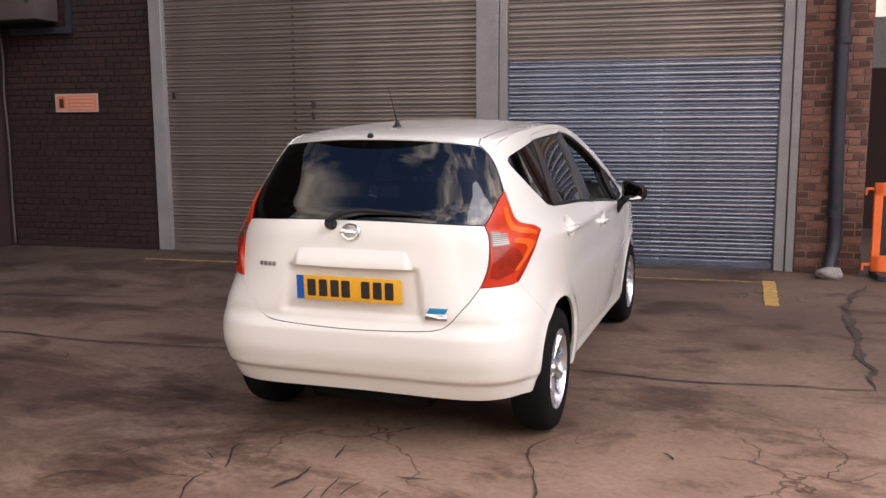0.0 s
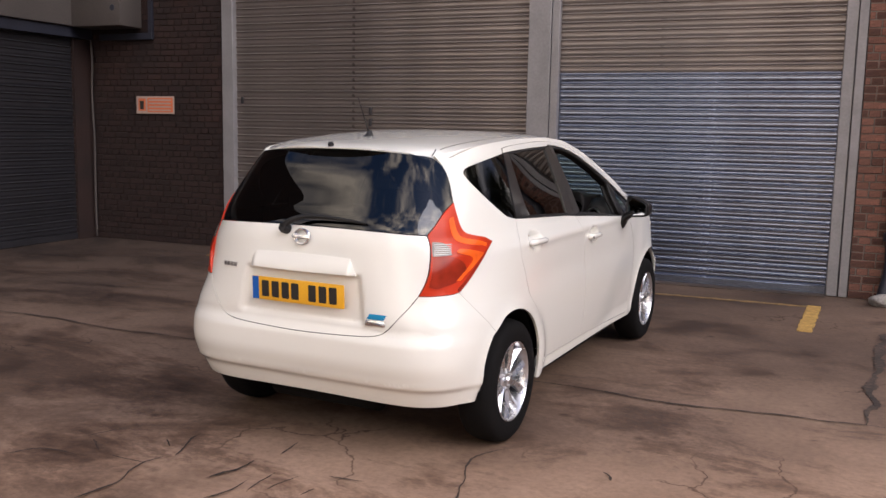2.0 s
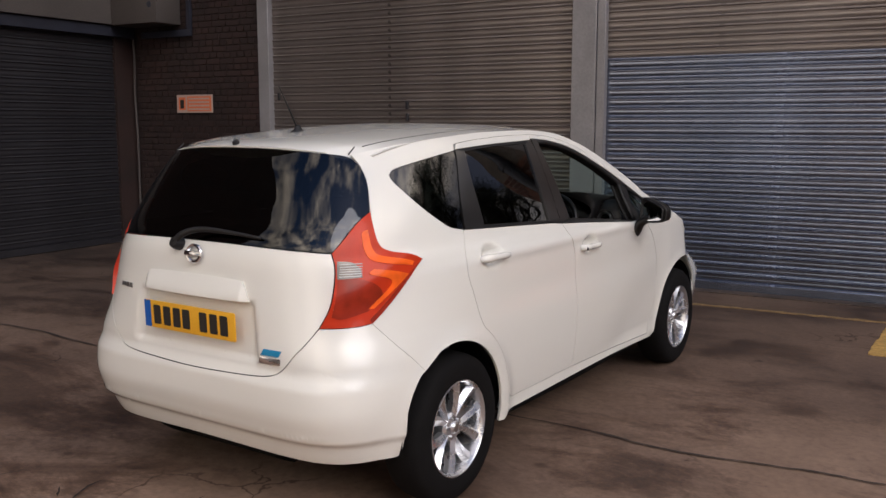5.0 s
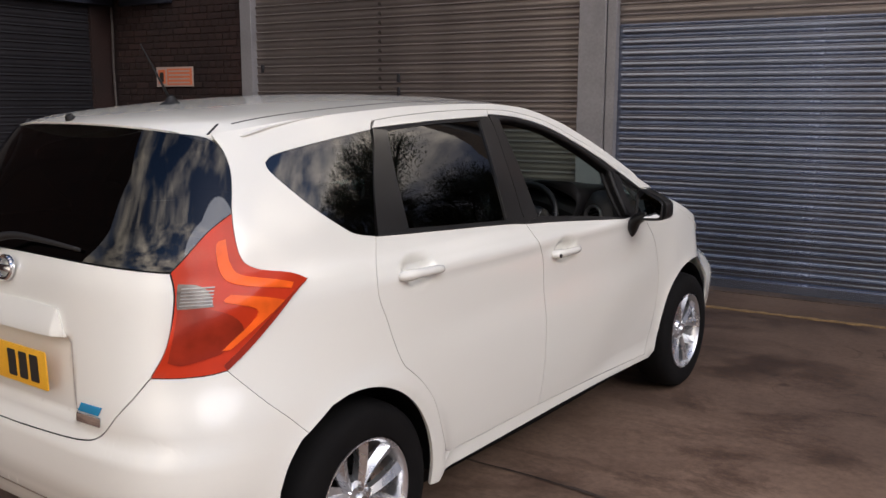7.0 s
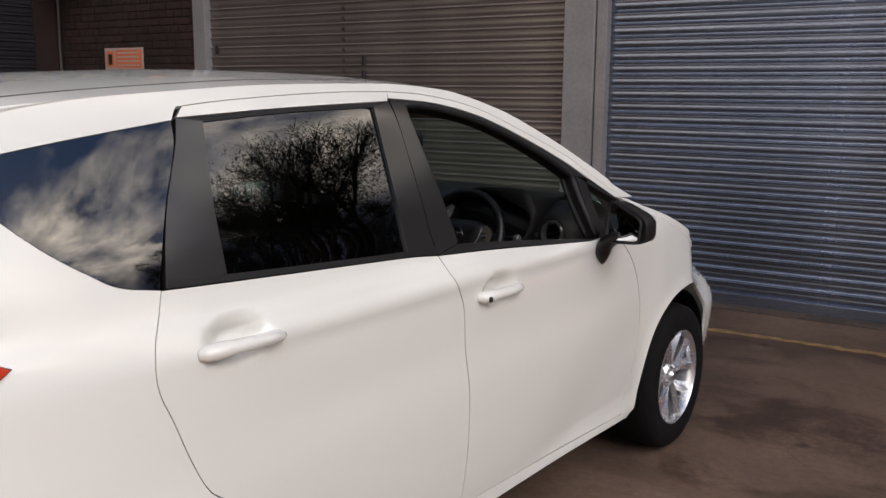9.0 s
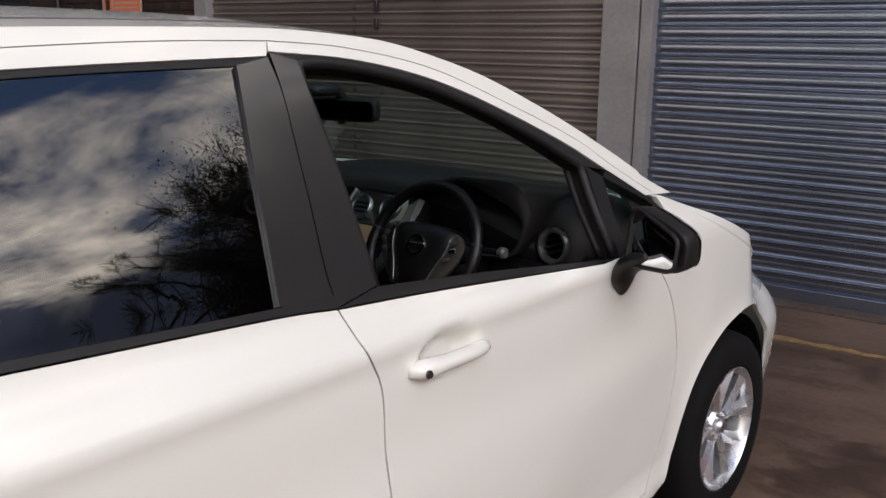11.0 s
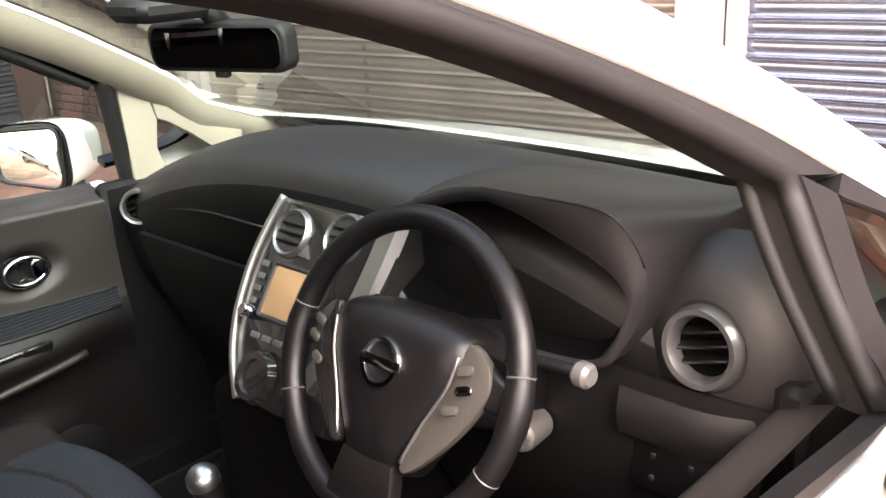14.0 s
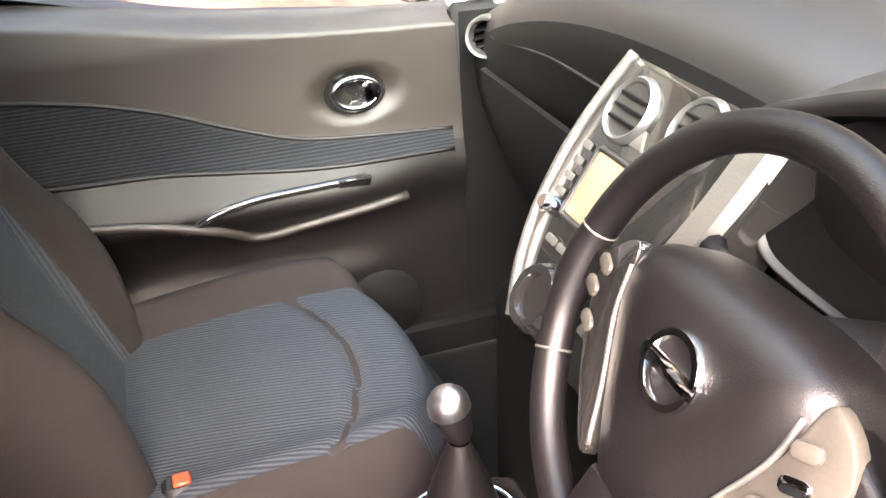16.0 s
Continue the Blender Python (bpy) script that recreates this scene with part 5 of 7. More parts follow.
arch_tail = [p for p in ARCH_R if p[1] < -.19 and p[2] < .64]
BUMPER = path(flip(TG_FOOT)[:-1] + TG_FOOT, [TG_FOOT[-1]] + LAMP_LOW[::-1][1:], SEAM, [SEAM[-1]] + arch_tail, [arch_tail[-1], (.785, -.332, .33), LOW_R[0]], LOW_R[:-1] + flip(LOW_R), [(-x, y, z) for x, y, z in [LOW_R[0], (.785, -.332, .33), arch_tail[-1]]],
              [(-x, y, z) for x, y, z in arch_tail[::-1] + [SEAM[-1]]], flip(SEAM), [(-x, y, z) for x, y, z in LAMP_LOW])
part("rear_bumper", panel_mesh("rear_bumper", BUMPER, WHITE, bump=tail_bump, grid=0.022, gap=0.0008, depth=0.03), car, "white rear bumper with a lower ledge")


# tailgate: painted lower half with a number plate hollow, glass above
def gate_bump(p):
    x, z = abs(p.x), p.z
    edge = 0.36 + 0.10 * (z - 0.66) / 0.22 * -0.35
    inside = (1 - ease(edge - 0.035, edge + 0.01, x)) * ease(0.648, 0.672, z) * (1 - ease(0.868, 0.892, z))
    return -0.020 * inside + 0.003 * math.exp(-((z - 1.02) / 0.05) ** 2)


GATE = path(flip(TG_FOOT)[:-1] + TG_FOOT, LAMP_IN, [LAMP_IN[-1], (.45, -.555, 1.082), (.25, -.592, 1.089), (0, -.602, 1.091), (-.25, -.592, 1.089), (-.45, -.555, 1.082), (-LAMP_IN[-1][0], LAMP_IN[-1][1], LAMP_IN[-1][2])], flip(LAMP_IN))
gate = part("tailgate", panel_mesh("tailgate", GATE, WHITE, bump=gate_bump, grid=0.018, gap=0.003), car, "white tailgate with a number plate hollow")
G_TOP = [(0, -.375, 1.447), (.25, -.365, 1.443), (.40, -.33, 1.432), (.480, -.285, 1.422), (.520, -.272, 1.400), (.556, -.270, 1.362), (.590, -.283, 1.310), (.630, -.322, 1.216)]
low_edge = [(LAMP_GLASS[0]), (.45, -.555, 1.082), (.25, -.592, 1.089), (0, -.602, 1.091), (-.25, -.592, 1.089), (-.45, -.555, 1.082), (-.586, -.494, 1.072)]
GLASS = path(flip(G_TOP)[:-1] + G_TOP, LAMP_GLASS[::-1], low_edge, [(-x, y, z) for x, y, z in LAMP_GLASS])
part("rear_window", panel_mesh("rear_window", GLASS, PRIVACY_REAR, bump=None, grid=0.025, gap=0.002, depth=0.004, lift=-0.002), gate, "dark tinted rear window")
# the finisher over the plate
strip_path = [(x, z) for x, z in ((-.300, .882), (-.285, .925), (-.268, .950), (-.24, .958), (0, .962), (.24, .958), (.268, .950), (.285, .925), (.300, .882), (0, .879))]
part("plate_finisher", panel_mesh("plate_finisher", path([(x, -.64, z) for x, z in strip_path[:9]], [(.300, -.64, .882), (0, -.64, .879), (-.300, -.64, .882)]), WHITE, bump=lambda p: 0.004 + 0.020 * ease(0.99, 0.885, p.z) * (1 - ease(.26, .30, abs(p.x))), grid=0.015, gap=0.0, depth=0.03), gate)
# number plate: yellow, with dark bars for its marks
PM = Matrix.Translation((0, -0.662, 0.785)) @ pose(0, 0, 0, 92, 0, 0)


def round_rect(w, h, r, n=5):
    out = []
    for cx, cy, a0 in ((w / 2 - r, h / 2 - r, 0), (-w / 2 + r, h / 2 - r, 90), (-w / 2 + r, -h / 2 + r, 180), (w / 2 - r, -h / 2 + r, 270)):
        out += [(cx + r * math.cos(radians(a0 + 90 * i / n)), cy + r * math.sin(radians(a0 + 90 * i / n))) for i in range(n + 1)]
    return out


plate = part("number_plate", plate_of("number_plate", round_rect(.520, .111, .008), .004, PLATE, PM @ pose(0, 0, 0.012), .001), gate, "yellow number plate with dark bars")
part("plate_band", plate_of("plate_band", [(-.2585, -.0545), (-.222, -.0545), (-.222, .0545), (-.2585, .0545)], .001, PLATE_BLUE, PM @ pose(0, 0, 0.0135)), plate, "blue end band")
for i, x in enumerate((-.183, -.125, -.067, -.012, .085, .143, .200)):
    part("plate_bar", plate_of("plate_bar", round_rect(.042, .078, .006), .001, INK, PM @ pose(x, 0, 0.0135)), plate)
def on_tail(x, z, lift):
    """A place on the tailgate's skin, facing out."""
    u, z = unrolled((x, -.62, z))
    p, q = skin(u, z, gate_bump, lift), skin_normal(u, z, gate_bump)
    return axis_pose((p.x, p.y, p.z), (q.x, q.y, q.z))


# maker's badge: a chrome ring with a bar across, and small plain badges
BM = axis_pose((-0.005, -0.628, 1.040), (0, -1, 0.16))
badge = part("tail_badge", lathe("tail_badge", [(.028, 0), (.031, .007), (.038, .008), (.042, .003), (.042, -.004)], CHROME, 40, BM @ Matrix.Diagonal((1.12, 0.92, 1, 1))), gate, "chrome ring badge")
part("badge_bar", plate_of("badge_bar", round_rect(.098, .020, .004), .008, CHROME, BM @ pose(0, 0, .010), .002), badge)
for i in range(4):
    part("name_badge", plate_of("name_badge", round_rect(.019, .020, .004), .004, DARK_SATIN, on_tail(-.475 + .026 * i, .876, .004), .001), gate, "small dark chrome mark")
EM = on_tail(.405, .690, .005)
eco = part("blue_badge", plate_of("blue_badge", [(-.045, .004), (.040, .004), (.055, .028), (-.030, .028)], .004, ECO, EM, .001), gate, "blue and chrome badge")
part("badge_foot", plate_of("badge_foot", round_rect(.10, .026, .003), .004, CHROME, EM @ pose(0, -.013, 0), .001), eco)

# rear wiper
wip = smooth_line([(-.105, -.640, 1.082), (-.06, -.632, 1.115), (0.02, -.612, 1.135), (.16, -.603, 1.132), (.32, -.588, 1.118)], 5)
wiper = part("rear_wiper", tube("rear_wiper", wip, [.016 - .010 * i / 20 for i in range(len(wip))], RUBBER, 8, flat=.7, up=(0, 1, 0)), gate, "black rear wiper at rest")
part("wiper_pivot", lathe("wiper_pivot", [(0, .03), (.020, .027), (.026, .01), (.026, -.02)], RUBBER, 20, axis_pose((-.105, -.622, 1.072), (0, -1, .3))), wiper)

# tail lamps: red lens, darker reflex bowl and a clear reversing pane
LAMP = path(LAMP_UP, LAMP_OUT, LAMP_LOW, LAMP_IN, LAMP_GLASS)


def lamp_bump(p):
    d = abs((p.z - 1.0) - (p.y + .35) * .55)
    return 0.012 * math.exp(-((d) / 0.05) ** 2) + 0.004


lamps = both("tail_lamp", LAMP, LENS_RED, gap=0.002, bump=lamp_bump, grid=0.014, depth=0.02, label="large red wrap-round tail lamp")
both("reflex_bowl", path([(.619, -.498, .978), (.655, -.452, .985)], [(.655, -.452, .985), (.70, -.386, .955), (.715, -.36, .91), (.69, -.41, .86)], [(.69, -.41, .86), (.64, -.485, .838), (.612, -.515, .845)], [(.612, -.515, .845), (.620, -.508, .92), (.619, -.498, .978)]), LENS_DARK, lamps, gap=0.0, bump=lamp_bump, lift=0.0025, grid=0.02, depth=0.003)
both("reversing_pane", path([(.606, -.486, 1.043), (.640, -.447, 1.037), (.662, -.428, 1.015), (.672, -.424, .982)], [(.672, -.424, .982), (.617, -.497, .979)], [(.617, -.497, .979), (.610, -.492, 1.01), (.606, -.486, 1.043)]), LENS_CLEAR, lamps, "clear reversing lamp pane", gap=0.0, bump=lamp_bump, lift=0.003, grid=0.02, depth=0.003)
for k in range(6):
    z = .988 + .0085 * k
    run = [(.620 + .050 * i / 6, z) for i in range(7)]
    both("pane_rib", path([(x, -.497 + .073 * (x - .617) / .055, zz + .0014) for x, zz in run], [(x, -.497 + .073 * (x - .617) / .055, zz - .0014) for x, zz in run[::-1]]), SATIN_DIM, lamps, gap=0.0, bump=lamp_bump, lift=0.0048, grid=0.03, depth=0.002)
both("lamp_edge", path([(.757, -.165, 1.028), (.759, -.213, .998), (.751, -.282, .937), (.732, -.350, .870), (.709, -.407, .816)], [(.709, -.407, .816), (.702, -.415, .83)], [(.702, -.415, .83), (.722, -.365, .876), (.742, -.294, .94), (.751, -.22, .996), (.757, -.165, 1.028)]), LENS_DARK, lamps, gap=0.0, bump=lamp_bump, lift=0.002, grid=0.02, depth=0.002)
both("light_guide", path([(.642, -.352, 1.150), (.668, -.362, 1.085), (.690, -.335, 1.052), (.742, -.206, 1.022)], [(.742, -.206, 1.022), (.744, -.215, 1.008)], [(.744, -.215, 1.008), (.690, -.352, 1.030), (.660, -.385, 1.062), (.634, -.375, 1.135), (.642, -.352, 1.150)]), LENS_BRIGHT, lamps, "brighter orange light guide", gap=0.0, bump=lamp_bump, lift=0.0025, grid=0.02, depth=0.003)
both("light_guide", path([(.690, -.385, 1.008), (.738, -.255, .985), (.742, -.262, .965), (.705, -.395, .868)], [(.705, -.395, .868), (.695, -.415, .868)], [(.695, -.415, .868), (.724, -.315, .958), (.686, -.398, .990), (.690, -.385, 1.008)]), LENS_BRIGHT, lamps, "brighter orange light guide", gap=0.0, bump=lamp_bump, lift=0.0035, grid=0.02, depth=0.003)
both("gate_gap", path([(.492, -.285, 1.424), (.497, -.283, 1.424)], [(.497, -.283, 1.424), (.497, -.25, 1.452)], [(.497, -.25, 1.452), (.492, -.25, 1.452)], [(.492, -.25, 1.452), (.492, -.285, 1.424)]), RUBBER, gap=0.0, bump=None, lift=0.003, depth=0.004)

# ---- roof, screen and bonnet ----
CROWN = table([(-.42, 1.452), (-.36, 1.468), (-.2, 1.489), (0, 1.508), (.3, 1.531), (.7, 1.545), (1.0, 1.542), (1.25, 1.521), (1.42, 1.483), (1.6, 1.405), (1.8, 1.305), (2.0, 1.20), (2.2, 1.095), (2.34, 1.018)])


def roof_place(y, s, drop=0.0):
    x, _, z = rail_place(max(y, -.27))
    if y < -.27:
        x *= 1 - 0.9 * (-.27 - y)
        z = 1.436 - 0.10 * (-.27 - y)
    if y > 2.08:            # the foot runs out on the wing
        z = z + (min(z, np.interp(y, [2.11, 2.14, 2.30, 2.45], [1.113, 1.107, 1.050, .990])) - z) * ease(2.08, 2.13, y)
        x = x + (np.interp(y, [2.11, 2.14, 2.30, 2.45], [.752, .756, .767, .773]) - x) * ease(2.08, 2.2, y)
    k = abs(s) ** 2.6
    yy = y + (0.125 if y < 0 else 0.0) * ease(-.1, -.42, y) * abs(s) ** 2.6
    tuck = .016 * ease(.84, 1, abs(s)) * ease(.1, -.25, y)
    return x * s, yy, CROWN(y) + (z - CROWN(y)) * k - drop - tuck


S_LIST = [-1, -.985, -.96, -.92, -.86] + span(-.78, .78, 21) + [.86, .92, .96, .985, 1]
part("roof", sheet("roof", lambda y, s: roof_place(y, s), [-.415, -.405, -.39] + span(-.36, 1.38, 40), S_LIST, WHITE, 0.006), car, "white gently domed roof")
part("headlining", sheet("headlining", lambda y, s: (lambda p: (p[0] * .97, p[1], p[2] - .035))(roof_place(y, s)), span(-.30, 1.40, 20), S_LIST[2:-2], CREAM), car, "cream cloth headlining")
part("windscreen", sheet("windscreen", lambda y, s: roof_place(y, s * .93, .004), span(1.39, 2.325, 20), span(-1, 1, 19), SCREEN_GLASS), car, "clear raked windscreen")
for s in (1, -1):
    part("screen_pillar", sheet("screen_pillar", lambda y, k: roof_place(y, s * (.925 + .075 * k)), span(1.38, 2.33, 26), span(0, 1, 4), WHITE, 0.008), car)
for s in (1, -1):
    line = [roof_place(y, s * .88) for y in span(-.22, 1.3, 24)]
    part("roof_moulding", tube("roof_moulding", [(x, y, z) for x, y, z in line], 0.0022, SWITCH, 6), car)
fin = part("aerial_base", lathe("aerial_base", [(0, .034), (.010, .03), (.019, .012), (.034, .002), (.036, -.004)], RUBBER, 20, pose(-.02, -.01, 1.503) @ Matrix.Diagonal((.8, 1.3, 1, 1))), car, "black roof aerial base")
part("aerial_rod", tube("aerial_rod", [(-.02, -.02, 1.53), (-.02, -.070, 1.615), (-.02, -.122, 1.70)], [.0045, .0032, .0016], RUBBER, 6), fin)
part("washer_jet", lathe("washer_jet", [(0, .018), (.012, .014), (.016, 0)], RUBBER, 16, axis_pose((0, -.395, 1.462), (0, -.6, 1))), car)


def bonnet_place(y, s):
    x = np.interp(y, [2.16, 2.30, 2.45, 2.6, 2.74, 2.9, 3.10, 3.33], [.752, .764, .771, .769, .756, .718, .62, .47])
    z = np.interp(y, [2.16, 2.30, 2.45, 2.6, 2.74, 2.9, 3.10, 3.33], [1.104, 1.047, .988, .928, .868, .815, .80, .775])
    c = np.interp(y, [2.16, 2.30, 2.45, 2.6, 2.74, 2.9, 3.1, 3.33], [.020, .028, .064, .084, .090, .084, .055, .02])
    return x * s, y, z + c * (1 - abs(s) ** 2.4)


part("bonnet", sheet("bonnet", bonnet_place, span(2.29, 3.33, 24), span(-1, 1, 25), WHITE, 0.008), car, "white bonnet sloping to the nose")
# the wing's rounded top, from the pillar foot and the bonnet's edge out to the flank
def wing_top_place(y, k, side):
    x0 = np.interp(y, [2.08, 2.14, 2.30, 2.45, 2.6, 2.74, 2.86], [.742, .752, .763, .769, .767, .754, .728])
    z = np.interp(y, [2.08, 2.14, 2.30, 2.45, 2.6, 2.74, 2.86], [1.124, 1.108, 1.051, .991, .931, .871, .828])
    low = z - .007
    x1 = max(shell(turn_of(HALF(low), y), low).x, x0 + .004)
    return side * (x0 + (x1 - x0) * k), y, z - .007 * k * k


for s in (1, -1):
    part("wing_top", sheet("wing_top", lambda y, k: wing_top_place(y, k, s), span(2.10, 2.86, 26), span(0, 1, 6), WHITE, 0.004), car)

# the nose leans back above the bumper and rounds off at its corners
done = set()
for ob in car.children:
    if ob.name.split(".")[0] in ("front_wing", "wing_top", "headlamp", "front_bumper", "bonnet") and ob.data.name not in done:
        done.add(ob.data.name)
        for v in ob.data.vertices:
            k = ease(.52, .84, v.co.z) * ease(2.66, 3.10, v.co.y)
            v.co = (v.co.x * (1 - .13 * k), v.co.y - .12 * k, v.co.z - .035 * k)

part("scuttle", boxes("scuttle", [(-.70, .70, 2.30, 2.36, .96, .995)], RUBBER, bevel=0.008), car, "black scuttle below the windscreen")

# ---- floor pan and wheel housings ----
for name, box in (("floor_pan", (-.66, .66, .36, 3.1, .21, .30)), ("boot_pan", (-.50, .50, -.42, .36, .27, .62)), ("engine_bay", (-.50, .50, 2.25, 3.02, .22, .68))):
    part(name, boxes(name, [box], CAVITY, bevel=.01), car)
for yw in (0.0, 2.6):
    for s in (1, -1):
        rows = span(-6, 186, 22)
        part("wheel_housing", sheet("wheel_housing", lambda a, x: (x * s, yw + .352 * math.cos(radians(a)), .325 + .354 * math.sin(radians(a))), rows, [.50, .60, .70, .76, .79, .80 if yw > 1 else .795], CAVITY), car)
        part("housing_wall", lathe("housing_wall", [(0, 0), (.26, 0)], CAVITY, 32, axis_pose((.50 * s, yw, .46), (s, 0, 0))), car)
part("exhaust_box", tube("exhaust_box", [(-.3, -.40, .27), (.3, -.40, .27)], .085, CAVITY, 14), car)


# ---- wheels ----
def build_wheel():
    """A road wheel that faces +x: tyre, ten-spoke alloy, disc."""
    R = pose(0, 0, 0, 0, 90, 0)
    tyre = lathe("tyre", [(.195, -.085), (.205, -.092), (.245, -.095), (.283, -.088), (.300, -.072), (.308, -.04), (.310, 0), (.308, .04), (.300, .072), (.283, .088), (.245, .095), (.207, .090), (.197, .080), (.195, .06)], TYRE, 64, R)
    rim = lathe("rim", [(.199, .084), (.2005, .088), (.196, .089), (.190, .082), (.184, .05), (.178, -.06), (.170, -.06)], ALLOY, 64, R)
    disc = lathe("brake_disc", [(0, .0), (.128, .0), (.13, -.01)], CAVITY, 40, R @ pose(0, 0, -.01))
    hub = lathe("hub", [(0, .068), (.022, .068), (.026, .064), (.028, .058), (.052, .056), (.062, .044), (.064, .0)], ALLOY, 32, R)
    cap = lathe("hub_cap", [(0, .073), (.018, .072), (.022, .067)], SATIN, 24, R)
    bm = bmesh.new()
    for k in range(5):
        for side in (-1, 1):
            a = radians(72 * k)
            base, tip = a + side * radians(7), a + side * radians(20)
            ring = []
            for t in (0.0, 0.35, 0.7, 1.0):
                r = .045 + (.188 - .045) * t
                ang = base + (tip - base) * t
                w = .013 + .0135 * t
                h = .058 + .018 * t
                rad, tan = Vector((math.cos(ang), math.sin(ang), 0)), Vector((-math.sin(ang), math.cos(ang), 0))
                c = rad * r
                q = [c - tan * w + Vector((0, 0, h - .012 - .012 * (side > 0))), c - tan * w * .25 * side + Vector((0, 0, h)), c + tan * w + Vector((0, 0, h - .012 - .012 * (side < 0))), c + tan * w * .8 + Vector((0, 0, h - .04)), c - tan * w * .8 + Vector((0, 0, h - .04))]
                ring.append([bm.verts.new(v) for v in q])
            for p, q in zip(ring, ring[1:]):
                for i in range(5):
                    j = (i + 1) % 5
                    bm.faces.new((p[i], p[j], q[j], q[i]))
            bm.faces.new(ring[0][::-1])
            bm.faces.new(ring[-1])
    bm.transform(R)
    spokes = from_bm("spokes", bm, ALLOY, angle=25)
    return tyre, rim, disc, hub, cap, spokes


WHEEL = build_wheel()
for x, y, yaw, spin in ((.738, 0, 0, 12), (-.738, 0, 180, 30), (.742, 2.6, 0, 40), (-.742, 2.6, 180, 5)):
    m = pose(x, y, .310, 0, 0, yaw) @ pose(0, 0, 0, spin, 0, 0)
    wheel = part("wheel", WHEEL[0], car, "ten-spoke silver alloy wheel with a black tyre", m)
    for me in WHEEL[1:]:
        part(me.name.split(".")[0], me, wheel)
    for k in range(5):
        a = radians(72 * k + 36)
        part("wheel_nut", lathe("wheel_nut", [(0, .066), (.007, .066), (.009, .05)], SATIN, 8, pose(0, 0, 0, 0, 90, 0) @ pose(.042 * math.cos(a), .042 * math.sin(a), 0)), wheel)


# ---- door mirrors ----
def door_mirror(side, door, at, yaw, tip, w, h_in, h_out):
    """A mirror on its foot: black housing, painted cap, glass turned to the driver; taller towards the door."""
    m = pose(*at, 0, 0, yaw)
    deep = 0.10 if side > 0 else 0.145

    def pw(t, e):
        return math.copysign(abs(t) ** e, t)

    def tall(x):
        k = .5 - .5 * x * side / (w / 2)
        return (h_out + (h_in - h_out) * k) / 2

    def sink(x):
        return -.018 * (.5 + .5 * x / (w / 2)) if side > 0 else 0.0

    def shell_mesh(name, grow, mat, cut):
        bm = bmesh.new()
        bmesh.ops.create_uvsphere(bm, u_segments=44, v_segments=28, radius=1)
        if cut is not None:
            bmesh.ops.delete(bm, geom=[v for v in bm.verts if v.co.y < cut], context="VERTS")
        for v in bm.verts:
            p = v.co
            x = pw(p.x, .5) * (w / 2 + .010 + grow)
            y, z = pw(p.y, .62) * (deep + grow), pw(p.z, .5) * (tall(x) + .010 + grow)
            if y < 0:
                y *= 0.004 / deep
            else:
                z *= 1 - .22 * (y / deep) ** 2
                x -= side * .03 * (y / deep) ** 2 * (1 if x * side > 0 else .2)
            v.co = m @ Vector((x, y, z + sink(x)))
        return from_bm(name, bm, mat, angle=55)
    body = part("door_mirror", shell_mesh("door_mirror", 0, BLACK_TRIM, None), door, "door mirror with a white cap on a black foot")
    part("mirror_cap", shell_mesh("mirror_cap", .004, WHITE, 0.30 if side > 0 else -0.04), body, "white painted mirror cap")
    gm = m @ axis_pose((0, -.0135 if side > 0 else -.0125, 0), (-.10 if side > 0 else 0, -1, tip))
    out = [(x, y * 2 * tall(x) + sink(x)) for x, y in [(p[0], p[1] / .12) for p in round_rect(w, .12, .026, 6)]]
    part("mirror_pane", plate_of("mirror_pane", out, .003, MIRROR, gm, .001), body, "mirror glass")
    rim = [gm @ Vector((x * 1.02, y * 1.03, .001)) for x, y in out]
    part("mirror_rim", tube("mirror_rim", rim, .005, BLACK_TRIM, 8, closed=True, up=(0, 1, 0)), body)
    foot = smooth_line([(.836, 1.846, .912), (.842, 1.838, .945), (.852, 1.826, .980), (.885, 1.822, 1.010), (.93, 1.82, 1.03)], 5)
    if side < 0:
        foot = smooth_line([(.838, 1.905, .895), (.846, 1.900, .920), (.862, 1.895, .938), (.885, 1.890, .950), (.92, 1.885, .965)], 5)
    n = len(foot) - 1
    rad = [.007 + (.040 if side > 0 else .020) * min(1, i / (n * .42)) ** .7 for i in range(n + 1)]
    part("mirror_foot", tube("mirror_foot", [(x * side, y, z) for x, y, z in foot], rad, BLACK_TRIM, 14, flat=.55, up=(1, 0, 0)), body)


door_mirror(1, door_f[0], (.945, 1.790, 1.068), -14, .13, .148, .134, .072)
door_mirror(-1, door_f[1], (-.930, 1.838, 1.018), 26, .07, .172, .132, .104)
for s_, door in ((1, door_f[0]), (-1, door_f[1])):
    part("pillar_seal", tube("pillar_seal", [(s_ * (x - .030), y + .004, z - .004) for x, y, z in B_LINE[:5]], .016, RUBBER, 8, up=(0, 1, 0)), car)
    # the dark gap line between lamp and tailgate, thickened to draw its shadow
    part("lamp_gasket", tube("lamp_gasket", [(x * s_, y - .001, z) for x, y, z in [tuple(p) for p in smooth_line(LAMP_IN, 5)]], .0060, RUBBER, 8), lamps[0] if s_ > 0 else lamps[1])

# ---- the cabin ----
def dash_top(x):
    return 1.121 - 0.128 * (min(abs(x), .75) / .64) ** 2.2


HOOD_X = .360


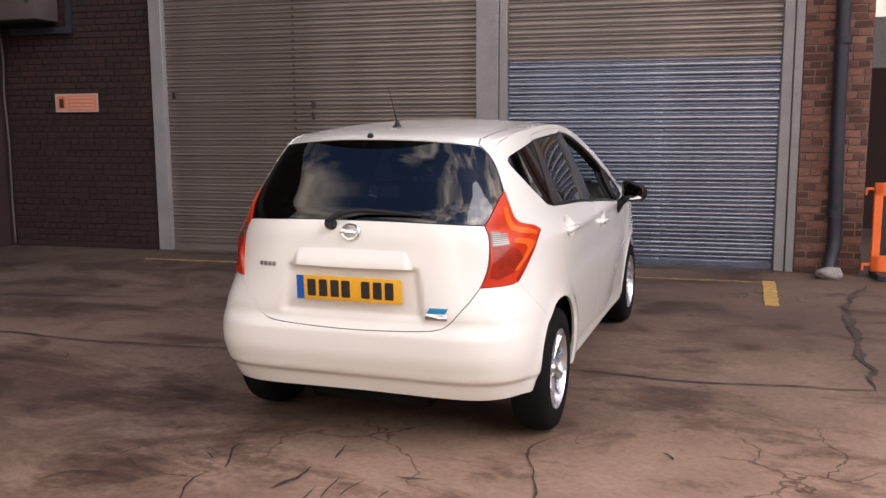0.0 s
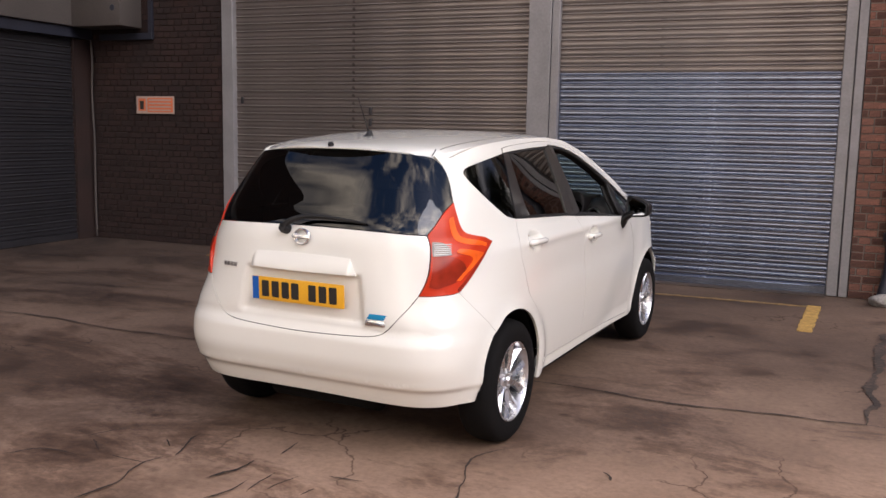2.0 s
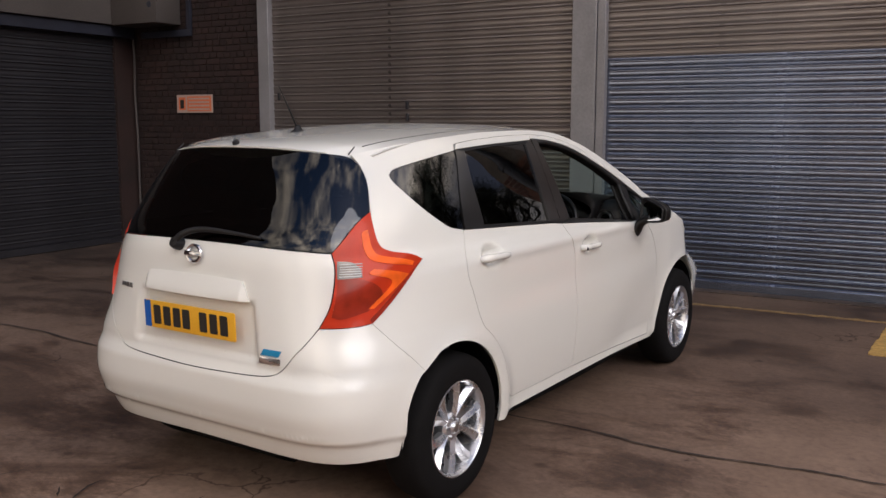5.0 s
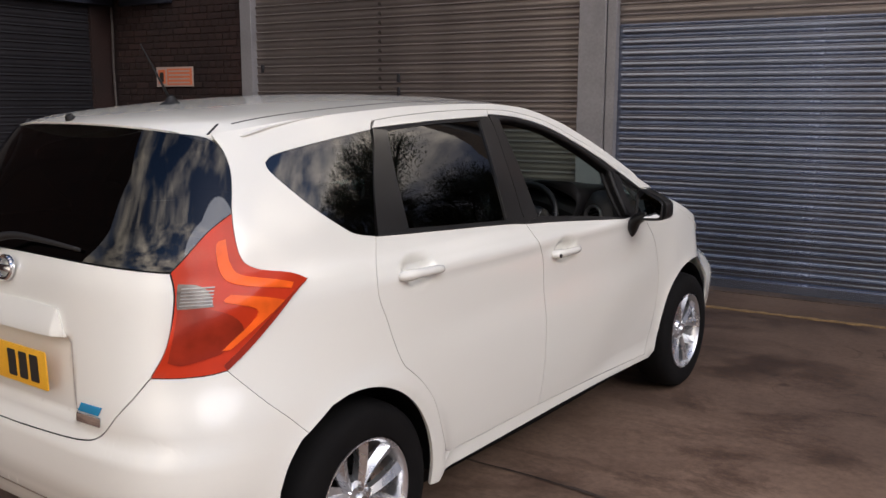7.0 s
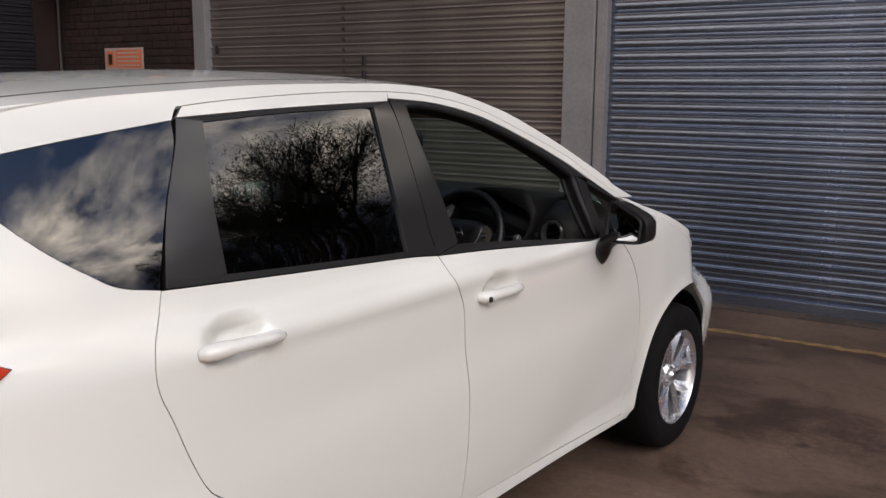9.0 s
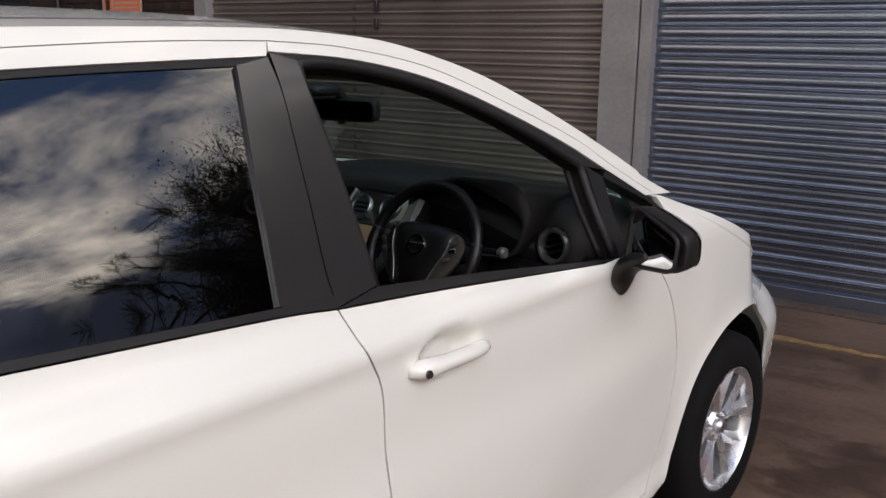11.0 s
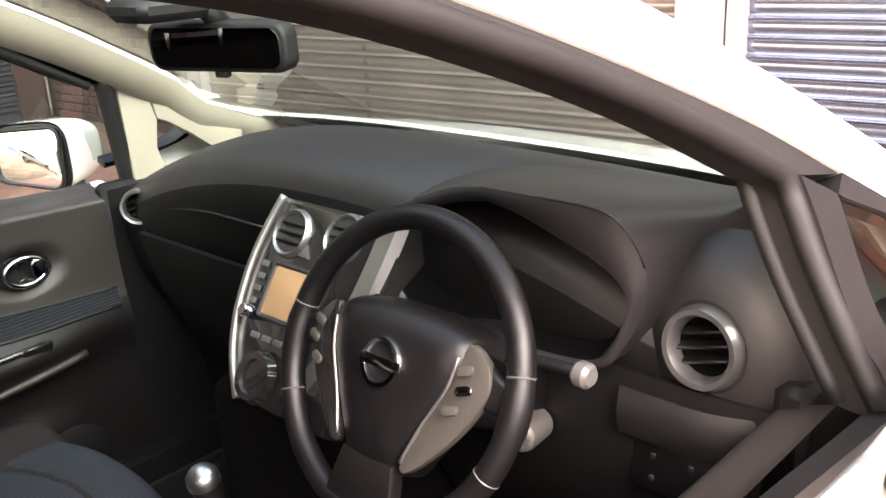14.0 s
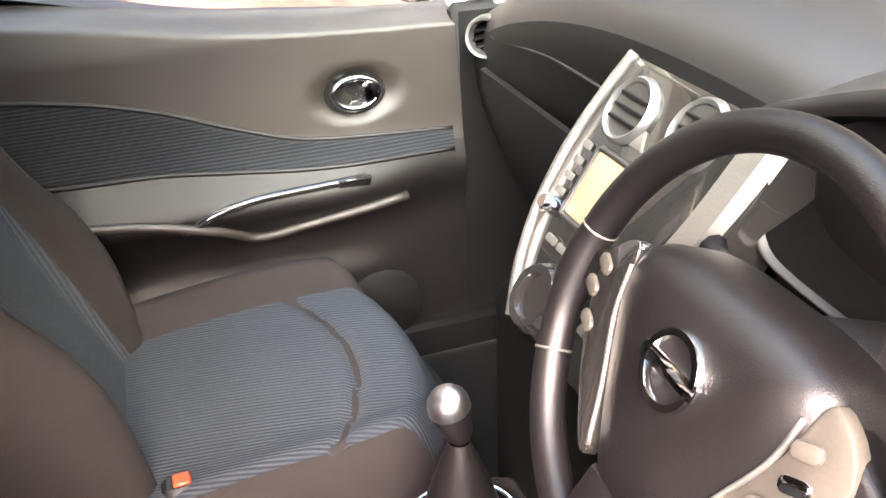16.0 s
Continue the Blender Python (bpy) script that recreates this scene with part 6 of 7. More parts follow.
def dash_place(x, s):
    """The dashboard's skin across x: s runs from the screen (0) over the edge and down to the footwell (1)."""
    zt = dash_top(x)
    ys = [2.285, 2.08, 1.97, 1.91, 1.885, 1.88, 1.90, 1.94, 1.99, 2.02]
    zs = [zt - .095, zt + .002, zt + .002, zt - .018, zt - .050, zt - .10, zt - .19, zt - .27, .66, .45]
    k = s * (len(ys) - 1)
    i = min(int(k), len(ys) - 2)
    t = k - i

    def cr(v):
        a, b = v[i], v[i + 1]
        p, q = v[max(i - 1, 0)], v[min(i + 2, len(v) - 1)]
        return 0.5 * (2 * a + (b - p) * t + (2 * p - 5 * a + 4 * b - q) * t * t + (3 * a - p - 3 * b + q) * t ** 3)
    y, z = cr(ys), cr(zs)
    # the driver's side swells up to the screen
    rise = max(0.0, 1.124 - .12 * ease(.64, .76, x) - zt) * ease(-.05, .30, x)
    z += rise * (1 - ease(.02, .34, s))
    # ends fall back to the door
    end = ease(.50, .74, abs(x))
    y += 0.03 * end * ease(.2, .5, s)
    return x, y, z


dash = part("dashboard", sheet("dashboard", dash_place, span(-.735, .735, 60), span(0, .47, 26), DASH), car, "dark grey soft-grained dashboard")
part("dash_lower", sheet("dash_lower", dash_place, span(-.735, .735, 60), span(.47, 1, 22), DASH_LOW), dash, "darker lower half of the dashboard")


# instrument binnacle: a flat-topped visor whose sides tuck in towards the column
HOOD_OUT = [(0, 1.822, 1.146), (.08, 1.822, 1.146), (.14, 1.824, 1.1455), (.170, 1.826, 1.140), (.190, 1.832, 1.122), (.203, 1.842, 1.090),
            (.206, 1.850, 1.055), (.197, 1.850, 1.015), (.180, 1.840, .978), (.155, 1.834, .950), (.08, 1.836, .938), (0, 1.836, .936)]
HOOD_OPEN = [(0, 1.830, 1.126), (.045, 1.830, 1.118), (.09, 1.830, 1.104), (.125, 1.830, 1.092), (.155, 1.830, 1.080), (.178, 1.832, 1.064),
             (.190, 1.835, 1.042), (.183, 1.836, 1.012), (.168, 1.837, .982), (.145, 1.836, .958), (.08, 1.840, .947), (0, 1.840, .945)]


# on the far side the visor is only a thin lip over the opening
HOOD_FAR = [(x + .008, y - .004, z + (.020, .018, .015)[k] if k < 3 else z + (.012 if k < 8 else -.006)) for k, (x, y, z) in enumerate(HOOD_OPEN)]
HOOD_FAR[0] = HOOD_OUT[0]


def hood_loop(half, far):
    """The whole ring from its halves on the door's side and on the far side."""
    run, back = [[tuple(p) for p in smooth_line(h, 4)] for h in (half, far)]
    return [(HOOD_X + x, y, z) for x, y, z in run] + [(HOOD_X - x, y, z) for x, y, z in back[::-1][1:]]


hood_out, hood_open = hood_loop(HOOD_OUT, HOOD_FAR), hood_loop(HOOD_OPEN, HOOD_OPEN)
HOOD_STEPS = list(range(len(hood_out)))


def hood_place(k, s):
    """Back from the lip to the dashboard's top; the flank flares towards the vent."""
    x, y, z = hood_out[k]
    back = min(1.119 - .10 * ease(.63, .76, x), z + .03)
    low = 1 - ease(.96, 1.10, z)
    return x + .05 * s * ease(.48, .56, x) * (1 - low), y + (2.06 - y) * s * (1 - .62 * low), z + (back - z) * ease(0, 1, s) * (1 - low)


def hood_face_place(k, s):
    (x, y, z), (u, v, w) = hood_out[k], hood_open[k]
    return x + (u - x) * s, y + (v - y) * s - .005 * math.sin(math.pi * s), z + (w - z) * s


def cowl_place(k, s):
    x, y, z = hood_open[k]
    f = 1 - .14 * s
    return HOOD_X + (x - HOOD_X) * f, y + .075 * s, 1.03 + (z - 1.03) * f


part("instrument_hood", sheet("instrument_hood", hood_place, HOOD_STEPS, span(0, 1, 14), DASH), dash, "grained visor over the dials")
part("hood_face", sheet("hood_face", hood_face_place, HOOD_STEPS, span(0, 1, 8), DASH), dash, "broad grained rim round the dials")
part("hood_crease", tube("hood_crease", hood_out[4:22], .0016, KNEE, 6), dash)
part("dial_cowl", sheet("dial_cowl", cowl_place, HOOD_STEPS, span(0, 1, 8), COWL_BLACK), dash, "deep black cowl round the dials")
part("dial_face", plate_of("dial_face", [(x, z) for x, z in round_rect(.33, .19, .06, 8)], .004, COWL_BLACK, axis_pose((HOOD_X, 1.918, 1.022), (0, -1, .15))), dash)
for dx, r in ((-.088, .040), (.0, .044), (.090, .040)):
    part("dial", lathe("dial", [(r - .003, .002), (r - .001, .006), (r + .002, .006), (r + .003, 0)], GLOSS_BLACK if dx <= 0 else VENT_BLACK, 36, axis_pose((HOOD_X + dx, 1.908, .998), (0, -1, .15))), dash, "round dial with a thin dark ring")
    part("dial_disc", lathe("dial_disc", [(0, .001), (r - .004, .001)], COWL_BLACK, 32, axis_pose((HOOD_X + dx, 1.907, .998), (0, -1, .15))), dash)


def air_vent(at, ahead, r, label):
    m = axis_pose(at, ahead)
    ring = part("air_vent", lathe("air_vent", [(r * .70, -.014), (r * .73, -.002), (r * .80, .005), (r * .93, .006), (r, -.002), (r * 1.02, -.02)], DARK_SATIN, 44, m), dash, label)
    part("vent_bowl", lathe("vent_bowl", [(0, -.030), (r * .5, -.028), (r * .77, -.012)], COWL_BLACK, 32, m), dash)
    for k in (-1, 0, 1):
        w = r * math.sqrt(max(0.05, .55 - (k * .36) ** 2))
        part("vent_blade", boxes("vent_blade", [(-w, w, -.0020, .0020, -.012, .001)], VENT_BLACK, bevel=.001), dash).matrix_basis = m @ pose(0, k * r * .36, -.008, 24, 0, 18)


air_vent((.618, 1.872, .990), (-.10, -1, .12), .048, "round air vent with a silver ring")
part("vent_shroud", lathe("vent_shroud", [(.047, -.008), (.053, -.004), (.066, -.007), (.088, -.018), (.112, -.040), (.122, -.07)], DASH, 44, axis_pose((.618, 1.876, .990), (-.10, -1, .12))), dash)
air_vent((-.605, 1.893, .942), (.75, -.6, .12), .036, "round air vent with a silver ring")

# passenger side: a lid line and the glovebox
line = [(x, 1.8815 + .02 * ease(.50, .7, abs(x)), .982 - .03 * ease(-.30, -.62, x)) for x in span(-.56, -.17, 14)]
part("lid_line", tube("lid_line", line, .0025, RUBBER, 6), dash)
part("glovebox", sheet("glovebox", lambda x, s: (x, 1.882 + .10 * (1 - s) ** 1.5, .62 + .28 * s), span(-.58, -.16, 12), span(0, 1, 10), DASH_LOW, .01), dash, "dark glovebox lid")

# centre stack on its own slanted face: bowed silver edges, vents, screen and knobs
CM = axis_pose((.045, 1.802, .962), (0, -.83, .55))      # x to the right, y up the face


def up_face(z):
    return (z - .962) / .83


EDGE = [(-.108, up_face(1.054)), (-.118, up_face(1.02)), (-.125, up_face(.975)), (-.124, up_face(.935)), (-.113, up_face(.885)), (-.088, up_face(.84)), (-.05, up_face(.80))]
right = [(.155 - .02 * (i / 6) ** 2 - .0 * i, y) for i, (x, y) in enumerate(EDGE)]
face = smooth_line(EDGE, 5) + smooth_line([(x * 1.0, y) for x, y in right][::-1], 5)
stack = part("control_panel", plate_of("control_panel", [(p[0], p[1]) for p in face], .06, GLOSS_BLACK, CM @ pose(0, 0, .010), .006), car, "glossy black control panel with silver edges")
for pts, w, name in ((EDGE, .0065, "silver_edge"),):
    part(name, tube(name, [CM @ Vector((p[0] - .002, p[1], .012)) for p in smooth_line(pts, 6)], w, SATIN_DIM, 8), stack, "bowed silver edge strip")
strip = smooth_line([(.136, up_face(1.052)), (.134, up_face(1.02)), (.126, up_face(.96)), (.108, up_face(.90)), (.08, up_face(.84))], 6)


def strip_mesh():
    verts, faces = [], []
    for i, p in enumerate(strip):
        for dx, dz in ((-.020, .010), (-.017, .022), (.012, .022), (.020, .006)):
            verts.append(CM @ Vector((p[0] + dx, p[1], dz)))
        if i:
            k = 4 * i
            for j in range(3):
                faces.append((k - 4 + j, k - 3 + j, k + 1 + j, k + j))
    return mesh_of("silver_edge", verts, faces, SATIN_DIM, smooth=False)


part("silver_edge", strip_mesh(), stack, "broad silver edge strip")
for x, z, r in ((-.062, 1.010, .038), (.048, 1.020, .038)):
    m = CM @ pose(x, up_face(z), .012)
    part("stack_vent", lathe("stack_vent", [(r * .74, -.012), (r * .80, .004), (r * .90, .0065), (r, .002), (r * 1.03, -.004)], DARK_SATIN, 40, m), stack, "round air vent with a bright ring")
    part("vent_bowl", lathe("vent_bowl", [(0, -.0005), (r * .8, .0015)], INK, 28, m), stack)
    for k in (-1, 0, 1):
        part("vent_blade", boxes("vent_blade", [(-r * .66, r * .66, -.0015, .0015, -.001, .003)], DASH_LOW), stack).matrix_basis = m @ pose(0, k * r * .36, .002, 25, 0, 0)
part("hazard_switch", plate_of("hazard_switch", [(-.012, 0), (.012, 0), (0, .02)], .004, SWITCH, CM @ pose(-.02, up_face(.985), .014), .001), stack)
part("display", plate_of("display", round_rect(.088, .074, .004), .004, SCREEN, CM @ pose(-.024, up_face(.936), .0135), .001), stack, "amber-looking display behind film")
part("display_frame", tube("display_frame", [CM @ Vector((x - .024, y + up_face(.936), .012)) for x, y in round_rect(.096, .082, .006)], .004, INK, 6, closed=True), stack)
part("stack_knob", lathe("stack_knob", [(0, .018), (.008, .018), (.0105, .014), (.0115, 0)], CHROME, 24, CM @ pose(-.090, up_face(.902), .012)), stack, "small chrome knob")
for i in range(4):
    part("stack_button", plate_of("stack_button", round_rect(.016, .009, .002), .003, SWITCH, CM @ pose(-.094, up_face(.965 - .016 * i), .0145), .001), stack)
for i in range(5):
    part("stack_button", plate_of("stack_button", round_rect(.020, .009, .002), .003, SWITCH, CM @ pose(-.06 + .026 * i, up_face(.878), .0145), .001), stack)
for x, r in ((-.02, .040),):
    part("climate_dial", lathe("climate_dial", [(0, .010), (r * .6, .010), (r * .64, .016), (r * .86, .016), (r, .004)], GLOSS_BLACK, 36, CM @ pose(x, up_face(.832), .012)), stack, "round climate control ring")
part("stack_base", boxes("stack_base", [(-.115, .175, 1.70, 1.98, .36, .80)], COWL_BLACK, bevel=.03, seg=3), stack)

# driver's lower panel, switches, stalks and ignition
part("knee_panel", sheet("knee_panel", lambda x, s: (x, 1.875 - .02 * math.sin(math.pi * s) + .10 * (1 - s) ** 2, .55 + .39 * s), span(.19, .72, 16), span(0, 1, 12), DASH_LOW, .01), dash, "dark lower panel on the driver's side")
part("lower_fascia", sheet("lower_fascia", lambda x, k: (x, 1.852 + .030 * ease(.62, .74, x) - .006 * math.sin(math.pi * k), .872 + .056 * k), span(.535, .715, 10), span(0, 1, 6), KNEE, .006), dash, "grey strip with two buttons under the vent")
sw = axis_pose((.606, 1.850, .842), (-.05, -1, .12))
part("switch_panel", plate_of("switch_panel", round_rect(.115, .075, .014, 5), .01, VENT_BLACK, sw @ pose(0, 0, -.002), .003), dash)
for x, y, lift, r in ((-.024, .060, .006, .0045), (.004, .058, .006, .0045), (-.028, .010, .001, .004), (.020, .012, .001, .004), (-.028, -.018, .001, .004), (.02, -.016, .001, .004)):
    part("switch", lathe("switch", [(0, .003), (r * .75, .0028), (r, 0)], SWITCH if y > .05 else DASH, 14, sw @ pose(x, y, lift)), dash)
column = part("steering_column", tube("steering_column", [(.361, 1.70, .958), (.361, 1.80, .912), (.361, 1.95, .84)], [.052, .062, .07], DASH_LOW, 20, flat=1.1), car, "black steering column shroud")
part("stalk", tube("stalk", smooth_line([(.40, 1.76, .965), (.48, 1.770, .974), (.528, 1.772, .976)], 4), [.008] * 9, DASH_LOW, 10), column)
part("stalk_knob", lathe("stalk_knob", [(0, .024), (.010, .023), (.0145, .018), (.0145, .006), (.010, 0)], GLASSY, 20, axis_pose((.525, 1.772, .976), (1, -.1, .02))), column, "pale grey stalk end")
part("stalk", tube("stalk", smooth_line([(.32, 1.76, .965), (.25, 1.77, .975), (.21, 1.775, .976)], 4), [.008] * 8 + [.014], DASH_LOW, 10), column)
part("ignition", lathe("ignition", [(0, .012), (.012, .012), (.014, .008), (.019, .006), (.021, 0), (.021, -.05)], SATIN_DIM, 28, axis_pose((.428, 1.80, .848), (.25, -1, .2))), column, "pale ignition barrel")

# steering wheel
WM = axis_pose((.361, 1.662, .977), (0, -.906, .42))     # x to the right, y up the wheel
rimline = [WM @ Vector((.169 * math.cos(2 * math.pi * k / 72), .169 * math.sin(2 * math.pi * k / 72), 0)) for k in range(72)]
wheel_st = part("steering_wheel", tube("steering_wheel", rimline, [.0150 + .0016 * (1 if k % 72 in (0, 1, 35, 36, 37, 71) else 0) for k in range(72)], LEATHER, 16, closed=True, up=(0, -.906, .42)), car, "black leather steering wheel with silver spoke trims")
HUB = [(-.098, .055), (-.06, .068), (0, .070), (.06, .068), (.098, .055), (.105, .02), (.085, -.03), (.055, -.085), (.030, -.115), (-.030, -.115), (-.055, -.085), (-.085, -.03), (-.105, .02)]


def hub_mesh():
    ring = smooth_line(HUB, 5, closed=True)
    verts, faces, n = [], [], len(ring)
    for f, h in ((1.03, -.035), (1.0, .004), (.95, .017), (.85, .026), (.6, .033), (.3, .036)):
        verts += [WM @ Vector((p[0] * f, p[1] * f, h - .012)) for p in ring]
    for r in range(5):
        for k in range(n):
            l = (k + 1) % n
            faces.append((r * n + k, r * n + l, (r + 1) * n + l, (r + 1) * n + k))
    faces.append(tuple(5 * n + k for k in range(n)))
    return mesh_of("hub", verts, faces, LEATHER, smooth=True)


part("airbag_hub", hub_mesh(), wheel_st, "dark padded hub")
for s in (-1, 1):
    spoke = [(.085, .045), (.120, .040), (.160, .022), (.162, -.012), (.125, -.010), (.09, -.03)]
    part("spoke", plate_of("spoke", [(x * s, y) for x, y in (spoke if s > 0 else spoke[::-1])], .03, LEATHER, WM @ pose(0, 0, .004), .008, 3), wheel_st)
    trim = smooth_line([(.104, .052), (.128, .038), (.137, .012), (.125, -.022), (.100, -.060), (.062, -.100), (.050, -.092), (.066, -.048), (.088, .0), (.096, .032)], 4, closed=True)
    pts = [(p[0] * s, p[1]) for p in trim]
    t = part("spoke_trim", plate_of("spoke_trim", pts if s > 0 else pts[::-1], .012, TRIM_GREY if s > 0 else GLOSS_BLACK, WM @ pose(0, 0, .019) @ pose(0, 0, 0, 0, 5 * s, 0), .003), wheel_st, "satin spoke trim with buttons")
    part("trim_edge", tube("trim_edge", [WM @ Vector((x, y, .014)) for x, y in [(p[0] * s, p[1]) for p in smooth_line([(.094, .036), (.088, .0), (.066, -.048), (.050, -.092)], 5)]], .0022, SATIN_DIM, 6), wheel_st)
    for x, y in ((.112, .026), (.116, .006), (.104, -.018)):
        part("wheel_button", plate_of("wheel_button", round_rect(.020, .011, .005), .003, (CHROME if y == .006 else TRIM_GREY) if s > 0 else TRIM_GREY, WM @ pose(x * s, y, .0235) @ pose(0, 0, 0, 0, 8 * s, 20 * s), .0015), wheel_st)
part("low_spoke_pad", plate_of("low_spoke_pad", [(-.04, -.10), (.04, -.10), (.052, -.16), (-.052, -.16)], .02, LEATHER, WM @ pose(0, 0, .014), .006), wheel_st)
wb = WM @ pose(0, .004, .025)
part("wheel_badge", lathe("wheel_badge", [(.0215, 0), (.0225, .004), (.0275, .004), (.0285, 0), (.0285, -.004)], CHROME, 36, wb), wheel_st, "chrome ring emblem")
part("wheel_badge_bar", plate_of("wheel_badge_bar", round_rect(.062, .013, .003), .004, CHROME, wb @ pose(0, 0, .004), .001), wheel_st)
for a in (12, 168, 205, 335):
    p = WM @ Vector((.169 * math.cos(radians(a)), .169 * math.sin(radians(a)), 0))
    d = WM.to_3x3() @ Vector((-math.sin(radians(a)), math.cos(radians(a)), 0))
    part("rim_seam", lathe("rim_seam", [(.0152, -.0012), (.0160, 0), (.0152, .0012)], SWITCH, 20, axis_pose(p, d)), wheel_st)

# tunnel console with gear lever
# cowl black here carries the footwell's shade in the tunnel's colour
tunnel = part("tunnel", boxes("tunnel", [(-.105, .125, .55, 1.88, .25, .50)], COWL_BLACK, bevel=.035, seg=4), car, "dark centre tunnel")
part("gear_plate", plate_of("gear_plate", round_rect(.15, .20, .05, 6), .02, GLOSS_BLACK, pose(.02, 1.62, .535), .008), tunnel)
part("gear_gaiter", lathe("gear_gaiter", [(.052, .535), (.048, .56), (.036, .60), (.022, .64), (.012, .665)], LEATHER, 28, pose(.012, 1.612, 0)), tunnel)
part("gear_ring", tube("gear_ring", [(.012 + .062 * math.cos(a), 1.612 + .07 * math.sin(a), .540) for a in span(0, 2 * math.pi * 35 / 36, 36)], .006, CHROME, 8, closed=True), tunnel)
part("gear_knob", lathe("gear_knob", [(.010, -.045), (.016, -.035), (.022, -.01), (.0245, .006), (.024, .012)], LEATHER, 28, axis_pose((.008, 1.605, .706), (0, -.25, 1))), tunnel, "gear knob with a silver top")
part("knob_top", lathe("knob_top", [(.0245, .004), (.0245, .012), (.0225, .020), (.017, .027), (.008, .031), (0, .032)], SATIN, 28, axis_pose((.008, 1.605, .706), (0, -.25, 1))), tunnel, "silver knob top")
part("hand_brake", tube("hand_brake", smooth_line([(.05, .95, .52), (.05, 1.12, .60), (.05, 1.28, .63)], 5), [.018] * 11, LEATHER, 12), tunnel)
part("cup_ring", tube("cup_ring", [(.035 + .036 * math.cos(a), 1.42 + .036 * math.sin(a), .505) for a in span(0, 2 * math.pi * 31 / 32, 32)], .004, SATIN, 6, closed=True), tunnel)


# seats
BOLSTER = table([(0, .075), (.156, .090), (.3, .098), (.41, .088), (.5, .062), (.62, .045), (.8, .025), (1, 0)])


def seat(cx, label):
    w, side = .255, math.copysign(1, cx)

    def cushion(x, s):
        k = abs(x) / w
        y = 1.22 + (.50 - .085 * k ** 2.4) * s
        z = .545 + .012 * math.sin(math.pi * s) + .030 * s
        z += (.045 if x * cx > 0 else .010) * ease(.62, .86, k) - .11 * ease(.90, 1.0, k)
        z -= .13 * ease(.80, 1.0, s) ** 1.6
        return cx + x * (1 - .10 * ease(.6, 1, s) * k), y, z
    root = part("front_seat", sheet("front_seat", cushion, span(-w, w, 34), span(0, 1, 26), SEAT_DARK), car, label)

    def insert(x, s):
        p = cushion(x, .02 + .95 * s)
        groove = -.010 * math.exp(-((p[1] - 1.56 + 1.6 * (x - .02) ** 2) / .008) ** 2)
        return p[0], p[1], p[2] + .006 + groove - .006 * ease(.150, .172, x * side) - .006 * ease(.212, .228, -x * side) - .02 * ease(.94, 1, s)
    part("cushion_insert", sheet("cushion_insert", insert, span(-.172 if side < 0 else -.228, .172 if side > 0 else .228, 28), span(0, 1, 44), SEAT_BLUE), root, "ribbed blue-grey cloth insert")
    part("seat_base", boxes("seat_base", [(cx - .22, cx + .22, 1.0, 1.62, .26, .50)], CARPET, bevel=.03), root)

    def back(x, s, grow=0.0):
        k = abs(x) / w
        z = .52 + .64 * s
        y = 1.245 - .22 * s - .02 * math.sin(math.pi * s) - .075 * (1 - s) ** 4 * ease(.5, .9, k)
        y += BOLSTER(s) * math.sin(math.pi * min(1, max(0, (k - .50) / .56))) ** 1.2 - .10 * ease(.90, 1.0, k) + grow
        return cx + x * (1 - .22 * ease(.55, 1, s)), y - .05 * ease(.93, 1, s), z
    part("backrest", sheet("backrest", back, span(-w, w, 34), span(0, 1, 30), SEAT_DARK, 0.0), root)
    part("backrest_shell", sheet("backrest_shell", lambda x, s: (lambda p: (p[0], 1.245 - .22 * s - .135 + .03 * (abs(x) / w) ** 3, p[2]))(back(x, s)), span(-w, w, 16), span(0, 1, 14), SEAT_DARK), root)
    part("backrest_insert", sheet("backrest_insert", lambda x, s: (lambda p: (p[0], p[1] + .007 - .008 * ease(.125, .145, abs(x)), p[2]))(back(x, .03 + .86 * s)), span(-.145, .145, 20), span(0, 1, 30), SEAT_BLUE), root, "blue-grey cloth insert")

    def head(a, b):
        x = .125 * math.copysign(abs(math.cos(a) * math.cos(b)) ** .6, math.cos(a) * math.cos(b))
        y = .050 * math.copysign(abs(math.sin(b)) ** .7, math.sin(b))
        z = .085 * math.copysign(abs(math.sin(a) * math.cos(b)) ** .6, math.sin(a) * math.cos(b))
        return cx + x, .975 + y - .1 * z, 1.275 + z
    part("headrest", sheet("headrest", head, span(0, 2 * math.pi, 33), span(-math.pi / 2, math.pi / 2, 17), SEAT_DARK), root)
    for dx in (-.06, .06):
        part("headrest_rod", tube("headrest_rod", [(cx + dx, .985, 1.12), (cx + dx, .975, 1.25)], .007, CHROME, 8), root)
    return root


seat_l = seat(-.345, "dark cloth front seat with a ribbed blue-grey insert")
seat(.365, "dark cloth front seat with a ribbed blue-grey insert")
part("belt_buckle", boxes("belt_buckle", [(-.165, -.125, 1.275, 1.315, .44, .575)], RUBBER, bevel=.008), seat_l, "black belt buckle")
part("buckle_release", boxes("buckle_release", [(-.156, -.134, 1.290, 1.312, .574, .580)], ORANGE_BUCKLE, bevel=.002), seat_l, "orange release button")
part("belt_anchor", boxes("belt_anchor", [(-.598, -.555, 1.20, 1.275, .575, .582)], GLASSY, bevel=.002), seat_l, "pale belt tongue by the seat")
bench = part("rear_bench", sheet("rear_bench", lambda x, s: (x, .42 - .42 * min(1, s / .5) - .14 * max(0, (s - .5) / .5), .58 + .02 * s + .52 * max(0, (s - .5) / .5)), span(-.60, .60, 20), span(0, 1, 21), SEAT_DARK, .06), car, "dark cloth rear bench")
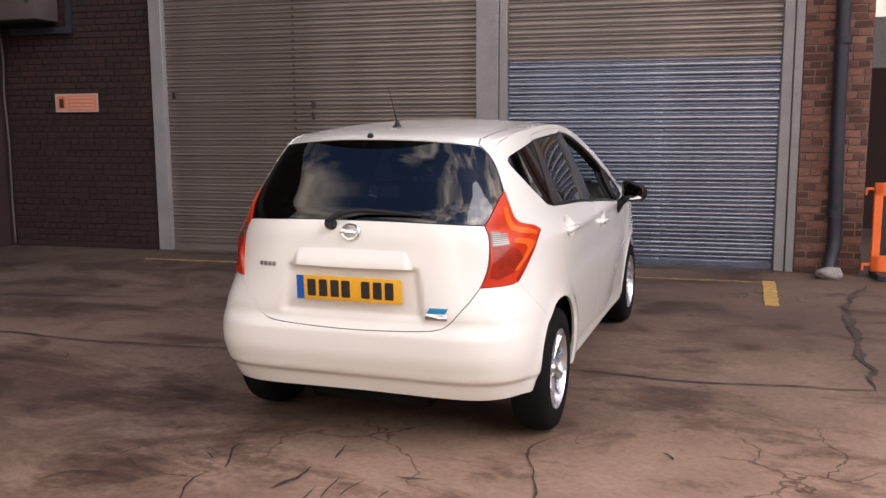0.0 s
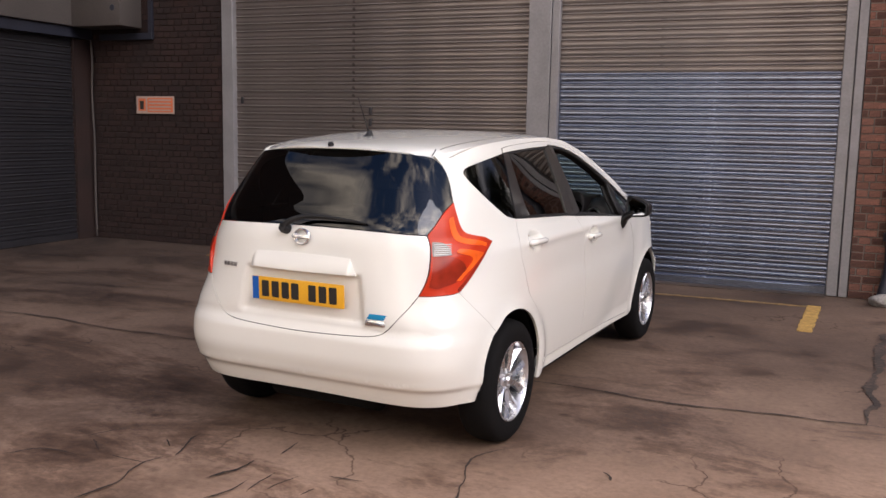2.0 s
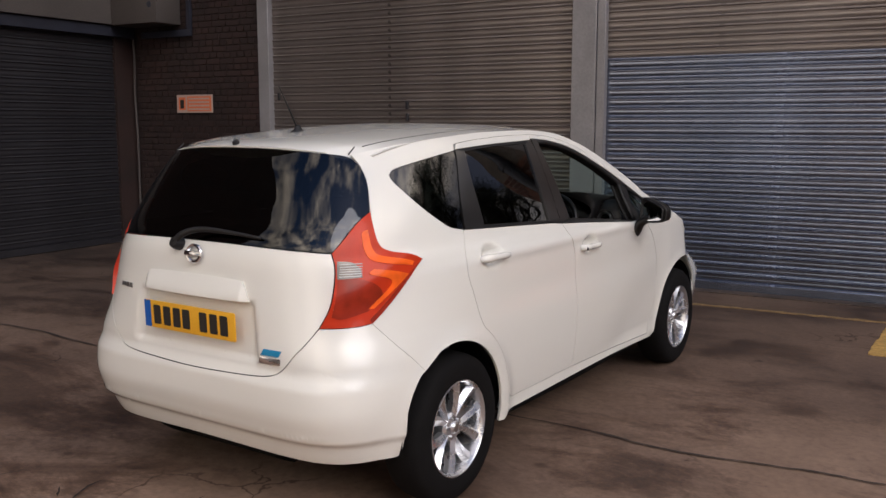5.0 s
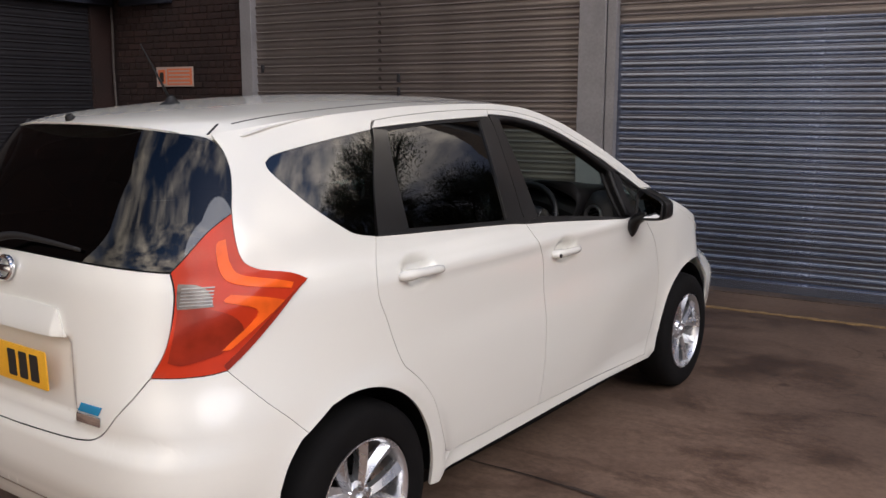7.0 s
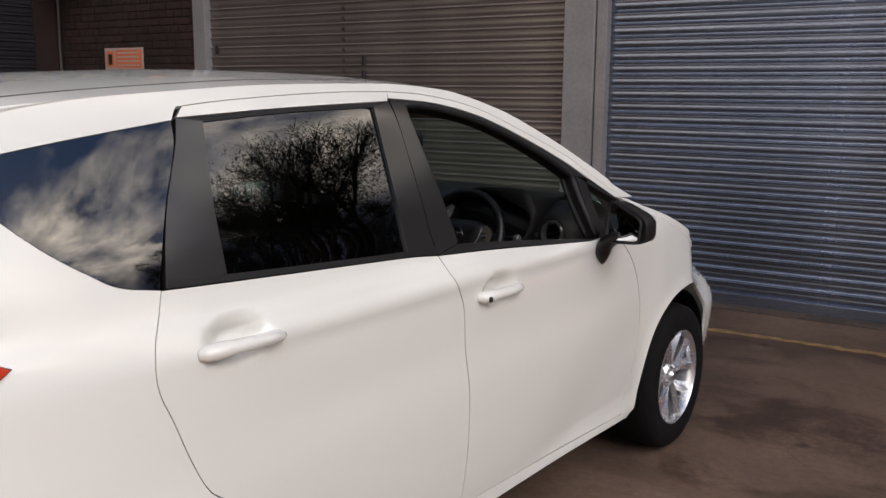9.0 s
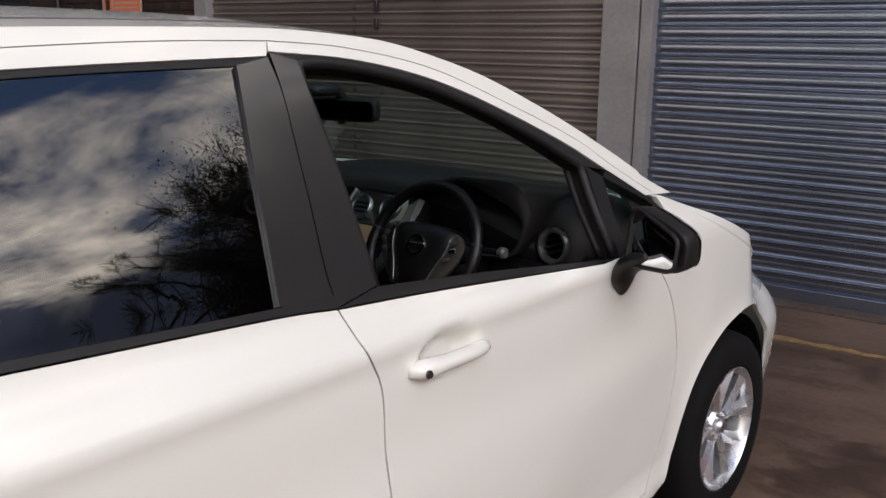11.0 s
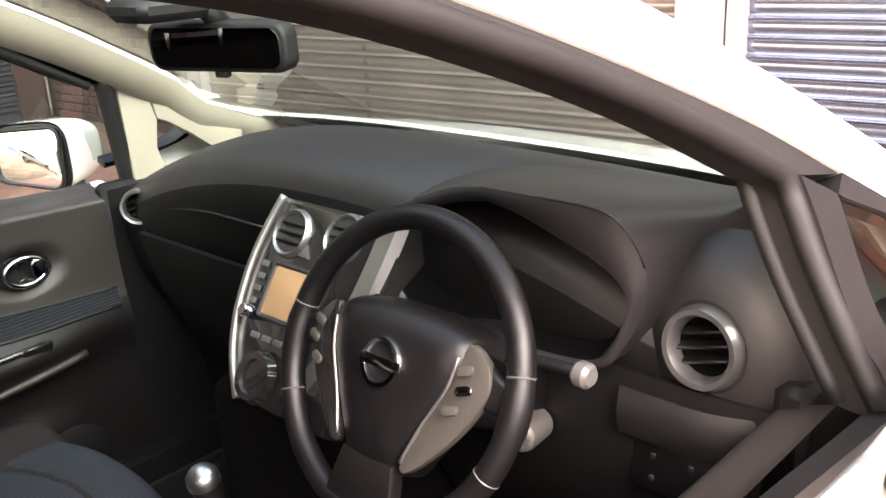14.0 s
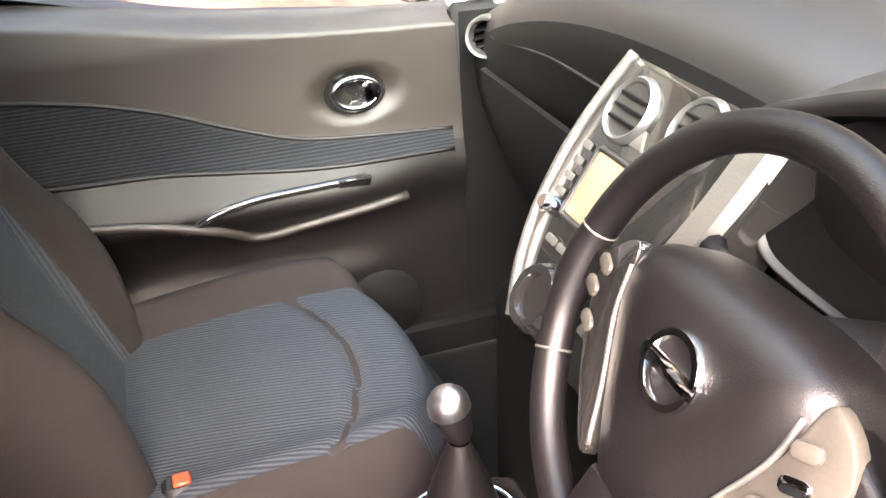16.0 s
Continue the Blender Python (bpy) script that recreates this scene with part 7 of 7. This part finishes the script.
for x in (-.32, .32):
    part("bench_headrest", boxes("bench_headrest", [(x - .12, x + .12, -.16, -.08, 1.10, 1.24)], SEAT_DARK, bevel=.03, seg=3), bench)
part("parcel_shelf", boxes("parcel_shelf", [(-.60, .60, -.46, -.14, 1.00, 1.02)], CARPET, bevel=.005), car)
part("cabin_floor", boxes("cabin_floor", [(-.70, .70, .30, 2.20, .26, .30)], CARPET), car, "dark carpet floor")
part("bulkhead", boxes("bulkhead", [(-.72, .72, 2.28, 2.31, .25, .97)], CARPET), car)
part("load_floor", boxes("load_floor", [(-.60, .60, -.52, .30, .60, .63)], CARPET), car)


# door cards: a leaned upper, a cloth insert, a swelling armrest and a pocket
CARD_TOP = table([(1.0, 1.058), (1.16, 1.044), (1.48, 1.0), (1.67, .982), (1.9, .972)])


def card(side, y0, y1, rear):
    sx = side

    def depth_at(y, z):
        x = .705 - .010 * ease(.95, .70, z)
        arm = math.exp(-((z - .685) / .052) ** 2) * ease(y0 + .02, y0 + .20, y)
        x -= .050 * arm * (1 - ease(y1 - .25, y1 - .02, y) * .7)
        x -= .022 * ease(.56, .50, z) * ease(1.80, 1.5, y) * ease(y0, y0 + .2, y)
        x += .025 * ease(.95, 1.06, z)
        cup = math.hypot((y - 1.688) / .070, (z - .847) / .046)
        if not rear and cup < 1.3:
            x += .020 * (1 - ease(.5, 1.25, cup))
        return x

    def place(y, s):
        top = CARD_TOP(y) if not rear else 1.085
        z = .33 + (top - .33) * s
        x = depth_at(y, z)
        if s > .955:
            x += (.772 - x) * ease(.955, 1.0, s) * .9
        return sx * x, y, z
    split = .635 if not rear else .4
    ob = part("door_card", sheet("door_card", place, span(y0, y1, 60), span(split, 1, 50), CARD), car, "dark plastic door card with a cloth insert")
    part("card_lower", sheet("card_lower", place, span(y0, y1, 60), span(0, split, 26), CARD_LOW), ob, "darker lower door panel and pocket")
    if rear:
        return ob
    top_edge = table([(1.05, .918), (1.125, .911), (1.243, .893), (1.366, .860), (1.469, .819), (1.598, .780), (1.729, .768), (1.86, .760)])
    low_edge = table([(1.05, .772), (1.205, .762), (1.329, .759), (1.467, .745), (1.593, .733), (1.86, .722)])

    def cloth(y, s):
        z = low_edge(y) + (top_edge(y) - low_edge(y)) * s
        rim = min(1, min(s, 1 - s) / .08)
        return sx * (depth_at(y, z) - .0035 * rim), y, z
    part("card_insert", sheet("card_insert", cloth, span(1.06, 1.86, 40), span(0, 1, 14), CARD_CLOTH), ob, "blue-grey cloth insert")
    for edge in (top_edge, low_edge):
        part("card_seam", tube("card_seam", [(sx * (depth_at(y, edge(y)) - .001), y, edge(y)) for y in span(1.06, 1.86, 40)], .004, RUBBER if edge is top_edge else CARD_LOW, 6), ob)
    # grip ridge in the lighter CARD, which paints in the ledge's highlight
    grip = [(1.20, .705), (1.32, .690), (1.42, .655), (1.487, .618), (1.571, .628), (1.66, .642), (1.76, .654)]
    part("card_grip", tube("card_grip", [(sx * (depth_at(y, z) - .006), y, z) for y, z in [tuple(p) for p in smooth_line(grip, 5)]], .009, CARD, 8), ob)
    part("pull_cup", tube("pull_cup", [(sx * (depth_at(y, z) + .001), y, z) for y, z in [tuple(p) for p in smooth_line([(1.36, .664), (1.41, .688), (1.48, .702), (1.58, .706), (1.68, .708)], 5)]], .008, GLOSS_BLACK, 8), ob)
    part("window_switch", boxes("window_switch", [(-.012, .012, -.03, .03, -.004, .004)], GLOSS_BLACK, bevel=.002), ob).matrix_basis = Matrix.Translation((sx * (depth_at(1.66, .705) - .004), 1.66, .705)) @ pose(0, 0, 0, 0, 60 * sx, 0)
    hm = axis_pose((sx * (.713), 1.688, .847), (-sx, 0, .05))
    part("handle_bowl", lathe("handle_bowl", [(0, -.004), (.036, -.002), (.048, .006)], GLOSS_BLACK, 32, hm @ Matrix.Diagonal((1.15, .80, 1, 1))), ob)
    part("pull_ring", tube("pull_ring", [hm @ Vector((.037 * math.cos(a) * 1.1, .027 * math.sin(a), .014)) for a in span(0, 2 * math.pi * 31 / 32, 32)], .0055, CHROME, 8, closed=True), ob, "chrome door pull ring")
    part("pull_lever", plate_of("pull_lever", round_rect(.030, .034, .012, 5), .008, CHROME, hm @ pose(.024 * sx * -1, .002, .020), .003), ob, "chrome door lever")
    part("speaker", lathe("speaker", [(0, .004), (.07, .003), (.078, 0)], DASH_LOW, 32, axis_pose((sx * .668, 1.70, .43), (-sx, 0, 0))), ob)
    return ob


for s in (-1, 1):
    card(s, 1.02, 1.88, False)
    card(s, .30, .96, True)
    part("b_pillar_trim", boxes("b_pillar_trim", [(min(s * .70, s * .745), max(s * .70, s * .745), .94, 1.04, .30, 1.05)], CARD, bevel=.01), car)
    up = [(s * .685, .99, 1.05), (s * .615, .995, 1.25), (s * .53, 1.0, 1.44)]
    part("b_pillar_upper", tube("b_pillar_upper", up, .035, CREAM, 10, flat=.6, up=(0, 1, 0)), car)

    # cream screen pillar trims with the small corner window's frame
    def pillar(y, k):
        a = Vector(roof_place(y, s * .905, .012))
        b = Vector(roof_place(y, s * 1.0, .010)) + Vector((-s * .020, -.01, -.068))
        mid = (a + b) / 2 + Vector((-s * .022, -.022, 0))
        p = a * (1 - k) ** 2 + mid * 2 * k * (1 - k) + b * k * k
        return p
    part("pillar_trim", sheet("pillar_trim", pillar, span(1.30, 2.33, 28), span(0, 1, 9), CREAM), car, "cream moulded screen pillar trim")
    def corner_quad(pts):
        return plate_of("corner_trim", [(y, z) for y, z in pts], .02, CREAM, Matrix(((0, 0, -s, s * .705), (1, 0, 0, 0), (0, 1, 0, 0), (0, 0, 0, 1))), .004)
    if s < 0:
        part("corner_trim", corner_quad([(1.940, 1.21), (1.950, .950), (2.072, .950), (2.045, .965), (2.022, .990), (2.013, 1.03), (2.022, 1.085), (2.005, 1.15)]), car, "cream trim behind the corner window")
        part("corner_trim", corner_quad([(2.006, 1.17), (2.0225, 1.088), (2.05, 1.075), (2.10, 1.040), (2.168, .985), (2.23, .980), (2.23, 1.045)]), car, "cream trim over the corner window")
    part("sill_trim", boxes("sill_trim", [(min(s * .66, s * .77), max(s * .66, s * .77), .30, 2.19, .25, .37)], DASH_LOW, bevel=.01), car, "dark sill trim")
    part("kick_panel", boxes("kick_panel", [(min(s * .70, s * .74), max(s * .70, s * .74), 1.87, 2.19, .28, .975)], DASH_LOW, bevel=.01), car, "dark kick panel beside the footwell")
    part("frame_bar", tube("frame_bar", smooth_line([(s * .695, 1.91, 1.195), (s * .712, 1.925, 1.10), (s * .735, 1.950, .955)] if s < 0 else [(s * .705, 1.86, 1.185), (s * .735, 1.875, 1.10), (s * .752, 1.89, 1.0)], 5), .019 if s < 0 else .009, RUBBER, 8), car, "black window channel")
    part("quarter_lining", sheet("quarter_lining", lambda y, k: (s * (.60 - .02 * k), y, .62 + .50 * k), span(-.40, .30, 8), span(0, 1, 6), CARD), car)

# mirror in the middle of the screen
RM = axis_pose((.016, 1.710, 1.305), (.30, -1, -.06))
inner_mirror = part("inner_mirror", plate_of("inner_mirror", round_rect(.222, .064, .020, 6), .026, RUBBER, RM, .006, 3), car, "black interior mirror")
part("inner_mirror_glass", plate_of("inner_mirror_glass", round_rect(.204, .050, .015, 6), .002, MIRROR, RM @ pose(0, 0, .0015)), inner_mirror)
part("mirror_tab", boxes("mirror_tab", [(-.010, .010, -.006, .006, -.012, .0)], RUBBER, bevel=.002), inner_mirror).matrix_basis = RM @ pose(0, -.040, -.01, 90, 0, 0)
part("mirror_stem", tube("mirror_stem", [RM @ Vector((0, .02, -.03)), (0.012, 1.70, 1.362)], .014, RUBBER, 10), inner_mirror)
part("sensor_box", boxes("sensor_box", [(-.045, .045, 1.60, 1.70, 1.345, 1.375)], RUBBER, bevel=.01), inner_mirror)
for s in (-1, 1):
    part("sun_visor", boxes("sun_visor", [(-.19, .19, -.075, .075, -.008, .008)], CREAM, bevel=.006), car).matrix_basis = pose(s * .33, 1.37, 1.435, -22, 0, 0)

# ---- brickwork, piece by piece ----
brick_row(pier, BRICK, 2.118, 2.746, 0.0, 3.35, -0.012, B, depth=0.02)
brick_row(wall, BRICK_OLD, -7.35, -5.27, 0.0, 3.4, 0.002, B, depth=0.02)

# ---- another car further back in the yard, seen only in the mirrors ----
parked = copy_thing(car, pose(-2.9, -7.6, 0, 0, 0, -72))
tagged(parked, "white hatchback parked across the yard behind", "car")
